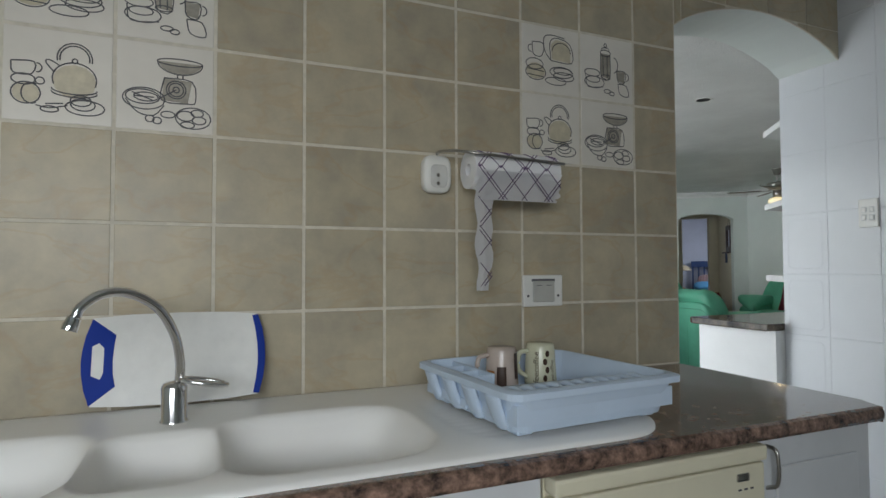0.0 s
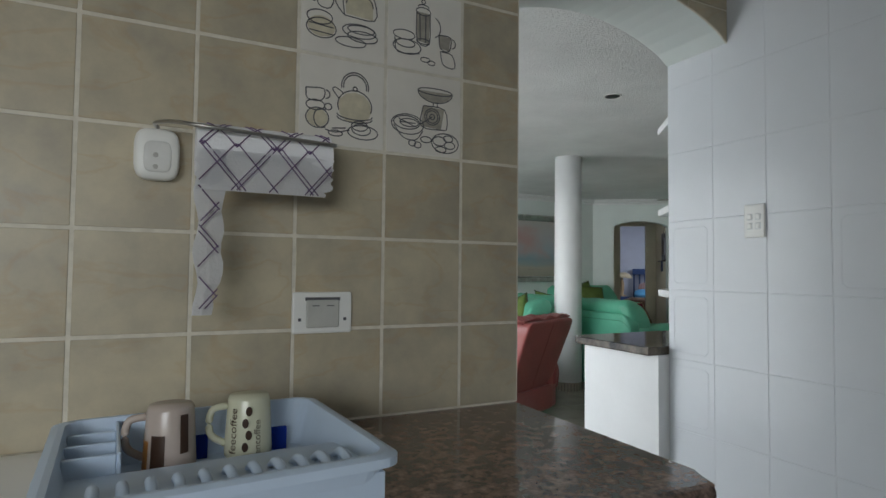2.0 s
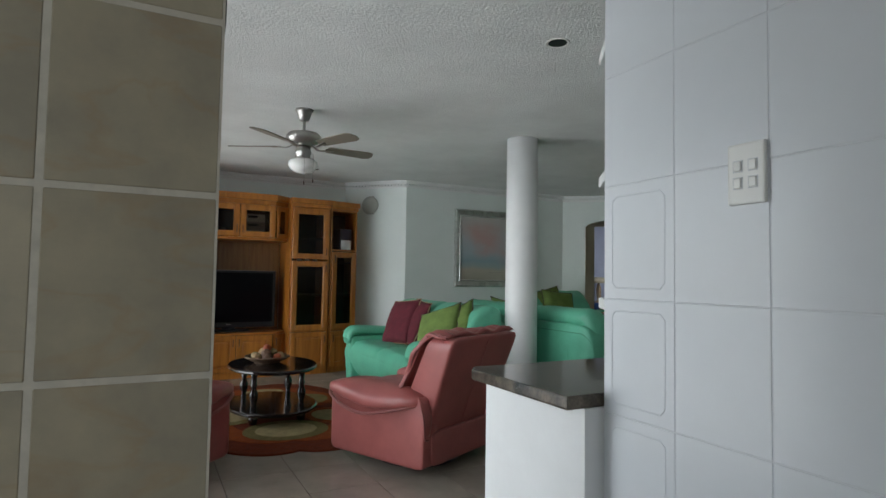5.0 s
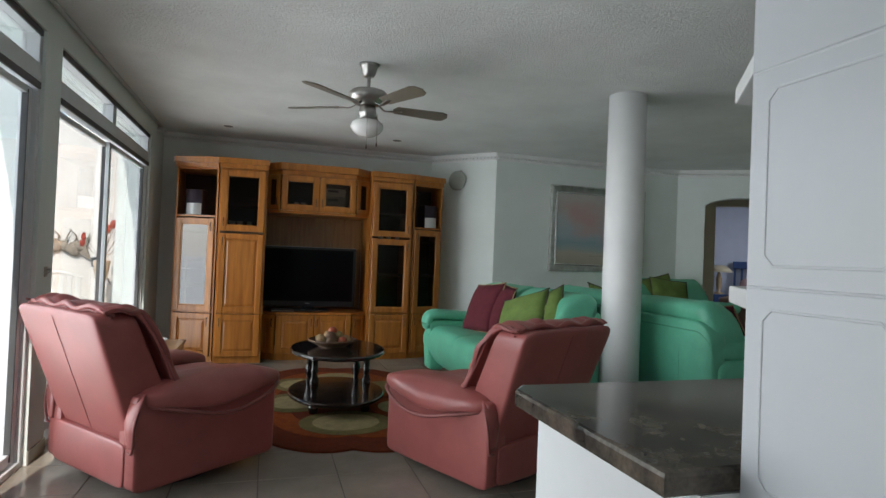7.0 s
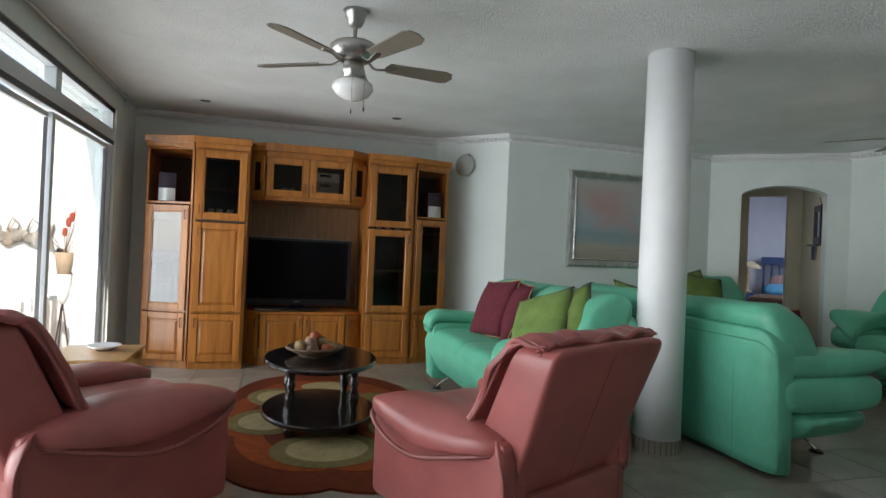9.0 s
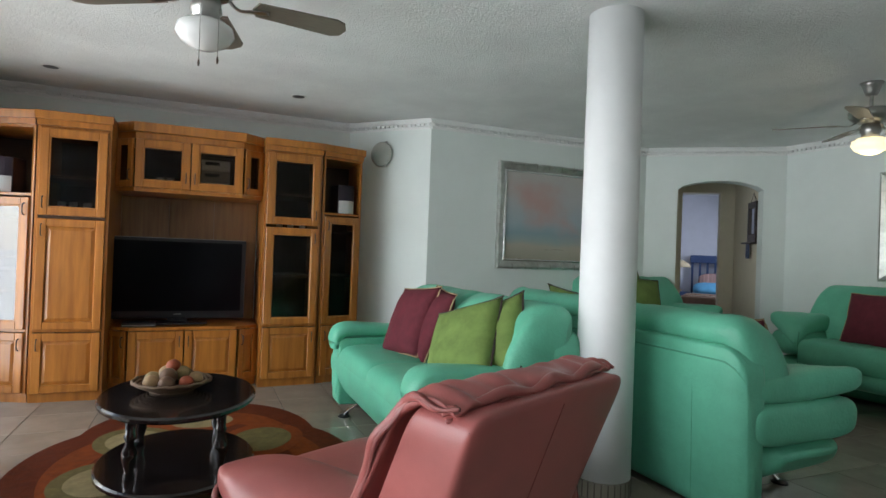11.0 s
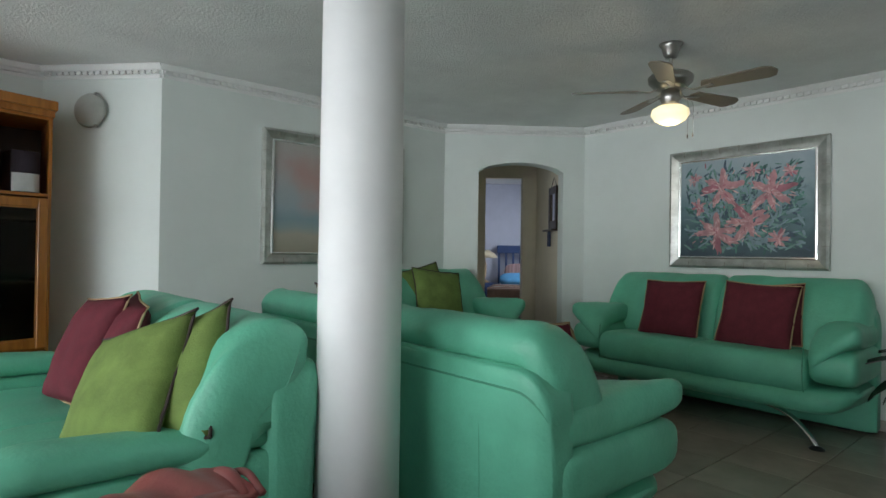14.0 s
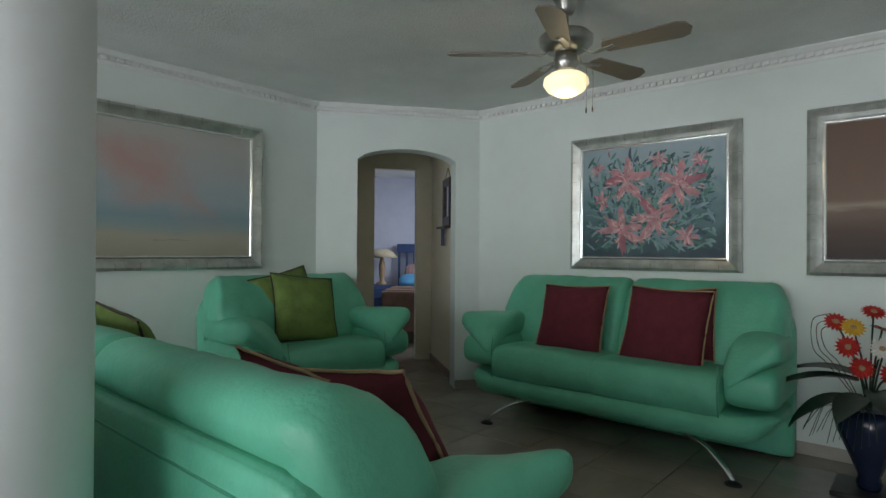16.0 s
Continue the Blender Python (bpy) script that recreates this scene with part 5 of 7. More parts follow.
part("bracket", prism([(8.25, C - 0.09), (8.36, C - 0.002), (8.36, C - 0.04), (8.31, C - 0.09)], WX + 0.001, WX + 0.06, "x"), M_WHITE, rail)

# ---- sliding doors ----


def sliding(y0, y1, name):
    ob = thing(name, "white aluminium sliding glass doors with a fanlight row", "window", kind="structure")
    xa, xb = 0.77, 0.83
    zt0, zt1, zh = 2.12, 2.25, BZ

    def bar(*a, mt=M_ALU, nm="window_frame"):
        return part(nm, box(*a, 0.003), mt, ob)
    ym = (y0 + y1) / 2
    bar(xa, xb + 0.03, y0, y0 + 0.04, 0, zh)
    bar(xa, xb + 0.03, y1 - 0.04, y1, 0, zh)
    bar(xa, xb + 0.03, y0 + 0.04, y1 - 0.04, zt0, zt1)
    bar(xa, xb + 0.03, y0 + 0.04, y1 - 0.04, zh - 0.03, zh)
    bar(xa, xb + 0.03, y0 + 0.04, y1 - 0.04, 0, 0.035)
    bar(xb + 0.03, xb + 0.045, y0 + 0.04, y1 - 0.04, zt0 - 0.02, zt0 + 0.02, mt=M_ALUD, nm="track")
    bar(xb + 0.03, xb + 0.045, y0 + 0.04, y1 - 0.04, zh - 0.045, zh - 0.005, mt=M_ALUD, nm="track")
    bar(xa, xb + 0.02, ym - 0.05, ym + 0.05, zt1, zh - 0.03)
    for a, b, xo in ((y0 + 0.045, ym + 0.04, 0.0), (ym - 0.04, y1 - 0.045, 0.035)):
        d = part("sliding_door", box(xa + xo, xa + xo + 0.03, a, a + 0.055, 0.04, zt0 - 0.02, 0.003), M_ALU, ob)
        part("stile", box(xa + xo, xa + xo + 0.03, b - 0.055, b, 0.04, zt0 - 0.02, 0.003), M_ALU, d)
        part("seal", box(xa + xo + 0.004, xa + xo + 0.034, b - 0.066, b - 0.0555, 0.06, zt0 - 0.04), M_ALUD, d)
        part("rail", box(xa + xo, xa + xo + 0.03, a + 0.055, b - 0.055, 0.04, 0.10, 0.003), M_ALU, d)
        part("rail", box(xa + xo, xa + xo + 0.03, a + 0.055, b - 0.055, zt0 - 0.06, zt0 - 0.02, 0.003), M_ALU, d)
        p = part("pane", box(xa + xo + 0.012, xa + xo + 0.017, a + 0.05, b - 0.05, 0.09, zt0 - 0.05), M_GLASS, d)
        p.visible_shadow = False
    for a, b in ((y0 + 0.04, ym - 0.05), (ym + 0.05, y1 - 0.04)):
        p = part("pane", box(xa + 0.02, xa + 0.025, a, b, zt1, zh - 0.03), M_GLASS, ob)
        p.visible_shadow = False


sliding(5.30, 8.03, "window_1")
sliding(2.45, 5.05, "window_2")
lt = thing("door_latch", "small dark brass latch on the pier", "latch", pose(WX, 5.19, 1.08))
part("plate", box(0.0, 0.006, -0.02, 0.02, -0.03, 0.03, 0.002), M_STEEL, lt)
part("hook", sweep([(0.006, 0, 0.01), (0.03, -0.01, 0.015), (0.035, -0.05, 0.0), (0.02, -0.06, -0.01)], 0.005, seg=6), M_STEEL, lt)
part("skirting_tile", box(WX, WX + 0.008, 5.05, 5.30, 0, 0.08), M_FLOOR, lt).parent = bpy.data.objects["wall_pier_2"]

# ---- veranda outside ----
M_VER = mat("sunlit_white_render", (0.80, 0.78, 0.74), 0.8, var=0.06, scale=4)
solid("veranda_floor", box(-2.2, 0.58, WY, 9.2, -0.05, -0.002), mat("pale_veranda_tile", (0.55, 0.5, 0.44), 0.5, var=0.15), "pale tiled veranda floor", "floor", kind="structure")
vw = thing("wall_veranda", "white rendered veranda end wall in the sun", "wall", kind="structure")
part("end_wall", box(-2.2, 0.58, 9.05, 9.2, 0, 2.75), M_VER, vw)
part("pilaster", box(0.30, 0.58, 8.93, 9.05, 0, 2.75), M_VER, vw)
rl = thing("railing", "white painted steel railing along the veranda edge", "railing")
for z in (0.12, 0.55, 1.0):
    part("rail", box(-2.12, -2.08, WY, 9.05, z, z + 0.035, 0.004), M_WHITE, rl)
for k in range(7):
    part("post", box(-2.125, -2.075, WY + 0.1 + k * 1.16, WY + 0.15 + k * 1.16, 0, 1.0, 0.004), M_WHITE, rl)
solid("water", box(-400, 400, -400, 400, -6.4, -6.2), mat("distant_sea", (0.07, 0.15, 0.22), 0.5, var=0.3, scale=0.05), "distant blue sea below the house", "sea", kind="structure")
fish = thing("wall_ornament", "grey relief ornament on the veranda wall", "ornament", pose(-0.27, 9.045, 1.22))
M_REL = mat("weathered_relief", (0.30, 0.26, 0.21), 0.8, var=0.4, scale=14, bump=0.4, bscale=30)
random.seed(3)
bm = bmesh.new()
for k in range(9):
    puff(-0.26 + 0.065 * k, -0.02, 0.03 * math.sin(k * 1.7) - 0.01, 0.13, 0.05, random.uniform(0.09, 0.2), 0.7, 0.8, bm=bm, nu=12, nv=8, wrinkle=0.04)
part("body", bm, M_REL, fish, smooth=True)
for k in range(6):
    x = -0.25 + 0.09 * k
    part("branch", sweep([(x, -0.02, 0.05), (x + 0.02, -0.03, 0.12), (x + 0.06 * (-1) ** k, -0.03, 0.20)], [0.012, 0.008, 0.003], seg=6), M_REL, fish)
part("fin", prism([(0.2, -0.05), (0.36, 0.14), (0.33, -0.02), (0.38, -0.16)], -0.035, -0.01, "y"), M_REL, fish)
solid("wall_lamp", box(0.12, 0.18, 9.0, 9.05, 0.98, 1.10, 0.006), M_BLACK, "small black lamp on the veranda wall", "lamp")
vc = thing("veranda_chair", "white slatted plastic veranda chair", "chair", pose(-0.05, 8.45, 0, 0, 0, 200))
part("seat", box(-0.24, 0.24, -0.22, 0.24, 0.42, 0.45, 0.01), M_PLASTIC, vc)
for i in range(6):
    part("back_slat", box(-0.23 + i * 0.08, -0.175 + i * 0.08, -0.24, -0.215, 0.45, 0.88, 0.006), M_PLASTIC, vc)
part("top_rail", sweep([(-0.25, -0.23, 0.86), (0, -0.25, 0.92), (0.25, -0.23, 0.86)], 0.02, seg=8), M_PLASTIC, vc)
for sx in (-1, 1):
    part("arm", box(sx * 0.26 - 0.03, sx * 0.26 + 0.03, -0.22, 0.22, 0.62, 0.65, 0.008), M_PLASTIC, vc)
    for sy in (-0.2, 0.2):
        part("leg", box(sx * 0.25 - 0.02, sx * 0.25 + 0.02, sy - 0.02, sy + 0.02, 0, 0.63, 0.005), M_PLASTIC, vc)
vt = thing("veranda_table", "square grey veranda table outside", "table", pose(-0.75, 7.7, 0))
part("tabletop", box(-0.4, 0.4, -0.4, 0.4, 0.66, 0.70, 0.01), M_SHADE1, vt)
for sx in (-0.33, 0.33):
    for sy in (-0.33, 0.33):
        part("leg", box(sx - 0.025, sx + 0.025, sy - 0.025, sy + 0.025, 0, 0.66), M_SHADE1, vt)
ps = thing("plant_stand", "black iron stand with a pale pot and red dried flowers", "plant stand", pose(0.33, 8.6, 0) @ Matrix.Diagonal((0.8, 0.8, 1.0, 1)))
part("stand", sweep([(0.10, 0, 0), (0.04, 0, 0.35), (0.0, 0, 0.62), (0.07, 0, 0.86), (0.12, 0, 0.80)], 0.008, seg=6), M_BLACK, ps)
part("stand", sweep([(-0.10, 0.05, 0), (-0.04, 0.02, 0.35), (0.0, 0, 0.62)], 0.008, seg=6), M_BLACK, ps)
part("stand", sweep([(0.0, -0.10, 0), (0.0, -0.04, 0.35), (0.0, 0, 0.62)], 0.008, seg=6), M_BLACK, ps)
part("glass_pot", lathe([(0.03, 0.55), (0.06, 0.62), (0.09, 0.85), (0.085, 0.85), (0.0, 0.80)], 20), M_OPAL, ps, smooth=True)
part("pot", lathe([(0.07, 0.85), (0.11, 1.06), (0.10, 1.07), (0.0, 1.04)], 20), mat("tan_pot", (0.5, 0.36, 0.24), 0.8), ps, smooth=True)
random.seed(5)
M_RED = mat("dried_red_petals", (0.36, 0.05, 0.03), 0.7)
for i in range(9):
    a, h = random.uniform(-0.5, 0.5), random.uniform(1.2, 1.5)
    part("stem", sweep([(0, 0, 1.04), (a * 0.2, a * 0.1, (h + 1.04) / 2), (a * 0.45, a * 0.2, h)], 0.004, seg=5), M_BROWN, ps)
    part("flower", puff(a * 0.45, a * 0.2, h, 0.06, 0.05, 0.09, 0.8, 0.9, nu=8, nv=6, wrinkle=0.03), M_RED, ps)


# ---- wall unit ----
def cab_door(parent, x0, x1, z0, z1, kind="panel", side=1, mt=None):
    """Framed door on the plane y = 0, proud towards -y."""
    mt = mt or M_OAK
    f = min(0.062, (x1 - x0) * 0.24)
    d = part("door", box(x0, x0 + f, -0.024, -0.002, z0, z1, 0.004), mt, parent)
    part("stile", box(x1 - f, x1, -0.024, -0.002, z0, z1, 0.004), mt, d)
    part("rail", box(x0 + f, x1 - f, -0.0235, -0.002, z0, z0 + f, 0.004), mt, d)
    part("rail", box(x0 + f, x1 - f, -0.0235, -0.002, z1 - f, z1, 0.004), mt, d)
    a, b, c, e = x0 + f, x1 - f, z0 + f, z1 - f
    if kind == "panel":
        bm = bmesh.new()
        k = min(0.03, (b - a) * 0.25)
        o = [bm.verts.new(p) for p in ((a, -0.006, c), (b, -0.006, c), (b, -0.006, e), (a, -0.006, e))]
        i = [bm.verts.new(p) for p in ((a + k, -0.018, c + k), (b - k, -0.018, c + k), (b - k, -0.018, e - k), (a + k, -0.018, e - k))]
        for q in range(4):
            bm.faces.new((o[q], o[(q + 1) % 4], i[(q + 1) % 4], i[q]))
        bm.faces.new(i)
        part("raised_panel", bm, mt, d)
    else:
        p = part("glass_pane", box(a, b, -0.013, -0.009, c, e), M_RGLASS if (x1 - x0 < 0.2 or z1 - z0 > 1.0 and parent.location.x < 2) else M_TGLASS, d, "smoked glass pane")
        p.visible_shadow = False
        bm = bmesh.new()
        for u0, u1, w0, w1 in ((a, a + 0.01, c, e), (b - 0.01, b, c, e), (a, b, c, c + 0.01), (a, b, e - 0.01, e)):
            box(u0, u1, -0.019, -0.014, w0, w1, bm=bm)
        part("bead", bm, mt, d)
    hx = x1 - f * 0.5 if side > 0 else x0 + f * 0.5
    hz = z1 - 0.09 if z0 < 1.0 else z0 + 0.10
    part("handle", sweep([(hx, -0.024, hz + 0.045), (hx, -0.042, hz + 0.035), (hx, -0.046, hz), (hx, -0.042, hz - 0.035), (hx, -0.024, hz - 0.045)], 0.005, seg=7), M_BROWN, d, "dark bronze drop handle", smooth=True)
    return d


TBY = 8.735


def tower(name, label, a, b, doors, niche=None, top=2.15, crown=2.26):
    """Tall unit with its front from a to b; local x along the front, +y into the wall."""
    n, m = along(a, b)
    ob = thing(name, label, "cabinet", m, "wall unit cabinets")
    inv = m.inverted()
    q = [(inv @ Vector((p[0], p[1], 0))) for p in (a, b, (b[0], TBY), (a[0], TBY))]
    poly = [(v.x, v.y) for v in q]
    part("plinth", prism([(p[0], max(p[1], 0.0) + (0.012 if k < 2 else 0)) for k, p in enumerate(poly)], 0, 0.07), M_OAK, ob)

    def side(p, r, nm="side"):
        d = Vector((r[0] - p[0], r[1] - p[1], 0)).normalized()
        s = Vector((-d.y, d.x, 0)) * 0.02
        return part(nm, prism([(p[0], p[1]), (r[0], r[1]), (r[0] + s.x, r[1] + s.y), (p[0] + s.x, p[1] + s.y)], 0.07, top), M_OAK, ob)
    side(poly[3], poly[0])
    side(poly[1], poly[2])
    # Back and inner shelves take the brown with shade painted in, not oak.
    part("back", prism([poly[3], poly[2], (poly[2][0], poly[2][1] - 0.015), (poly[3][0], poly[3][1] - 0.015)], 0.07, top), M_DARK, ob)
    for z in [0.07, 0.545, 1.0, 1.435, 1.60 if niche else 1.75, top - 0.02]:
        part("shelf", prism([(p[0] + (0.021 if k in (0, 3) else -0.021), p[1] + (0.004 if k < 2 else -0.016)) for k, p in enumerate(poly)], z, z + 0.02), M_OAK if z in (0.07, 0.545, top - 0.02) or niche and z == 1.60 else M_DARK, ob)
    cr = [(poly[0][0] - 0.015, -0.045), (poly[1][0] + 0.015, -0.045), poly[2], poly[3]]
    part("crown", prism(cr, top + 0.045, crown, bev=0.006), M_OAK, ob)
    cr = [(poly[0][0] - 0.004, -0.024), (poly[1][0] + 0.004, -0.024), poly[2], poly[3]]
    part("crown_mould", prism(cr, top, top + 0.045), M_OAK, ob)
    for (z0, z1, kind, sd) in doors:
        cab_door(ob, 0.022, n - 0.022, z0, z1, kind, sd)
    bm = bmesh.new()
    for x in (0.0, n - 0.02):
        box(x, x + 0.02, -0.004, 0.004, 0.07, top, bm=bm)
    part("face_frame", bm, M_OAK, ob)
    return ob, n, m


U1 = tower("tall_cabinet", "golden oak corner cabinet with a mirror-like glass door and open niche", (1.125, 8.20), (1.57, 8.02), [(0.075, 0.54, "panel", 1), (0.565, 1.585, "glass", 1)], niche=True)
U2 = tower("tall_cabinet", "golden oak tall cabinet with panel doors and a glass door", (1.585, 8.0), (2.085, 7.98), [(0.075, 0.54, "panel", -1), (0.565, 1.43, "panel", -1), (1.455, 2.13, "glass", -1)])
U3 = tower("tall_cabinet", "golden oak tall cabinet with two glass doors", (3.285, 8.10), (3.80, 8.12), [(0.075, 0.54, "panel", 1), (0.565, 1.455, "glass", 1), (1.48, 2.13, "glass", 1)])
U4 = tower("tall_cabinet", "golden oak corner cabinet with a glass door and open niche", (3.815, 8.13), (4.215, 8.25), [(0.075, 0.54, "panel", -1), (0.565, 1.585, "glass", -1)], niche=True)


def bay(name, label, z0, z1, doors_z, kind, crown=None):
    """Unit with a bowed front of three faces."""
    ob = thing(name, label, "cabinet", group="wall unit cabinets")
    f = [(2.09, 8.27), (2.235, 8.14), (3.10, 8.14), (3.275, 8.27)]
    yb = TBY if z0 > 0.5 else TBY
    poly = f + [(3.275, yb), (2.09, yb)]
    inner = [(2.11, 8.29), (2.245, 8.165), (3.09, 8.165), (3.255, 8.29), (3.255, yb - 0.02), (2.11, yb - 0.02)]
    part("top", prism(poly, z1 - 0.025, z1), M_OAK, ob)
    part("bottom", prism(poly, z0, z0 + 0.03 if z0 else 0.075), M_OAK, ob)
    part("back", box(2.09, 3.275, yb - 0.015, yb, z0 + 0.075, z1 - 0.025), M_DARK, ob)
    for a, b, hinge in ((f[0], f[1], 1), (f[2], f[3], -1)):
        n, m = along(a, b)
        e = part("wing", box(0.0, n, -0.002, 0.004, doors_z[0] - 0.004, doors_z[0]), M_OAK, ob)
        e.matrix_basis = m
        cab_door(e, 0.004, n - 0.004, doors_z[0], doors_z[1], kind, hinge)
    n, m = along(f[1], f[2])
    for k in range(2):
        e = part("front", box(k * n / 2, (k + 1) * n / 2, -0.002, 0.004, doors_z[0] - 0.004, doors_z[0]), M_OAK, ob)
        e.matrix_basis = m
        cab_door(e, k * n / 2 + 0.004, (k + 1) * n / 2 - 0.004, doors_z[0], doors_z[1], kind, 1 if k == 0 else -1)
    for x in (2.09, 3.255):
        part("side", box(x, x + 0.02, 8.28, yb - 0.015, z0 + 0.075 if not z0 else z0 + 0.03, z1 - 0.025), M_OAK, ob)
    if crown:
        o2 = [(2.075, 8.25), (2.225, 8.10), (3.11, 8.10), (3.29, 8.25), (3.29, yb), (2.075, yb)]
        part("crown", prism(o2, z1 + 0.03, crown, bev=0.005), M_OAK, ob)
        part("crown_mould", prism(poly, z1, z1 + 0.03), M_OAK, ob)
    return ob


bay("bridge_cabinet", "golden oak bridge cabinet with glass doors above the television", 1.70, 2.17, (1.735, 2.14), "glass", 2.28)
bay("television_bench", "golden oak low bench with panel doors under the television", 0.0, 0.55, (0.08, 0.52), "panel")
# Boards behind the television, darkened by colour for the shade there.
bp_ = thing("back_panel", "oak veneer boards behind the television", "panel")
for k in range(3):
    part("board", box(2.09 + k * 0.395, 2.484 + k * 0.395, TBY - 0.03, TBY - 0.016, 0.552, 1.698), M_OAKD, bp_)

tv = thing("television", "black flat screen television on the oak bench", "television", pose(2.60, 8.36, 0.552) @ Matrix.Diagonal((1.0, 1, 1.03, 1)))
part("screen_frame", box(-0.56, 0.56, -0.03, 0.03, 0.05, 0.745, 0.008, seg=2), M_BLACK, tv)
part("screen", box(-0.525, 0.525, -0.0325, -0.03, 0.115, 0.715), M_SCREEN, tv)
part("foot", puff(0, 0, 0.012, 0.5, 0.24, 0.024, 0.4, 0.5), M_BLACK, tv)
part("neck", box(-0.08, 0.08, -0.015, 0.03, 0.02, 0.06), M_BLACK, tv)
part("badge", box(-0.03, 0.03, -0.0335, -0.0325, 0.085, 0.092), M_STEEL, tv)
part("edge_line", box(-0.556, 0.556, -0.0312, -0.03, 0.741, 0.7445), M_STEEL, tv)
pl = thing("disc_player", "black disc player in front of the television", "player", pose(2.32, 8.24, 0.552))
part("case", box(-0.14, 0.12, -0.06, 0.06, 0, 0.035, 0.003), M_BLACK, pl)
part("front_strip", box(-0.135, 0.115, -0.0615, -0.06, 0.008, 0.018), M_STEEL, pl)


def speaker(x, y, z, rz):
    ob = thing("speaker", "small two-tone black and silver hi-fi speaker", "speaker", pose(x, y, z, 0, 0, rz), "speakers")
    part("cabinet", box(-0.085, 0.085, -0.10, 0.10, 0, 0.285, 0.006), mat("plum_black", (0.025, 0.018, 0.026), 0.4), ob)
    part("silver_front", prism([(-0.08 + 0.16 * i / 8, -0.10 - 0.035 * math.sin(math.pi * i / 8)) for i in range(9)], 0.005, 0.13), mat("silver_plastic", (0.62, 0.63, 0.63), 0.4, 0.2), ob)
    part("grille", prism([(-0.08 + 0.16 * i / 8, -0.10 - 0.03 * math.sin(math.pi * i / 8)) for i in range(9)], 0.133, 0.28), mat("plum_cloth", (0.03, 0.02, 0.032), 0.8), ob)


speaker(1.33, 8.28, 1.621, -12)
speaker(4.05, 8.36, 1.621, 12)
hf = thing("hifi", "grey stacked hi-fi behind the glass door", "hi-fi", pose(2.87, 8.36, 1.731))
for k, (h, mm) in enumerate(((0.10, M_PLASTIC), (0.10, M_STEEL), (0.09, M_PLASTIC))):
    part("unit", box(-0.12, 0.12, -0.1, 0.1, k * 0.105, k * 0.105 + h, 0.004), mm, hf)
    part("display", box(-0.09, 0.03, -0.102, -0.1, k * 0.105 + 0.045, k * 0.105 + 0.075), M_BLACK, hf)


def tumbler(x, y, z, h=0.11):
    ob = thing("drinking_glass", "clear drinking glass on a cabinet shelf", "glass", pose(x, y, z), "cabinet glasses")
    part("glass", lathe([(0.0, 0.003), (0.026, 0.002), (0.032, h), (0.029, h), (0.024, 0.006), (0.0, 0.006)], 16), M_OPAL, ob, smooth=True)


for x in (1.72, 1.80, 1.9):
    tumbler(x, 8.2, 1.457 + 0.0, 0.12)
for x in (3.45, 3.55, 3.66):
    tumbler(x, 8.3, 1.457, 0.08)
for x in (2.42, 2.5):
    tumbler(x, 8.35, 1.731, 0.12)

# ---- ceiling fans ----


def fan(x, y, turn, lit):
    ob = thing("ceiling_fan", "brushed steel five-blade ceiling fan with %s opal globe" % ("a lit" if lit else "an unlit"), "ceiling fan", pose(x, y, C), "ceiling fans")
    part("canopy", lathe([(0.0, -0.095), (0.035, -0.09), (0.045, -0.07), (0.06, -0.02), (0.075, 0.0)][::1], 28), M_STEEL, ob, smooth=True)
    part("rod", lathe([(0.012, -0.19), (0.012, -0.08)], 12), M_STEEL, ob)
    part("motor", lathe([(0.05, -0.30), (0.10, -0.285), (0.135, -0.25), (0.14, -0.215), (0.12, -0.195), (0.03, -0.18)], 36), M_STEEL, ob, smooth=True)
    part("light_neck", lathe([(0.06, -0.41), (0.055, -0.37), (0.065, -0.36), (0.055, -0.30)], 28), M_STEEL, ob, smooth=True)
    part("globe", lathe([(0.0, -0.525), (0.05, -0.515), (0.095, -0.49), (0.118, -0.455), (0.112, -0.425), (0.085, -0.405), (0.055, -0.40)], 36), M_LIT if lit else M_OPAL, ob, smooth=True)
    for k in range(5):
        r = pose(0, 0, -0.30, 0, 0, turn + 72 * k)
        b = part("blade", prism([(0.21, -0.05), (0.56, -0.067), (0.60, -0.05), (0.62, 0.0), (0.60, 0.05), (0.56, 0.067), (0.21, 0.05), (0.19, 0.0)], -0.004, 0.004, bev=0.001), mat("grey_oak_blade", (0.20, 0.175, 0.14), 0.45, var=0.15, stretch=(2, 20, 1)) if k == 0 else bpy.data.materials["grey_oak_blade"], ob)
        b.matrix_basis = r @ pose(0, 0, 0, -12, 0, 0)
        h = part("blade_bracket", sweep([(0.08, 0, 0.02), (0.13, 0.02, -0.012), (0.19, 0.02, -0.008), (0.26, 0.0, -0.006)], [0.012, 0.014, 0.025, 0.02], 0.004, seg=8), M_STEEL, ob, smooth=True)
        h.matrix_basis = r
    for dx, l in ((0.05, 0.22), (-0.02, 0.24)):
        c = part("pull_chain", sweep([(dx, -0.075, -0.36), (dx, -0.125, -0.40), (dx, -0.125, -0.36 - l)], 0.0018, seg=5), M_STEEL, ob)
        part("chain_end", lathe([(0.003, -0.03), (0.005, -0.015), (0.002, 0)], 8), M_BROWN, c).matrix_basis = pose(dx, -0.125, -0.36 - l)
    return ob


fan(2.757, 5.374, 6, False)
fan(7.20, 5.317, -86, True)
lamp = new("fan_lamp", bpy.data.lights.new("fan_lamp", "POINT"))
lamp.data.energy, lamp.data.color, lamp.data.shadow_soft_size = 1.8, (1.0, 0.8, 0.5), 0.07
lamp.matrix_world = pose(7.20, 5.317, C - 0.58)

# ---- coffee table, rug, end tables ----
RUG = (2.78, 6.25)


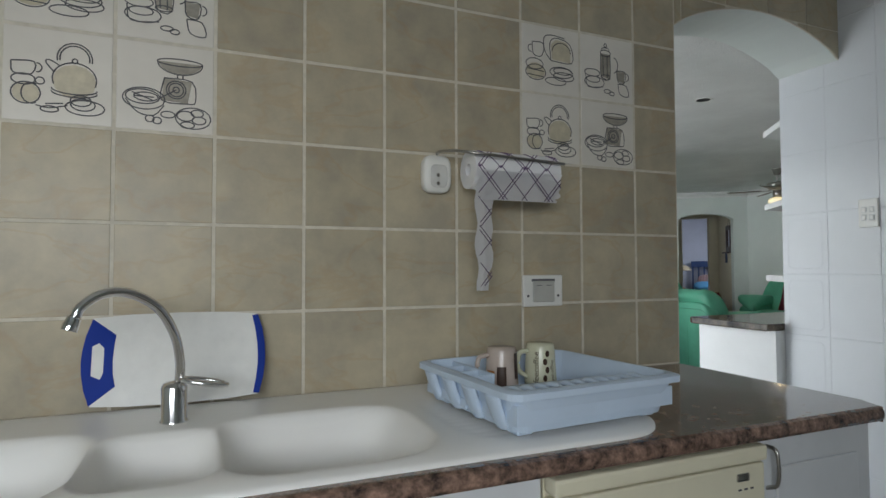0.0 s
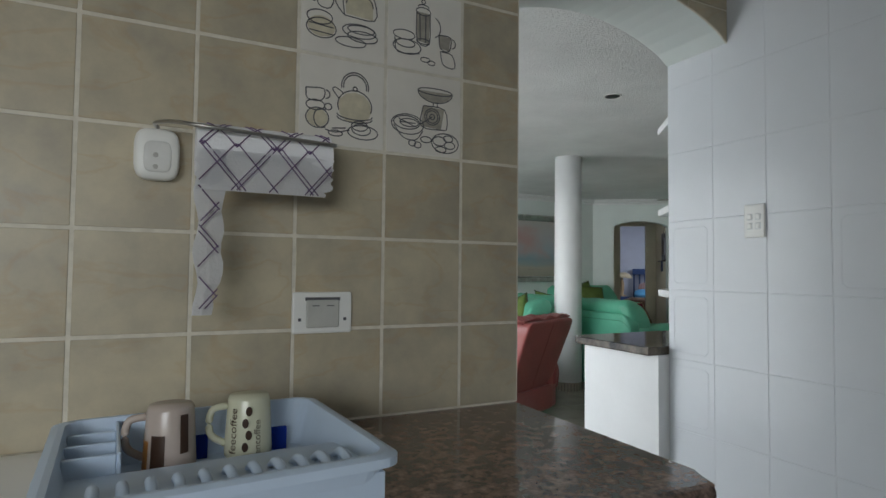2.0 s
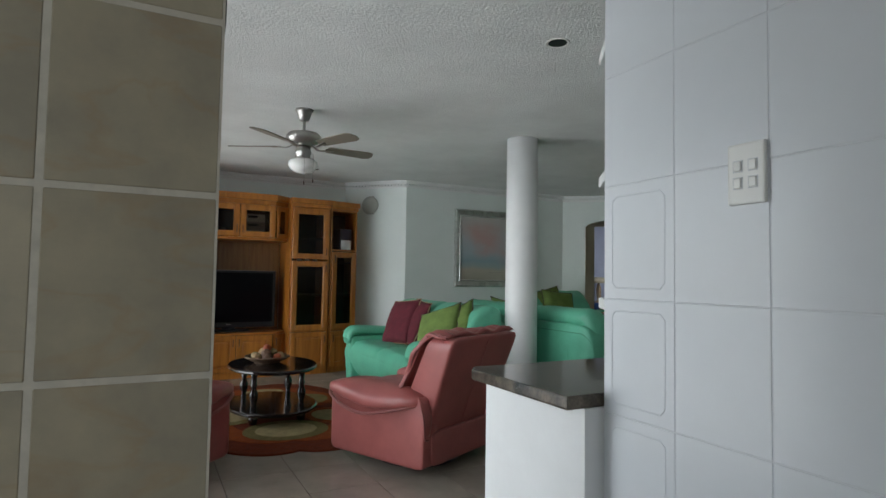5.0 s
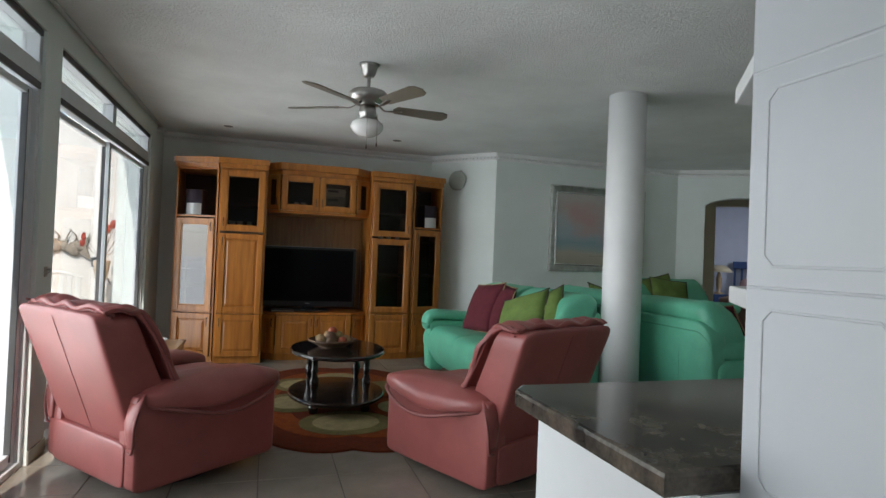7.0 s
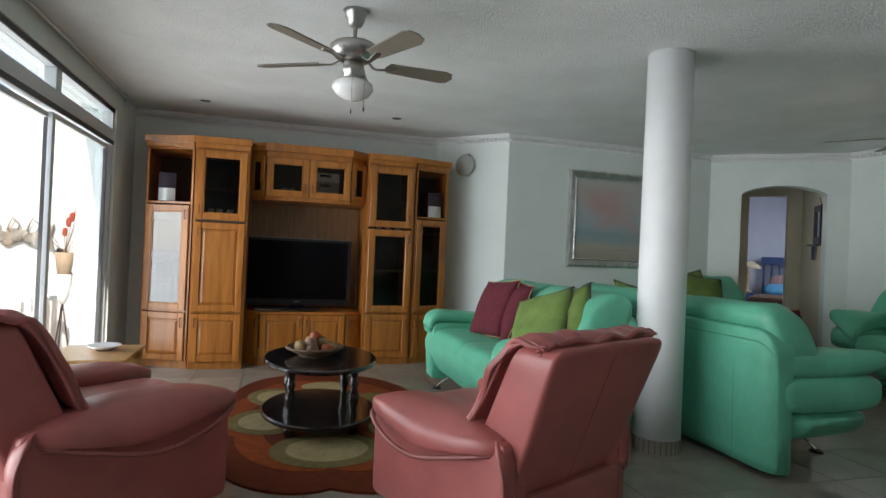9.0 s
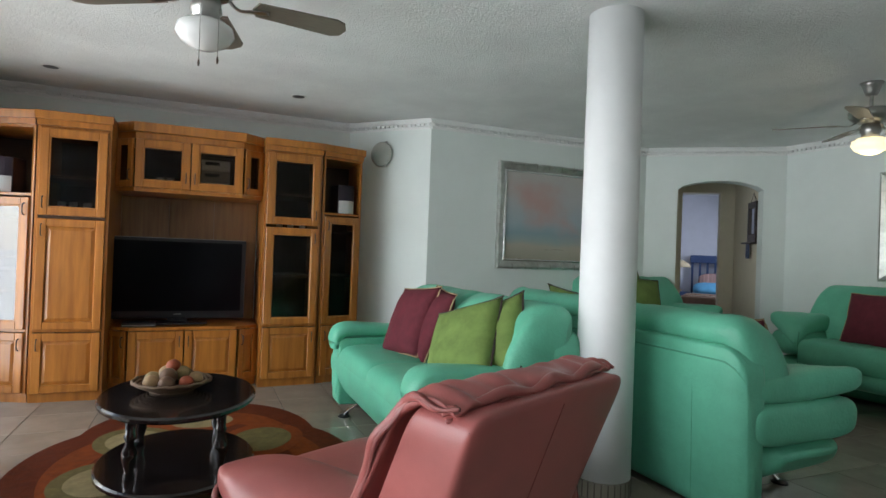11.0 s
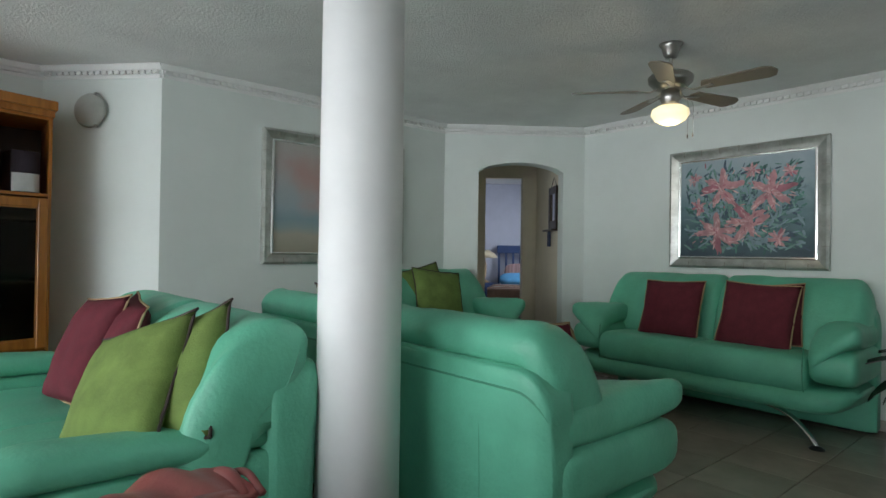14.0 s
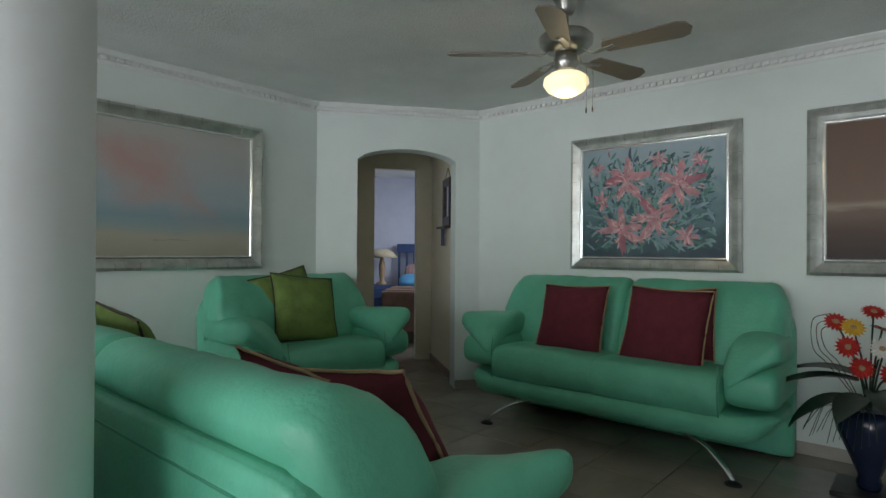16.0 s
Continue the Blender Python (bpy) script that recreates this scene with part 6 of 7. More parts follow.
def rug_outline(s, lobes=6, depth=0.10, rx=0.92, ry=1.41, ph=0.3):
    return [(s * rx * (1 - depth + depth * abs(math.cos(lobes / 2 * a + ph)) ** 0.7) * math.cos(a), s * ry * (1 - depth + depth * abs(math.cos(lobes / 2 * a + ph)) ** 0.7) * math.sin(a)) for a in [2 * math.pi * i / 90 for i in range(90)]]


rug = thing("rug", "flower-shaped shag rug in rust, orange and cream on the tiles", "rug", pose(*RUG, 0.0))
M_RUST = mat("rust_pile", (0.11, 0.022, 0.008), 0.95, var=0.25, scale=20, bump=0.6, bscale=200, spec=0.1)
M_RORA = mat("orange_pile", (0.20, 0.043, 0.010), 0.95, var=0.25, scale=20, bump=0.6, bscale=200, spec=0.1)
M_RCRE = mat("cream_pile", (0.27, 0.215, 0.11), 0.95, var=0.2, scale=20, bump=0.6, bscale=200, spec=0.1)
M_ROLI = mat("olive_pile", (0.14, 0.112, 0.045), 0.95, var=0.25, scale=20, bump=0.6, bscale=200, spec=0.1)
part("field", prism(rug_outline(1.0), 0.0, 0.014, bev=0.004), M_RUST, rug)
part("ring", prism(rug_outline(0.80), 0.014, 0.0165), M_RORA, rug)
part("ring", prism(rug_outline(0.60, depth=0.16), 0.0165, 0.0185), M_RUST, rug)
for k, (dx, dy, rx, ry, r1) in enumerate(((-0.33, 0.52, 0.24, 0.30, 20), (0.40, 0.35, 0.26, 0.34, -20), (-0.42, -0.10, 0.26, 0.30, 0), (0.42, -0.38, 0.24, 0.30, 10), (-0.06, -0.72, 0.34, 0.30, 0), (0.05, 0.85, 0.28, 0.22, 0))):
    o = part("motif_ring", prism(oval(0, 0, rx, ry, n=26)[:-1], 0.0185, 0.0205), M_RORA if k % 2 else M_ROLI, rug)
    o.matrix_basis = pose(dx, dy, 0, 0, 0, r1)
    o = part("motif", prism(oval(0, 0, rx * 0.72, ry * 0.70, n=26)[:-1], 0.0205, 0.0225), M_RCRE if k != 1 else M_ROLI, rug)
    o.matrix_basis = pose(dx, dy, 0, 0, 0, r1)

ct = thing("coffee_table", "black lacquered oval coffee table with turned legs", "table", pose(2.70, 6.05, 0.0225))


def oval_slab(a, b, z0, z1, r=0.012):
    pr = [(1 - r * 2.2, z0), (1, z0 + r * 0.8), (1, z1 - r * 0.7), (1 - r * 2, z1)]
    bm = bmesh.new()
    rings = [[bm.verts.new((a * s * math.cos(2 * math.pi * i / 48), b * s * math.sin(2 * math.pi * i / 48), z)) for i in range(48)] for s, z in pr]
    for p, q in zip(rings, rings[1:]):
        for i in range(48):
            bm.faces.new((p[i], p[(i + 1) % 48], q[(i + 1) % 48], q[i]))
    bm.faces.new(rings[0][::-1])
    bm.faces.new(rings[-1])
    return bm


part("tabletop", oval_slab(0.38, 0.50, 0.43, 0.462), M_EBONY, ct)
part("shelf", oval_slab(0.385, 0.50, 0.085, 0.118), M_EBONY, ct)
leg = [(0.022, 0.118), (0.028, 0.13), (0.02, 0.16), (0.034, 0.21), (0.036, 0.25), (0.02, 0.30), (0.03, 0.325), (0.022, 0.34), (0.026, 0.40), (0.032, 0.43)]
for x, y in ((-0.2, -0.26), (0.2, -0.26), (-0.2, 0.26), (0.2, 0.26)):
    part("leg", lathe(leg, 16, at=(x, y)), M_EBONY, ct, smooth=True)
    part("foot", lathe([(0.03, 0), (0.04, 0.04), (0.028, 0.085)], 14, at=(x, y)), M_EBONY, ct, smooth=True)
bk = thing("basket", "round woven basket on the coffee table", "basket", pose(2.66, 6.10, 0.4845))
M_WICK = mat("dark_wicker", (0.13, 0.075, 0.04), 0.7, var=0.3, scale=30, bump=0.5, bscale=60)
for k in range(6):
    r = 0.10 + 0.018 * k
    pts = [(r * math.cos(2 * math.pi * i / 28), r * math.sin(2 * math.pi * i / 28), 0.01 + 0.009 * k + 0.003 * (-1) ** i) for i in range(29)]
    part("woven_ring", sweep(pts, 0.009, seg=6, n=1, caps=False), M_WICK, bk, smooth=True)
part("base", lathe([(0.0, 0.0), (0.11, 0.0), (0.11, 0.008), (0.0, 0.008)], 28), M_WICK, bk)
random.seed(11)
fruit = [mat("dried_pod_tan", (0.30, 0.19, 0.09), 0.7, var=0.3, scale=20), mat("dried_pod_brown", (0.13, 0.065, 0.035), 0.7, var=0.3, scale=20), mat("dried_pod_red", (0.30, 0.06, 0.02), 0.6, var=0.3, scale=20), mat("dried_pod_olive", (0.24, 0.17, 0.07), 0.7, var=0.3, scale=20)]
spots = [(0.11 * math.cos(a), 0.11 * math.sin(a), 0.055) for a in [2 * math.pi * i / 7 for i in range(7)]] + [(0.05 * math.cos(a), 0.05 * math.sin(a), 0.085) for a in (0.3, 2.2, 4.3)] + [(0.0, 0.02, 0.125)]
for i, p in enumerate(spots):
    r = random.uniform(0.036, 0.047)
    o = solid("dried_fruit", puff(0, 0, 0, 2 * r, 2 * r, 1.9 * r, 1, 1, nu=16, nv=10, wrinkle=0.004), fruit[i % 4], "dried decorative fruit in the basket", "dried fruit", pose(2.66 + p[0], 6.10 + p[1], 0.4845 + p[2]), smooth=True, group="dried fruit")


def end_table(m, label):
    ob = thing("end_table", label, "table", m, "oak end tables")
    part("tabletop", box(-0.25, 0.25, -0.30, 0.30, 0.43, 0.455, 0.006), M_OAKP, ob)
    part("apron", box(-0.21, 0.21, -0.26, 0.26, 0.36, 0.43), M_OAKP, ob)
    for x in (-0.21, 0.21):
        for y in (-0.26, 0.26):
            part("leg", box(x - 0.025, x + 0.025, y - 0.025, y + 0.025, 0, 0.43, 0.004), M_OAKP, ob)
    return ob


end_table(pose(1.22, 6.42, 0), "pale oak end table by the window")
end_table(pose(4.10, 4.86, 0, 0, 0, 30) @ Matrix.Diagonal((0.5, 0.5, 0.92, 1)), "pale oak end table between recliner and column")
ds = thing("glass_dish", "cut glass dish on the end table", "dish", pose(1.25, 6.5, 0.455))
part("bowl", lathe([(0.0, 0.004), (0.05, 0.003), (0.11, 0.035), (0.105, 0.037), (0.05, 0.009), (0.0, 0.008)], 24), M_OPAL, ds, smooth=True)

# ---- wall sconce ----
sc = thing("wall_sconce", "round pale shell-shaped wall sconce", "wall lamp", pose(4.468, 8.434, 2.28, 0, 0, -46.5))
part("shell", lathe([(0.0, 0.045), (0.06, 0.04), (0.115, 0.02), (0.13, 0.0)], 28), mat("frosted_shell", (0.45, 0.47, 0.43), 0.5, var=0.1), sc, smooth=True).matrix_basis = pose(0, -0.005, 0, 90, 0, 0)
for z in (-0.12, 0.12):
    part("clip", box(0.045, 0.065, -0.03, 0, z - 0.01, z + 0.01, 0.003), M_STEEL, sc)


# ---- framed paintings ----
def framed(w, h, m, label, build, fw=0.105):
    """Mitred silver frame; local x to the right, z up, front towards -y."""
    ob = thing("painting", label, "painting", m, "framed paintings")
    prof = [(0, 0), (0, -0.035), (0.02, -0.045), (fw * 0.5, -0.03), (fw * 0.78, -0.02), (fw * 0.8, -0.026), (fw, -0.022), (fw, 0)]
    cs = [(-w / 2, -h / 2), (w / 2, -h / 2), (w / 2, h / 2), (-w / 2, h / 2)]
    for k in range(4):
        a, b = cs[k], cs[(k + 1) % 4]
        dx, dz = (b[0] - a[0]), (b[1] - a[1])
        n = math.hypot(dx, dz)
        dx, dz = dx / n, dz / n
        nx_, nz_ = -dz, dx
        bm = bmesh.new()
        r0 = [bm.verts.new((a[0] + (dx + nx_) * q, y, a[1] + (dz + nz_) * q)) for q, y in prof]
        r1 = [bm.verts.new((b[0] + (-dx + nx_) * q, y, b[1] + (-dz + nz_) * q)) for q, y in prof]
        for i in range(len(prof)):
            j = (i + 1) % len(prof)
            bm.faces.new((r0[i], r0[j], r1[j], r1[i]))
        bm.faces.new(r0)
        bm.faces.new(r1[::-1])
        fr = part("frame_side", bm, M_SILVER, ob)
        q = fw * 0.88
        part("bright_lip", sweep([(a[0] + (dx + nx_) * q, -0.025, a[1] + (dz + nz_) * q), (b[0] + (-dx + nx_) * q, -0.025, b[1] + (-dz + nz_) * q)], 0.012, 0.007, up=(0, 1, 0), seg=8, n=1), M_SILVERB, fr)
        for c in range(1, int(n / 0.16)):
            t = c * 0.16 + 0.03
            o = part("leaf_joint", box(-0.001, 0.001, -0.0465, -0.03, 0.0, fw * 0.5), M_SHADE1, fr)
            o.matrix_basis = Matrix(((dx, 0, nx_, a[0] + dx * t), (0, 1, 0, 0), (dz, 0, nz_, a[1] + dz * t), (0, 0, 0, 1)))
    build(ob, w - 2 * fw, h - 2 * fw)
    return ob


def canvas_mat(name, stops, noise_amt=0.25, scale=3.0, stretch=(1, 1, 1), cloud=None):
    """Painted canvas: bands of colour by height, disturbed by broad strokes."""
    m = bpy.data.materials.new(name)
    m.use_nodes = True
    n, l = m.node_tree.nodes, m.node_tree.links
    tc, sep, ns, mp = n.new("ShaderNodeTexCoord"), n.new("ShaderNodeSeparateXYZ"), n.new("ShaderNodeTexNoise"), n.new("ShaderNodeMapping")
    l.new(tc.outputs["Generated"], sep.inputs[0])
    l.new(tc.outputs["Generated"], mp.inputs[0])
    mp.inputs["Scale"].default_value = stretch
    l.new(mp.outputs[0], ns.inputs["Vector"])
    ns.inputs["Scale"].default_value = scale
    ns.inputs["Detail"].default_value = 7
    ns.inputs["Distortion"].default_value = 0.6
    a = n.new("ShaderNodeMath")
    a.operation = "MULTIPLY_ADD"
    l.new(ns.outputs["Fac"], a.inputs[0])
    a.inputs[1].default_value = noise_amt
    s = n.new("ShaderNodeMath")
    s.operation = "SUBTRACT"
    l.new(sep.outputs["Z"], s.inputs[0])
    s.inputs[1].default_value = noise_amt / 2
    l.new(s.outputs[0], a.inputs[2])
    r = n.new("ShaderNodeValToRGB")
    r.color_ramp.elements[0].position, r.color_ramp.elements[0].color = stops[0][0], (*stops[0][1], 1)
    r.color_ramp.elements[1].position, r.color_ramp.elements[1].color = stops[-1][0], (*stops[-1][1], 1)
    for p, c in stops[1:-1]:
        r.color_ramp.elements.new(p).color = (*c, 1)
    l.new(a.outputs[0], r.inputs[0])
    b = n["Principled BSDF"]
    out = r.outputs[0]
    if cloud:
        # a soft diagonal cloud, brushed by noise
        def math_node(op, p, q):
            k = n.new("ShaderNodeMath")
            k.operation = op
            for sock, v in zip(k.inputs, (p, q)):
                if isinstance(v, (int, float)):
                    sock.default_value = v
                else:
                    l.new(v, sock)
            return k.outputs[0]
        u = math_node("SUBTRACT", sep.outputs["X"], 0.40)
        w_ = math_node("SUBTRACT", sep.outputs["Z"], 0.60)
        d1 = math_node("ABSOLUTE", math_node("ADD", math_node("MULTIPLY", u, 0.75), w_), 0.0)
        d2 = math_node("ABSOLUTE", math_node("SUBTRACT", u, math_node("MULTIPLY", w_, 0.6)), 0.0)
        f = math_node("SUBTRACT", 1.0, math_node("ADD", math_node("MULTIPLY", d1, 2.0), math_node("MULTIPLY", d2, 1.1)))
        nz = n.new("ShaderNodeTexNoise")
        nz.inputs["Scale"].default_value = 3
        nz.inputs["Detail"].default_value = 8
        l.new(tc.outputs["Generated"], nz.inputs["Vector"])
        f = math_node("ADD", f, math_node("MULTIPLY", math_node("SUBTRACT", nz.outputs["Fac"], 0.5), 1.5))
        mr = n.new("ShaderNodeMapRange")
        mr.interpolation_type = "SMOOTHSTEP"
        mr.inputs["From Min"].default_value, mr.inputs["From Max"].default_value, mr.inputs["To Max"].default_value = 0.1, 0.9, 0.9
        l.new(f, mr.inputs[0])
        mx = n.new("ShaderNodeMix")
        mx.data_type = "RGBA"
        l.new(mr.outputs[0], mx.inputs["Factor"])
        l.new(out, mx.inputs["A"])
        mx.inputs["B"].default_value = (*cloud, 1)
        out = mx.outputs["Result"]
    l.new(out, b.inputs["Base Color"])
    b.inputs["Roughness"].default_value = 0.55
    bp = n.new("ShaderNodeBump")
    bp.inputs["Strength"].default_value = 0.15
    l.new(ns.outputs["Fac"], bp.inputs["Height"])
    l.new(bp.outputs[0], b.inputs["Normal"])
    return m


def petal_mat(name, c):
    return mat(name, c, 0.55, var=0.3, scale=14)


def blob(bm, cx, cz, a, b, rot, y, n=10, jag=0.15):
    vs = []
    for i in range(n):
        t = 2 * math.pi * i / n
        k = 1 + random.uniform(-jag, jag)
        u, v = a * k * math.cos(t), b * k * math.sin(t)
        vs.append(bm.verts.new((cx + u * math.cos(rot) - v * math.sin(rot), y, cz + u * math.sin(rot) + v * math.cos(rot))))
    bm.faces.new(vs)


def sea_picture(ob, w, h):
    part("canvas", box(-w / 2, w / 2, -0.016, -0.004, -h / 2, h / 2), canvas_mat("pastel_seascape", [(0.0, (0.36, 0.34, 0.27)), (0.16, (0.45, 0.42, 0.34)), (0.22, (0.33, 0.40, 0.40)), (0.3, (0.26, 0.37, 0.42)), (0.42, (0.38, 0.46, 0.50)), (0.7, (0.46, 0.47, 0.48)), (1.0, (0.50, 0.48, 0.45))], 0.12, 3, cloud=(0.52, 0.33, 0.30)), ob)
    bm = bmesh.new()
    for i in range(5):
        blob(bm, -0.08 * w + i * 0.05, -0.38 * h + random.uniform(-0.005, 0.005), 0.03, 0.004, 0, -0.0166, 8)
    part("boat_line", bm, M_SHADE1, ob)


def lily_picture(ob, w, h):
    part("canvas", box(-w / 2, w / 2, -0.016, -0.004, -h / 2, h / 2), canvas_mat("teal_ground", [(0.0, (0.03, 0.06, 0.08)), (0.3, (0.07, 0.14, 0.16)), (0.55, (0.15, 0.25, 0.28)), (0.75, (0.26, 0.36, 0.40)), (1.0, (0.34, 0.42, 0.47))], 0.6, 5), ob)
    random.seed(8)
    cols = [(0.04, 0.12, 0.11), (0.08, 0.21, 0.18), (0.05, 0.09, 0.13), (0.15, 0.29, 0.26), (0.20, 0.30, 0.35)]
    for k, c in enumerate(cols):
        bm = bmesh.new()
        for i in range(260):
            cx, cz = random.gauss(0.0, 0.27) * w, random.gauss(-0.10, 0.28) * h
            if abs(cx) < w / 2 - 0.06 and abs(cz) < h / 2 - 0.06:
                blob(bm, cx, cz, random.uniform(0.022, 0.06), random.uniform(0.005, 0.013), math.atan2(cz + 0.3, cx) + random.gauss(0, 0.7), -0.0163 - 0.0003 * k - 0.000003 * i, 8, 0.2)
        part("leaf_layer", bm, petal_mat("leaf_stroke", c), ob)["kind"] = "stuff"
    pc = [petal_mat("lily_pink", (0.50, 0.25, 0.27)), petal_mat("lily_pale", (0.62, 0.40, 0.40)), petal_mat("lily_deep", (0.38, 0.14, 0.18))]
    lil = [(-0.17, 0.19, 0.20), (0.20, 0.13, 0.21), (-0.20, -0.25, 0.19), (0.06, -0.16, 0.18), (0.07, 0.36, 0.07), (-0.35, 0.02, 0.08), (0.26, -0.33, 0.09), (0.34, 0.32, 0.06), (-0.38, 0.33, 0.06)]
    for q, (fx, fz, r) in enumerate(lil):
        for p in range(6):
            a = q * 0.7 + 2 * math.pi * p / 6 + random.gauss(0, 0.2)
            rr = r * random.uniform(0.75, 1.1)
            bm = bmesh.new()
            blob(bm, fx * w + math.cos(a) * rr * 0.5, fz * h + math.sin(a) * rr * 0.5, rr * 0.5, rr * 0.17, a + random.gauss(0, 0.15), -0.0182 - 0.00001 * (q * 7 + p), 16, 0.3)
            part("petal", bm, pc[(p + q) % 2 * 2 if p % 3 == 0 else 0], ob)
    strokes = [bmesh.new() for _ in pc]
    for q, (fx, fz, r) in enumerate(lil):
        for i in range(int(300 * r)):
            a, d = random.uniform(0, 2 * math.pi), r * abs(random.gauss(0.42, 0.26))
            a = q * 0.7 + round((a - q * 0.7) / (math.pi / 3)) * math.pi / 3 + random.gauss(0, 0.16)
            k = random.choice((0, 0, 1, 1, 1, 2))
            blob(strokes[k], fx * w + math.cos(a) * d, fz * h + math.sin(a) * d, random.uniform(0.012, 0.032), random.uniform(0.003, 0.008), a + random.gauss(0, 0.35), -0.0190 - 0.000004 * (i + 60 * q), 7, 0.3)
    for k, bm in enumerate(strokes):
        part("petal_stroke", bm, pc[k], ob)["kind"] = "stuff"


def dusk_picture(ob, w, h):
    part("canvas", box(-w / 2, w / 2, -0.016, -0.004, -h / 2, h / 2), canvas_mat("brown_dusk", [(0.0, (0.035, 0.02, 0.016)), (0.2, (0.08, 0.042, 0.03)), (0.34, (0.17, 0.11, 0.08)), (0.38, (0.30, 0.24, 0.19)), (0.42, (0.19, 0.12, 0.085)), (0.6, (0.17, 0.10, 0.07)), (1.0, (0.14, 0.08, 0.055))], 0.10, 2.5, (1, 1, 5)), ob)


framed(1.45, 1.136, pose(6.355, PY - 0.002, 1.708), "pastel seascape in a wide antique silver frame", sea_picture)
framed(1.292, 1.062, pose(EX - 0.002, 5.511, 1.684, 0, 0, -90), "pink lilies painting in a wide silver frame", lily_picture)
framed(1.292, 1.056, pose(EX - 0.002, 3.84, 1.68, 0, 0, -90), "brown dusk seascape in a wide silver frame", dusk_picture)

# ---- flowers by the east wall ----
vs = thing("flower_vase", "dark blue vase of red, yellow and white gerberas with dark leaves", "flowers", pose(8.36, 4.13, 0))
part("foot_plate", box(-0.16, 0.16, -0.16, 0.16, 0, 0.03, 0.006), M_BLACK, vs)
M_NAVY = mat("navy_glaze", (0.012, 0.02, 0.05), 0.2, var=0.2)
part("vase", lathe([(0.05, 0.03), (0.06, 0.06), (0.05, 0.10), (0.09, 0.20), (0.15, 0.34), (0.155, 0.42), (0.12, 0.46), (0.11, 0.46), (0.0, 0.40)], 32), M_NAVY, vs, smooth=True)
M_LEAF = mat("dark_leaf", (0.012, 0.03, 0.016), 0.3, var=0.3, scale=12, bump=0.2, bscale=30)
random.seed(21)


def broad_leaf(a, L_, z, droop):
    bm = bmesh.new()
    rows = []
    for i in range(11):
        t = i / 10
        wd = 0.075 * math.sin(math.pi * min(1, t * 0.95 + 0.05)) ** 0.8
        x, zz = 0.05 + L_ * t, z + 0.10 * t - droop * t * t
        rows.append([bm.verts.new((x, -wd, zz + 0.02)), bm.verts.new((x, 0, zz)), bm.verts.new((x, wd, zz + 0.02))])
    for p, q in zip(rows, rows[1:]):
        for k in range(2):
            bm.faces.new((p[k], p[k + 1], q[k + 1], q[k]))
    o = part("leaf", bm, M_LEAF, vs, smooth=True)
    o.matrix_basis = pose(0, 0, 0, 0, 0, a)


for a, L_, z, dr in ((110, 0.42, 0.60, 0.18), (125, 0.36, 0.50, 0.26), (165, 0.35, 0.52, 0.2), (200, 0.34, 0.55, 0.2), (250, 0.36, 0.55, 0.2), (80, 0.3, 0.62, 0.1)):
    broad_leaf(a, L_, z, dr)
pm = [mat("gerbera_red", (0.42, 0.016, 0.01), 0.6, var=0.2), mat("gerbera_yellow", (0.62, 0.36, 0.02), 0.6, var=0.2), mat("gerbera_white", (0.62, 0.60, 0.55), 0.6, var=0.1)]


def gerbera(p, n, mm):
    st = part("stem", sweep([(0, 0, 0.42), (p[0] * 0.4, p[1] * 0.4, (p[2] + 0.5) / 2), p], 0.005, seg=6), M_LEAF, vs)
    bm = bmesh.new()
    for ring, (r, k, lift) in enumerate(((0.062, 16, 0.0), (0.045, 13, 0.008))):
        for i in range(k):
            a = 2 * math.pi * (i + 0.5 * ring) / k
            c, s = math.cos(a), math.sin(a)
            wd = 0.011
            v = [bm.verts.new(q) for q in ((0.012 * c, 0.012 * s, lift), (0.6 * r * c - wd * s, 0.6 * r * s + wd * c, lift + 0.008), (r * c, r * s, lift + 0.002), (0.6 * r * c + wd * s, 0.6 * r * s - wd * c, lift + 0.008))]
            bm.faces.new(v)
    f = part("petals", bm, mm, st)
    f.matrix_basis = Matrix.Translation(p) @ Vector(n).to_track_quat("Z", "Y").to_matrix().to_4x4()
    part("heart", lathe([(0.0, 0.014), (0.012, 0.012), (0.017, 0.004), (0.012, 0.0)], 14), M_BEADCORD, st).matrix_basis = f.matrix_basis


for p, n, k in (((-0.10, 0.14, 0.92), (-0.7, -0.2, 0.6), 0), ((-0.14, 0.06, 0.90), (-0.7, -0.2, 0.6), 1), ((-0.16, 0.08, 0.80), (-0.9, -0.2, 0.3), 0), ((-0.18, 0.02, 0.70), (-0.9, -0.3, 0.2), 0), ((-0.05, -0.02, 0.98), (-0.5, -0.2, 0.8), 0), ((-0.12, -0.06, 0.80), (-0.8, -0.3, 0.4), 2), ((-0.04, -0.12, 0.92), (-0.5, -0.5, 0.7), 1), ((0.05, -0.05, 0.88), (0.1, -0.3, 0.9), 0), ((-0.15, -0.1, 0.68), (-0.8, -0.5, 0.2), 0)):
    gerbera(p, n, pm[k])
for i in range(3):
    part("twig", sweep([(0, 0.02, 0.45), (-0.05, 0.12 + 0.03 * i, 0.68), (-0.04, 0.19 + 0.03 * i, 0.76), (-0.06, 0.21 + 0.02 * i, 0.86 + 0.03 * i), (-0.05, 0.17, 0.90 + 0.03 * i)], 0.0025, seg=5), M_BROWN, vs)
bm = bmesh.new()
for i in range(16):
    a = radians(100 + i * 6)
    sweep([(0.1 * math.cos(a), 0.1 * math.sin(a), 0.46), (0.22 * math.cos(a), 0.22 * math.sin(a), 0.46 + 0.02 * (i % 3)), (0.3 * math.cos(a), 0.3 * math.sin(a), 0.30 + 0.02 * (i % 4))], 0.002, seg=4, n=4, bm=bm)
part("grass_fringe", bm, M_LEAF, vs)

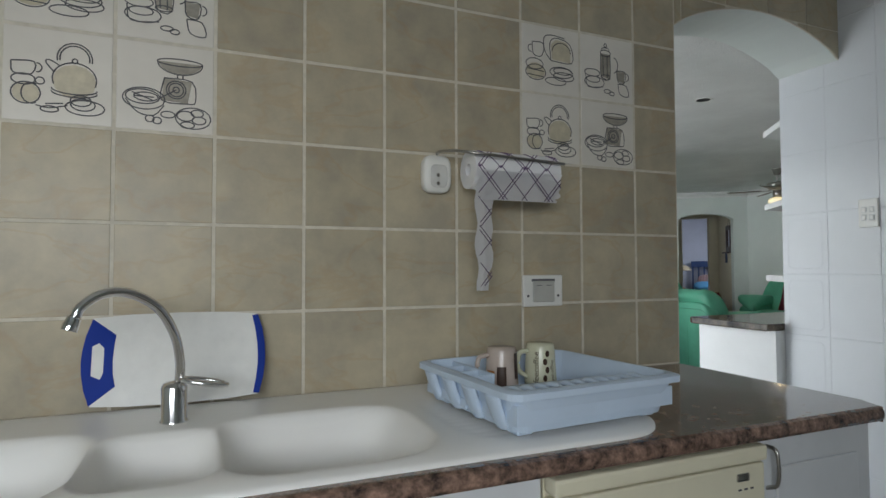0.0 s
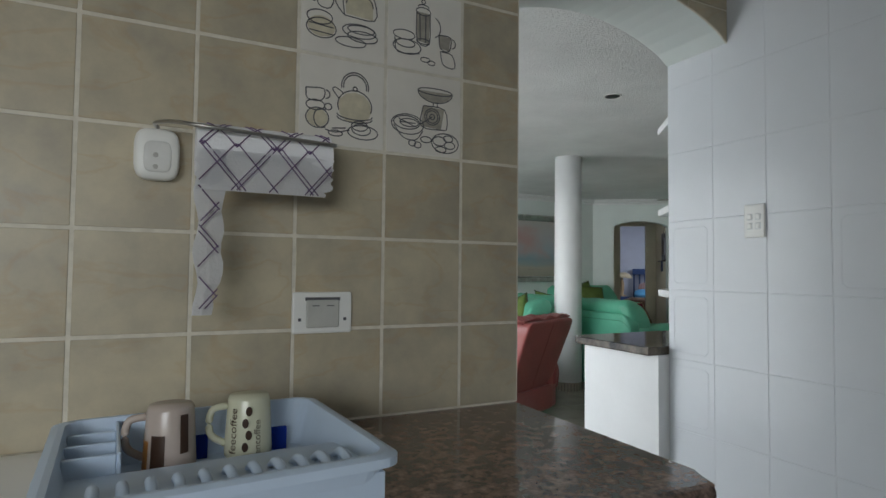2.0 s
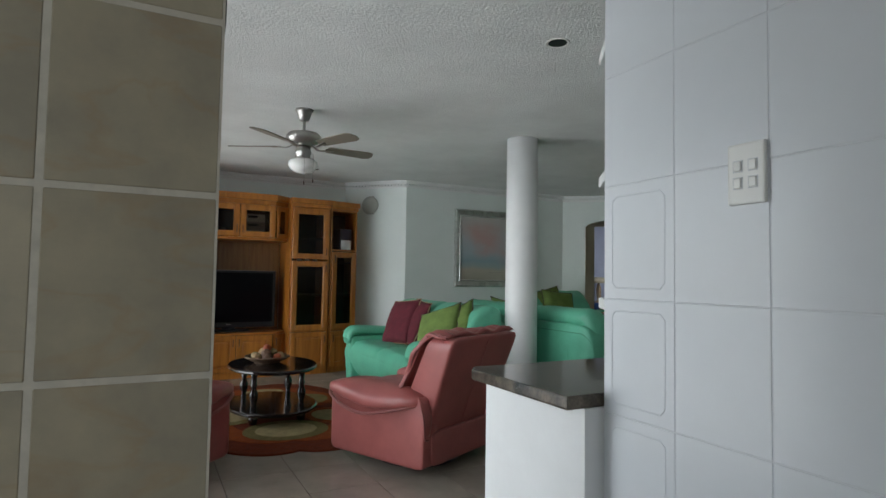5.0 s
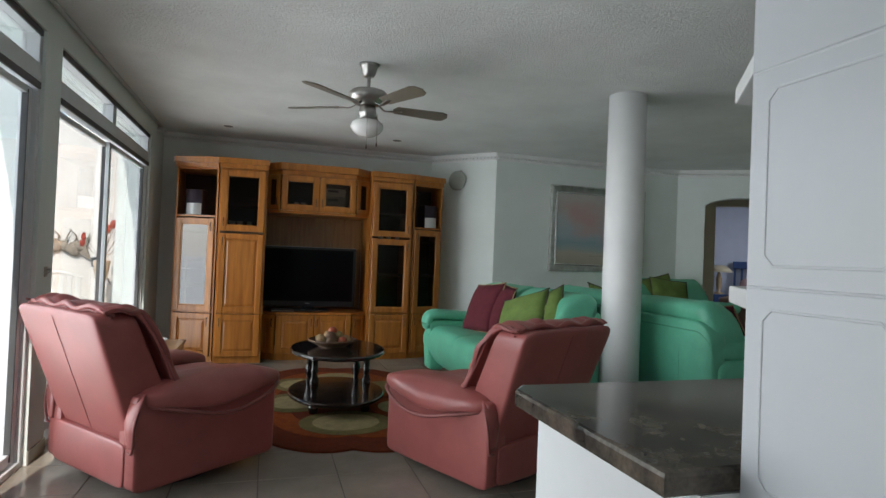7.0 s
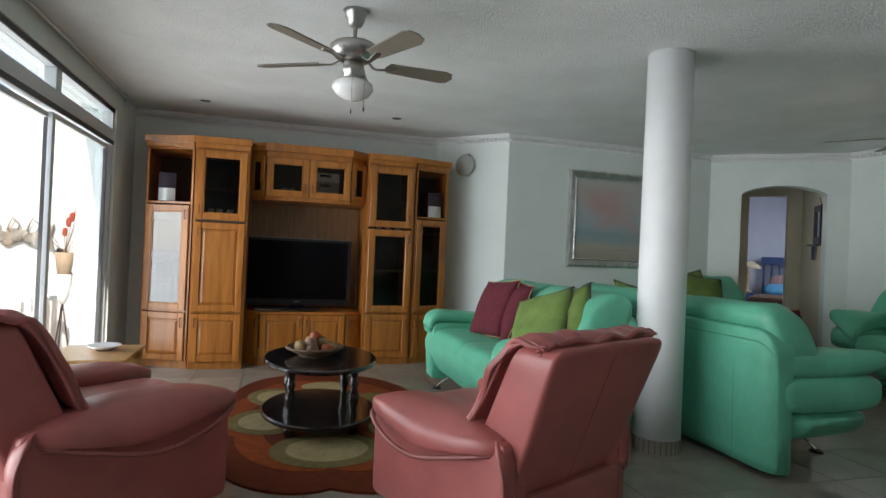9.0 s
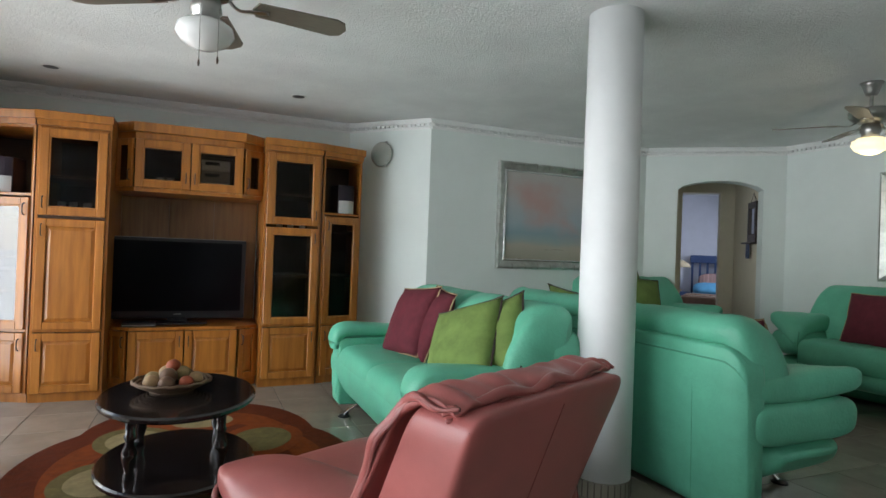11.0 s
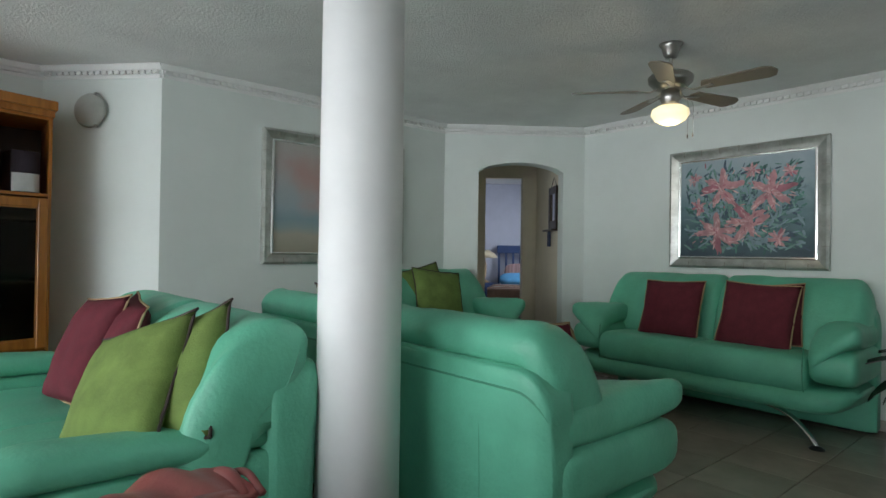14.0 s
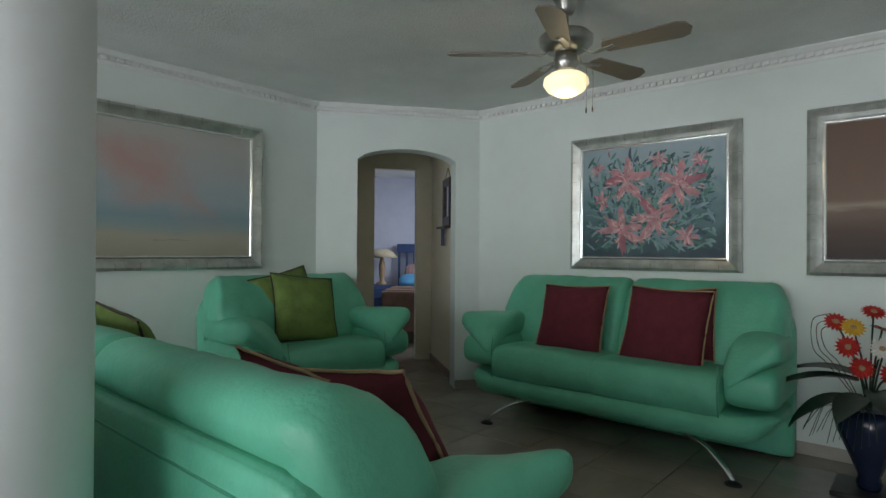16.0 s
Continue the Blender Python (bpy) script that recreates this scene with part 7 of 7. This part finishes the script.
# ---- passage and bedroom things ----
mr = thing("wall_mirror", "small dark carved wood mirror hung on a cord", "mirror", ARCH @ pose(O1 + 0.055, 0.55, 1.80, 0, 0, -90))
M_DWOOD = wood("dark_carved_wood", (0.035, 0.02, 0.012), (0.015, 0.009, 0.006))
for x0, x1, z0, z1 in ((-0.17, -0.11, -0.25, 0.25), (0.11, 0.17, -0.25, 0.25), (-0.11, 0.11, 0.17, 0.25), (-0.11, 0.11, -0.25, -0.15)):
    part("frame_side", box(x0, x1, -0.03, -0.004, z0, z1, 0.004), M_DWOOD, mr)
part("glass", box(-0.11, 0.11, -0.012, -0.006, -0.15, 0.17), mat("mirror_silver", (0.8, 0.8, 0.8), 0.03, 1.0, var=0.01), mr)
part("shelf", box(-0.21, 0.21, -0.09, -0.004, -0.27, -0.25, 0.004), M_DWOOD, mr)
part("cord", sweep([(-0.12, -0.01, 0.25), (0, -0.008, 0.36), (0.12, -0.01, 0.25)], 0.003, seg=5, n=1), M_BROWN, mr)
part("hanging_cloth", box(-0.14, -0.04, -0.05, -0.03, -0.45, -0.272, 0.004), mat("slate_blue_cloth", (0.06, 0.08, 0.15), 0.9), mr)
bd = thing("bed", "double bed with blue slatted headboard and striped brown cover", "bed", ARCH @ pose(1.93, 3.62, 0, 0, 0, -14) @ Matrix.Diagonal((1, 1, 1.25, 1)))
M_HB = mat("blue_painted_wood", (0.045, 0.08, 0.20), 0.4, var=0.1)
part("mattress", box(-0.8, 0.8, -1.0, 1.0, 0.25, 0.55, 0.05, seg=3), M_BOARD, bd, smooth=True)
part("bed_cover", box(-0.83, 0.83, -1.03, 0.35, 0.12, 0.575, 0.04, seg=3), mat("brown_striped_cover", (0.17, 0.10, 0.075), 0.9, var=0.3), bd)
for k in range(7):
    part("cover_stripe", box(-0.835, 0.835, -0.95 + k * 0.18, -0.91 + k * 0.18, 0.14, 0.579), mat("stripe_%s" % "abc"[k % 3], ((0.42, 0.32, 0.24), (0.25, 0.08, 0.06), (0.36, 0.36, 0.34))[k % 3], 0.9), bd)
part("bed_base", box(-0.8, 0.8, -1.0, 1.0, 0.0, 0.25), M_DWOOD, bd)
hb = part("headboard", box(-0.85, 0.85, 0.98, 1.03, 1.02, 1.14, 0.01), M_HB, bd)
for k in range(13):
    part("slat", box(-0.83 + k * 0.135, -0.79 + k * 0.135, 0.99, 1.02, 0.4, 1.02), M_HB, hb)
solid("pillow", puff(0, 0, 0, 0.62, 0.36, 0.16, 0.6, 0.7), mat("bright_blue_cotton", (0.10, 0.34, 0.60), 0.9), "bright blue pillow on the bed", "pillow", ARCH @ pose(1.62, 4.22, 0.80, 25, 0, -14), smooth=True)
solid("pillow", puff(0, 0, 0, 0.62, 0.36, 0.16, 0.6, 0.7), mat("striped_cotton", (0.34, 0.22, 0.22), 0.9, var=0.6, scale=3, stretch=(6, 0.2, 0.2)), "striped pillow propped on the headboard", "pillow", ARCH @ pose(1.74, 4.40, 0.93, 50, 0, -14), smooth=True)
nt = thing("bedside_table", "blue bedside table beside the bed", "table", ARCH @ pose(1.06, 4.55, 0) @ Matrix.Diagonal((1, 1, 1.25, 1)))
part("body", box(-0.22, 0.22, -0.2, 0.2, 0.05, 0.58, 0.006), M_HB, nt)
part("drawer", box(-0.19, 0.19, -0.215, -0.2, 0.4, 0.54, 0.004), M_HB, nt)
part("foot", box(-0.2, 0.2, -0.18, 0.18, 0, 0.05), M_HB, nt)
lp = thing("table_lamp", "bedside lamp with a wide cream shade", "lamp", ARCH @ pose(1.06, 4.55, 0.725) @ Matrix.Diagonal((1.15, 1.15, 1.1, 1)))
part("stem", lathe([(0.09, 0), (0.09, 0.02), (0.03, 0.05), (0.045, 0.15), (0.05, 0.3), (0.02, 0.42)], 20), mat("tan_ceramic", (0.4, 0.28, 0.16), 0.4), lp, smooth=True)
part("shade", lathe([(0.23, 0.42), (0.17, 0.50), (0.08, 0.55), (0.0, 0.55)], 28), mat("cream_fabric_shade", (0.55, 0.47, 0.33), 0.9), lp, smooth=True)

# ---- floor tiles, last ----
FT = 0.433
ftiles = thing("floor_tiles", "large cream glazed floor tiles with dark joints", "floor tiles", kind="structure")
fm = mesh_of(box(0.0025, FT - 0.0025, 0.0025, FT - 0.0025, -0.006, 0.0, 0.0015), "floor_tile")
fm.materials.append(M_FLOOR)
verts, faces = [], []
count = 0
for i in range(-8, 29):
    for j in range(-7, 29):
        x, y = 2.553 + (i - 4) * FT, 0.265 + j * FT
        if x < -2.5 or y < -1.8 or x > 12.5 or y > 13:
            continue
        near = 0.7 < x < 9.0 and 2.9 < y < 8.8
        if near and count < 295:
            count += 1
            part("floor_tile", fm, M_FLOOR, ftiles).matrix_basis = pose(x, y, 0)
        else:
            b = len(verts)
            verts += [(x + 0.0025, y + 0.0025, 0), (x + FT - 0.0025, y + 0.0025, 0), (x + FT - 0.0025, y + FT - 0.0025, 0), (x + 0.0025, y + FT - 0.0025, 0)]
            faces.append((b, b + 1, b + 2, b + 3))
me = bpy.data.meshes.new("floor_tile_rest")
me.from_pydata(verts, [], faces)
part("floor_tile_rest", me, M_FLOOR, ftiles)["kind"] = "stuff"
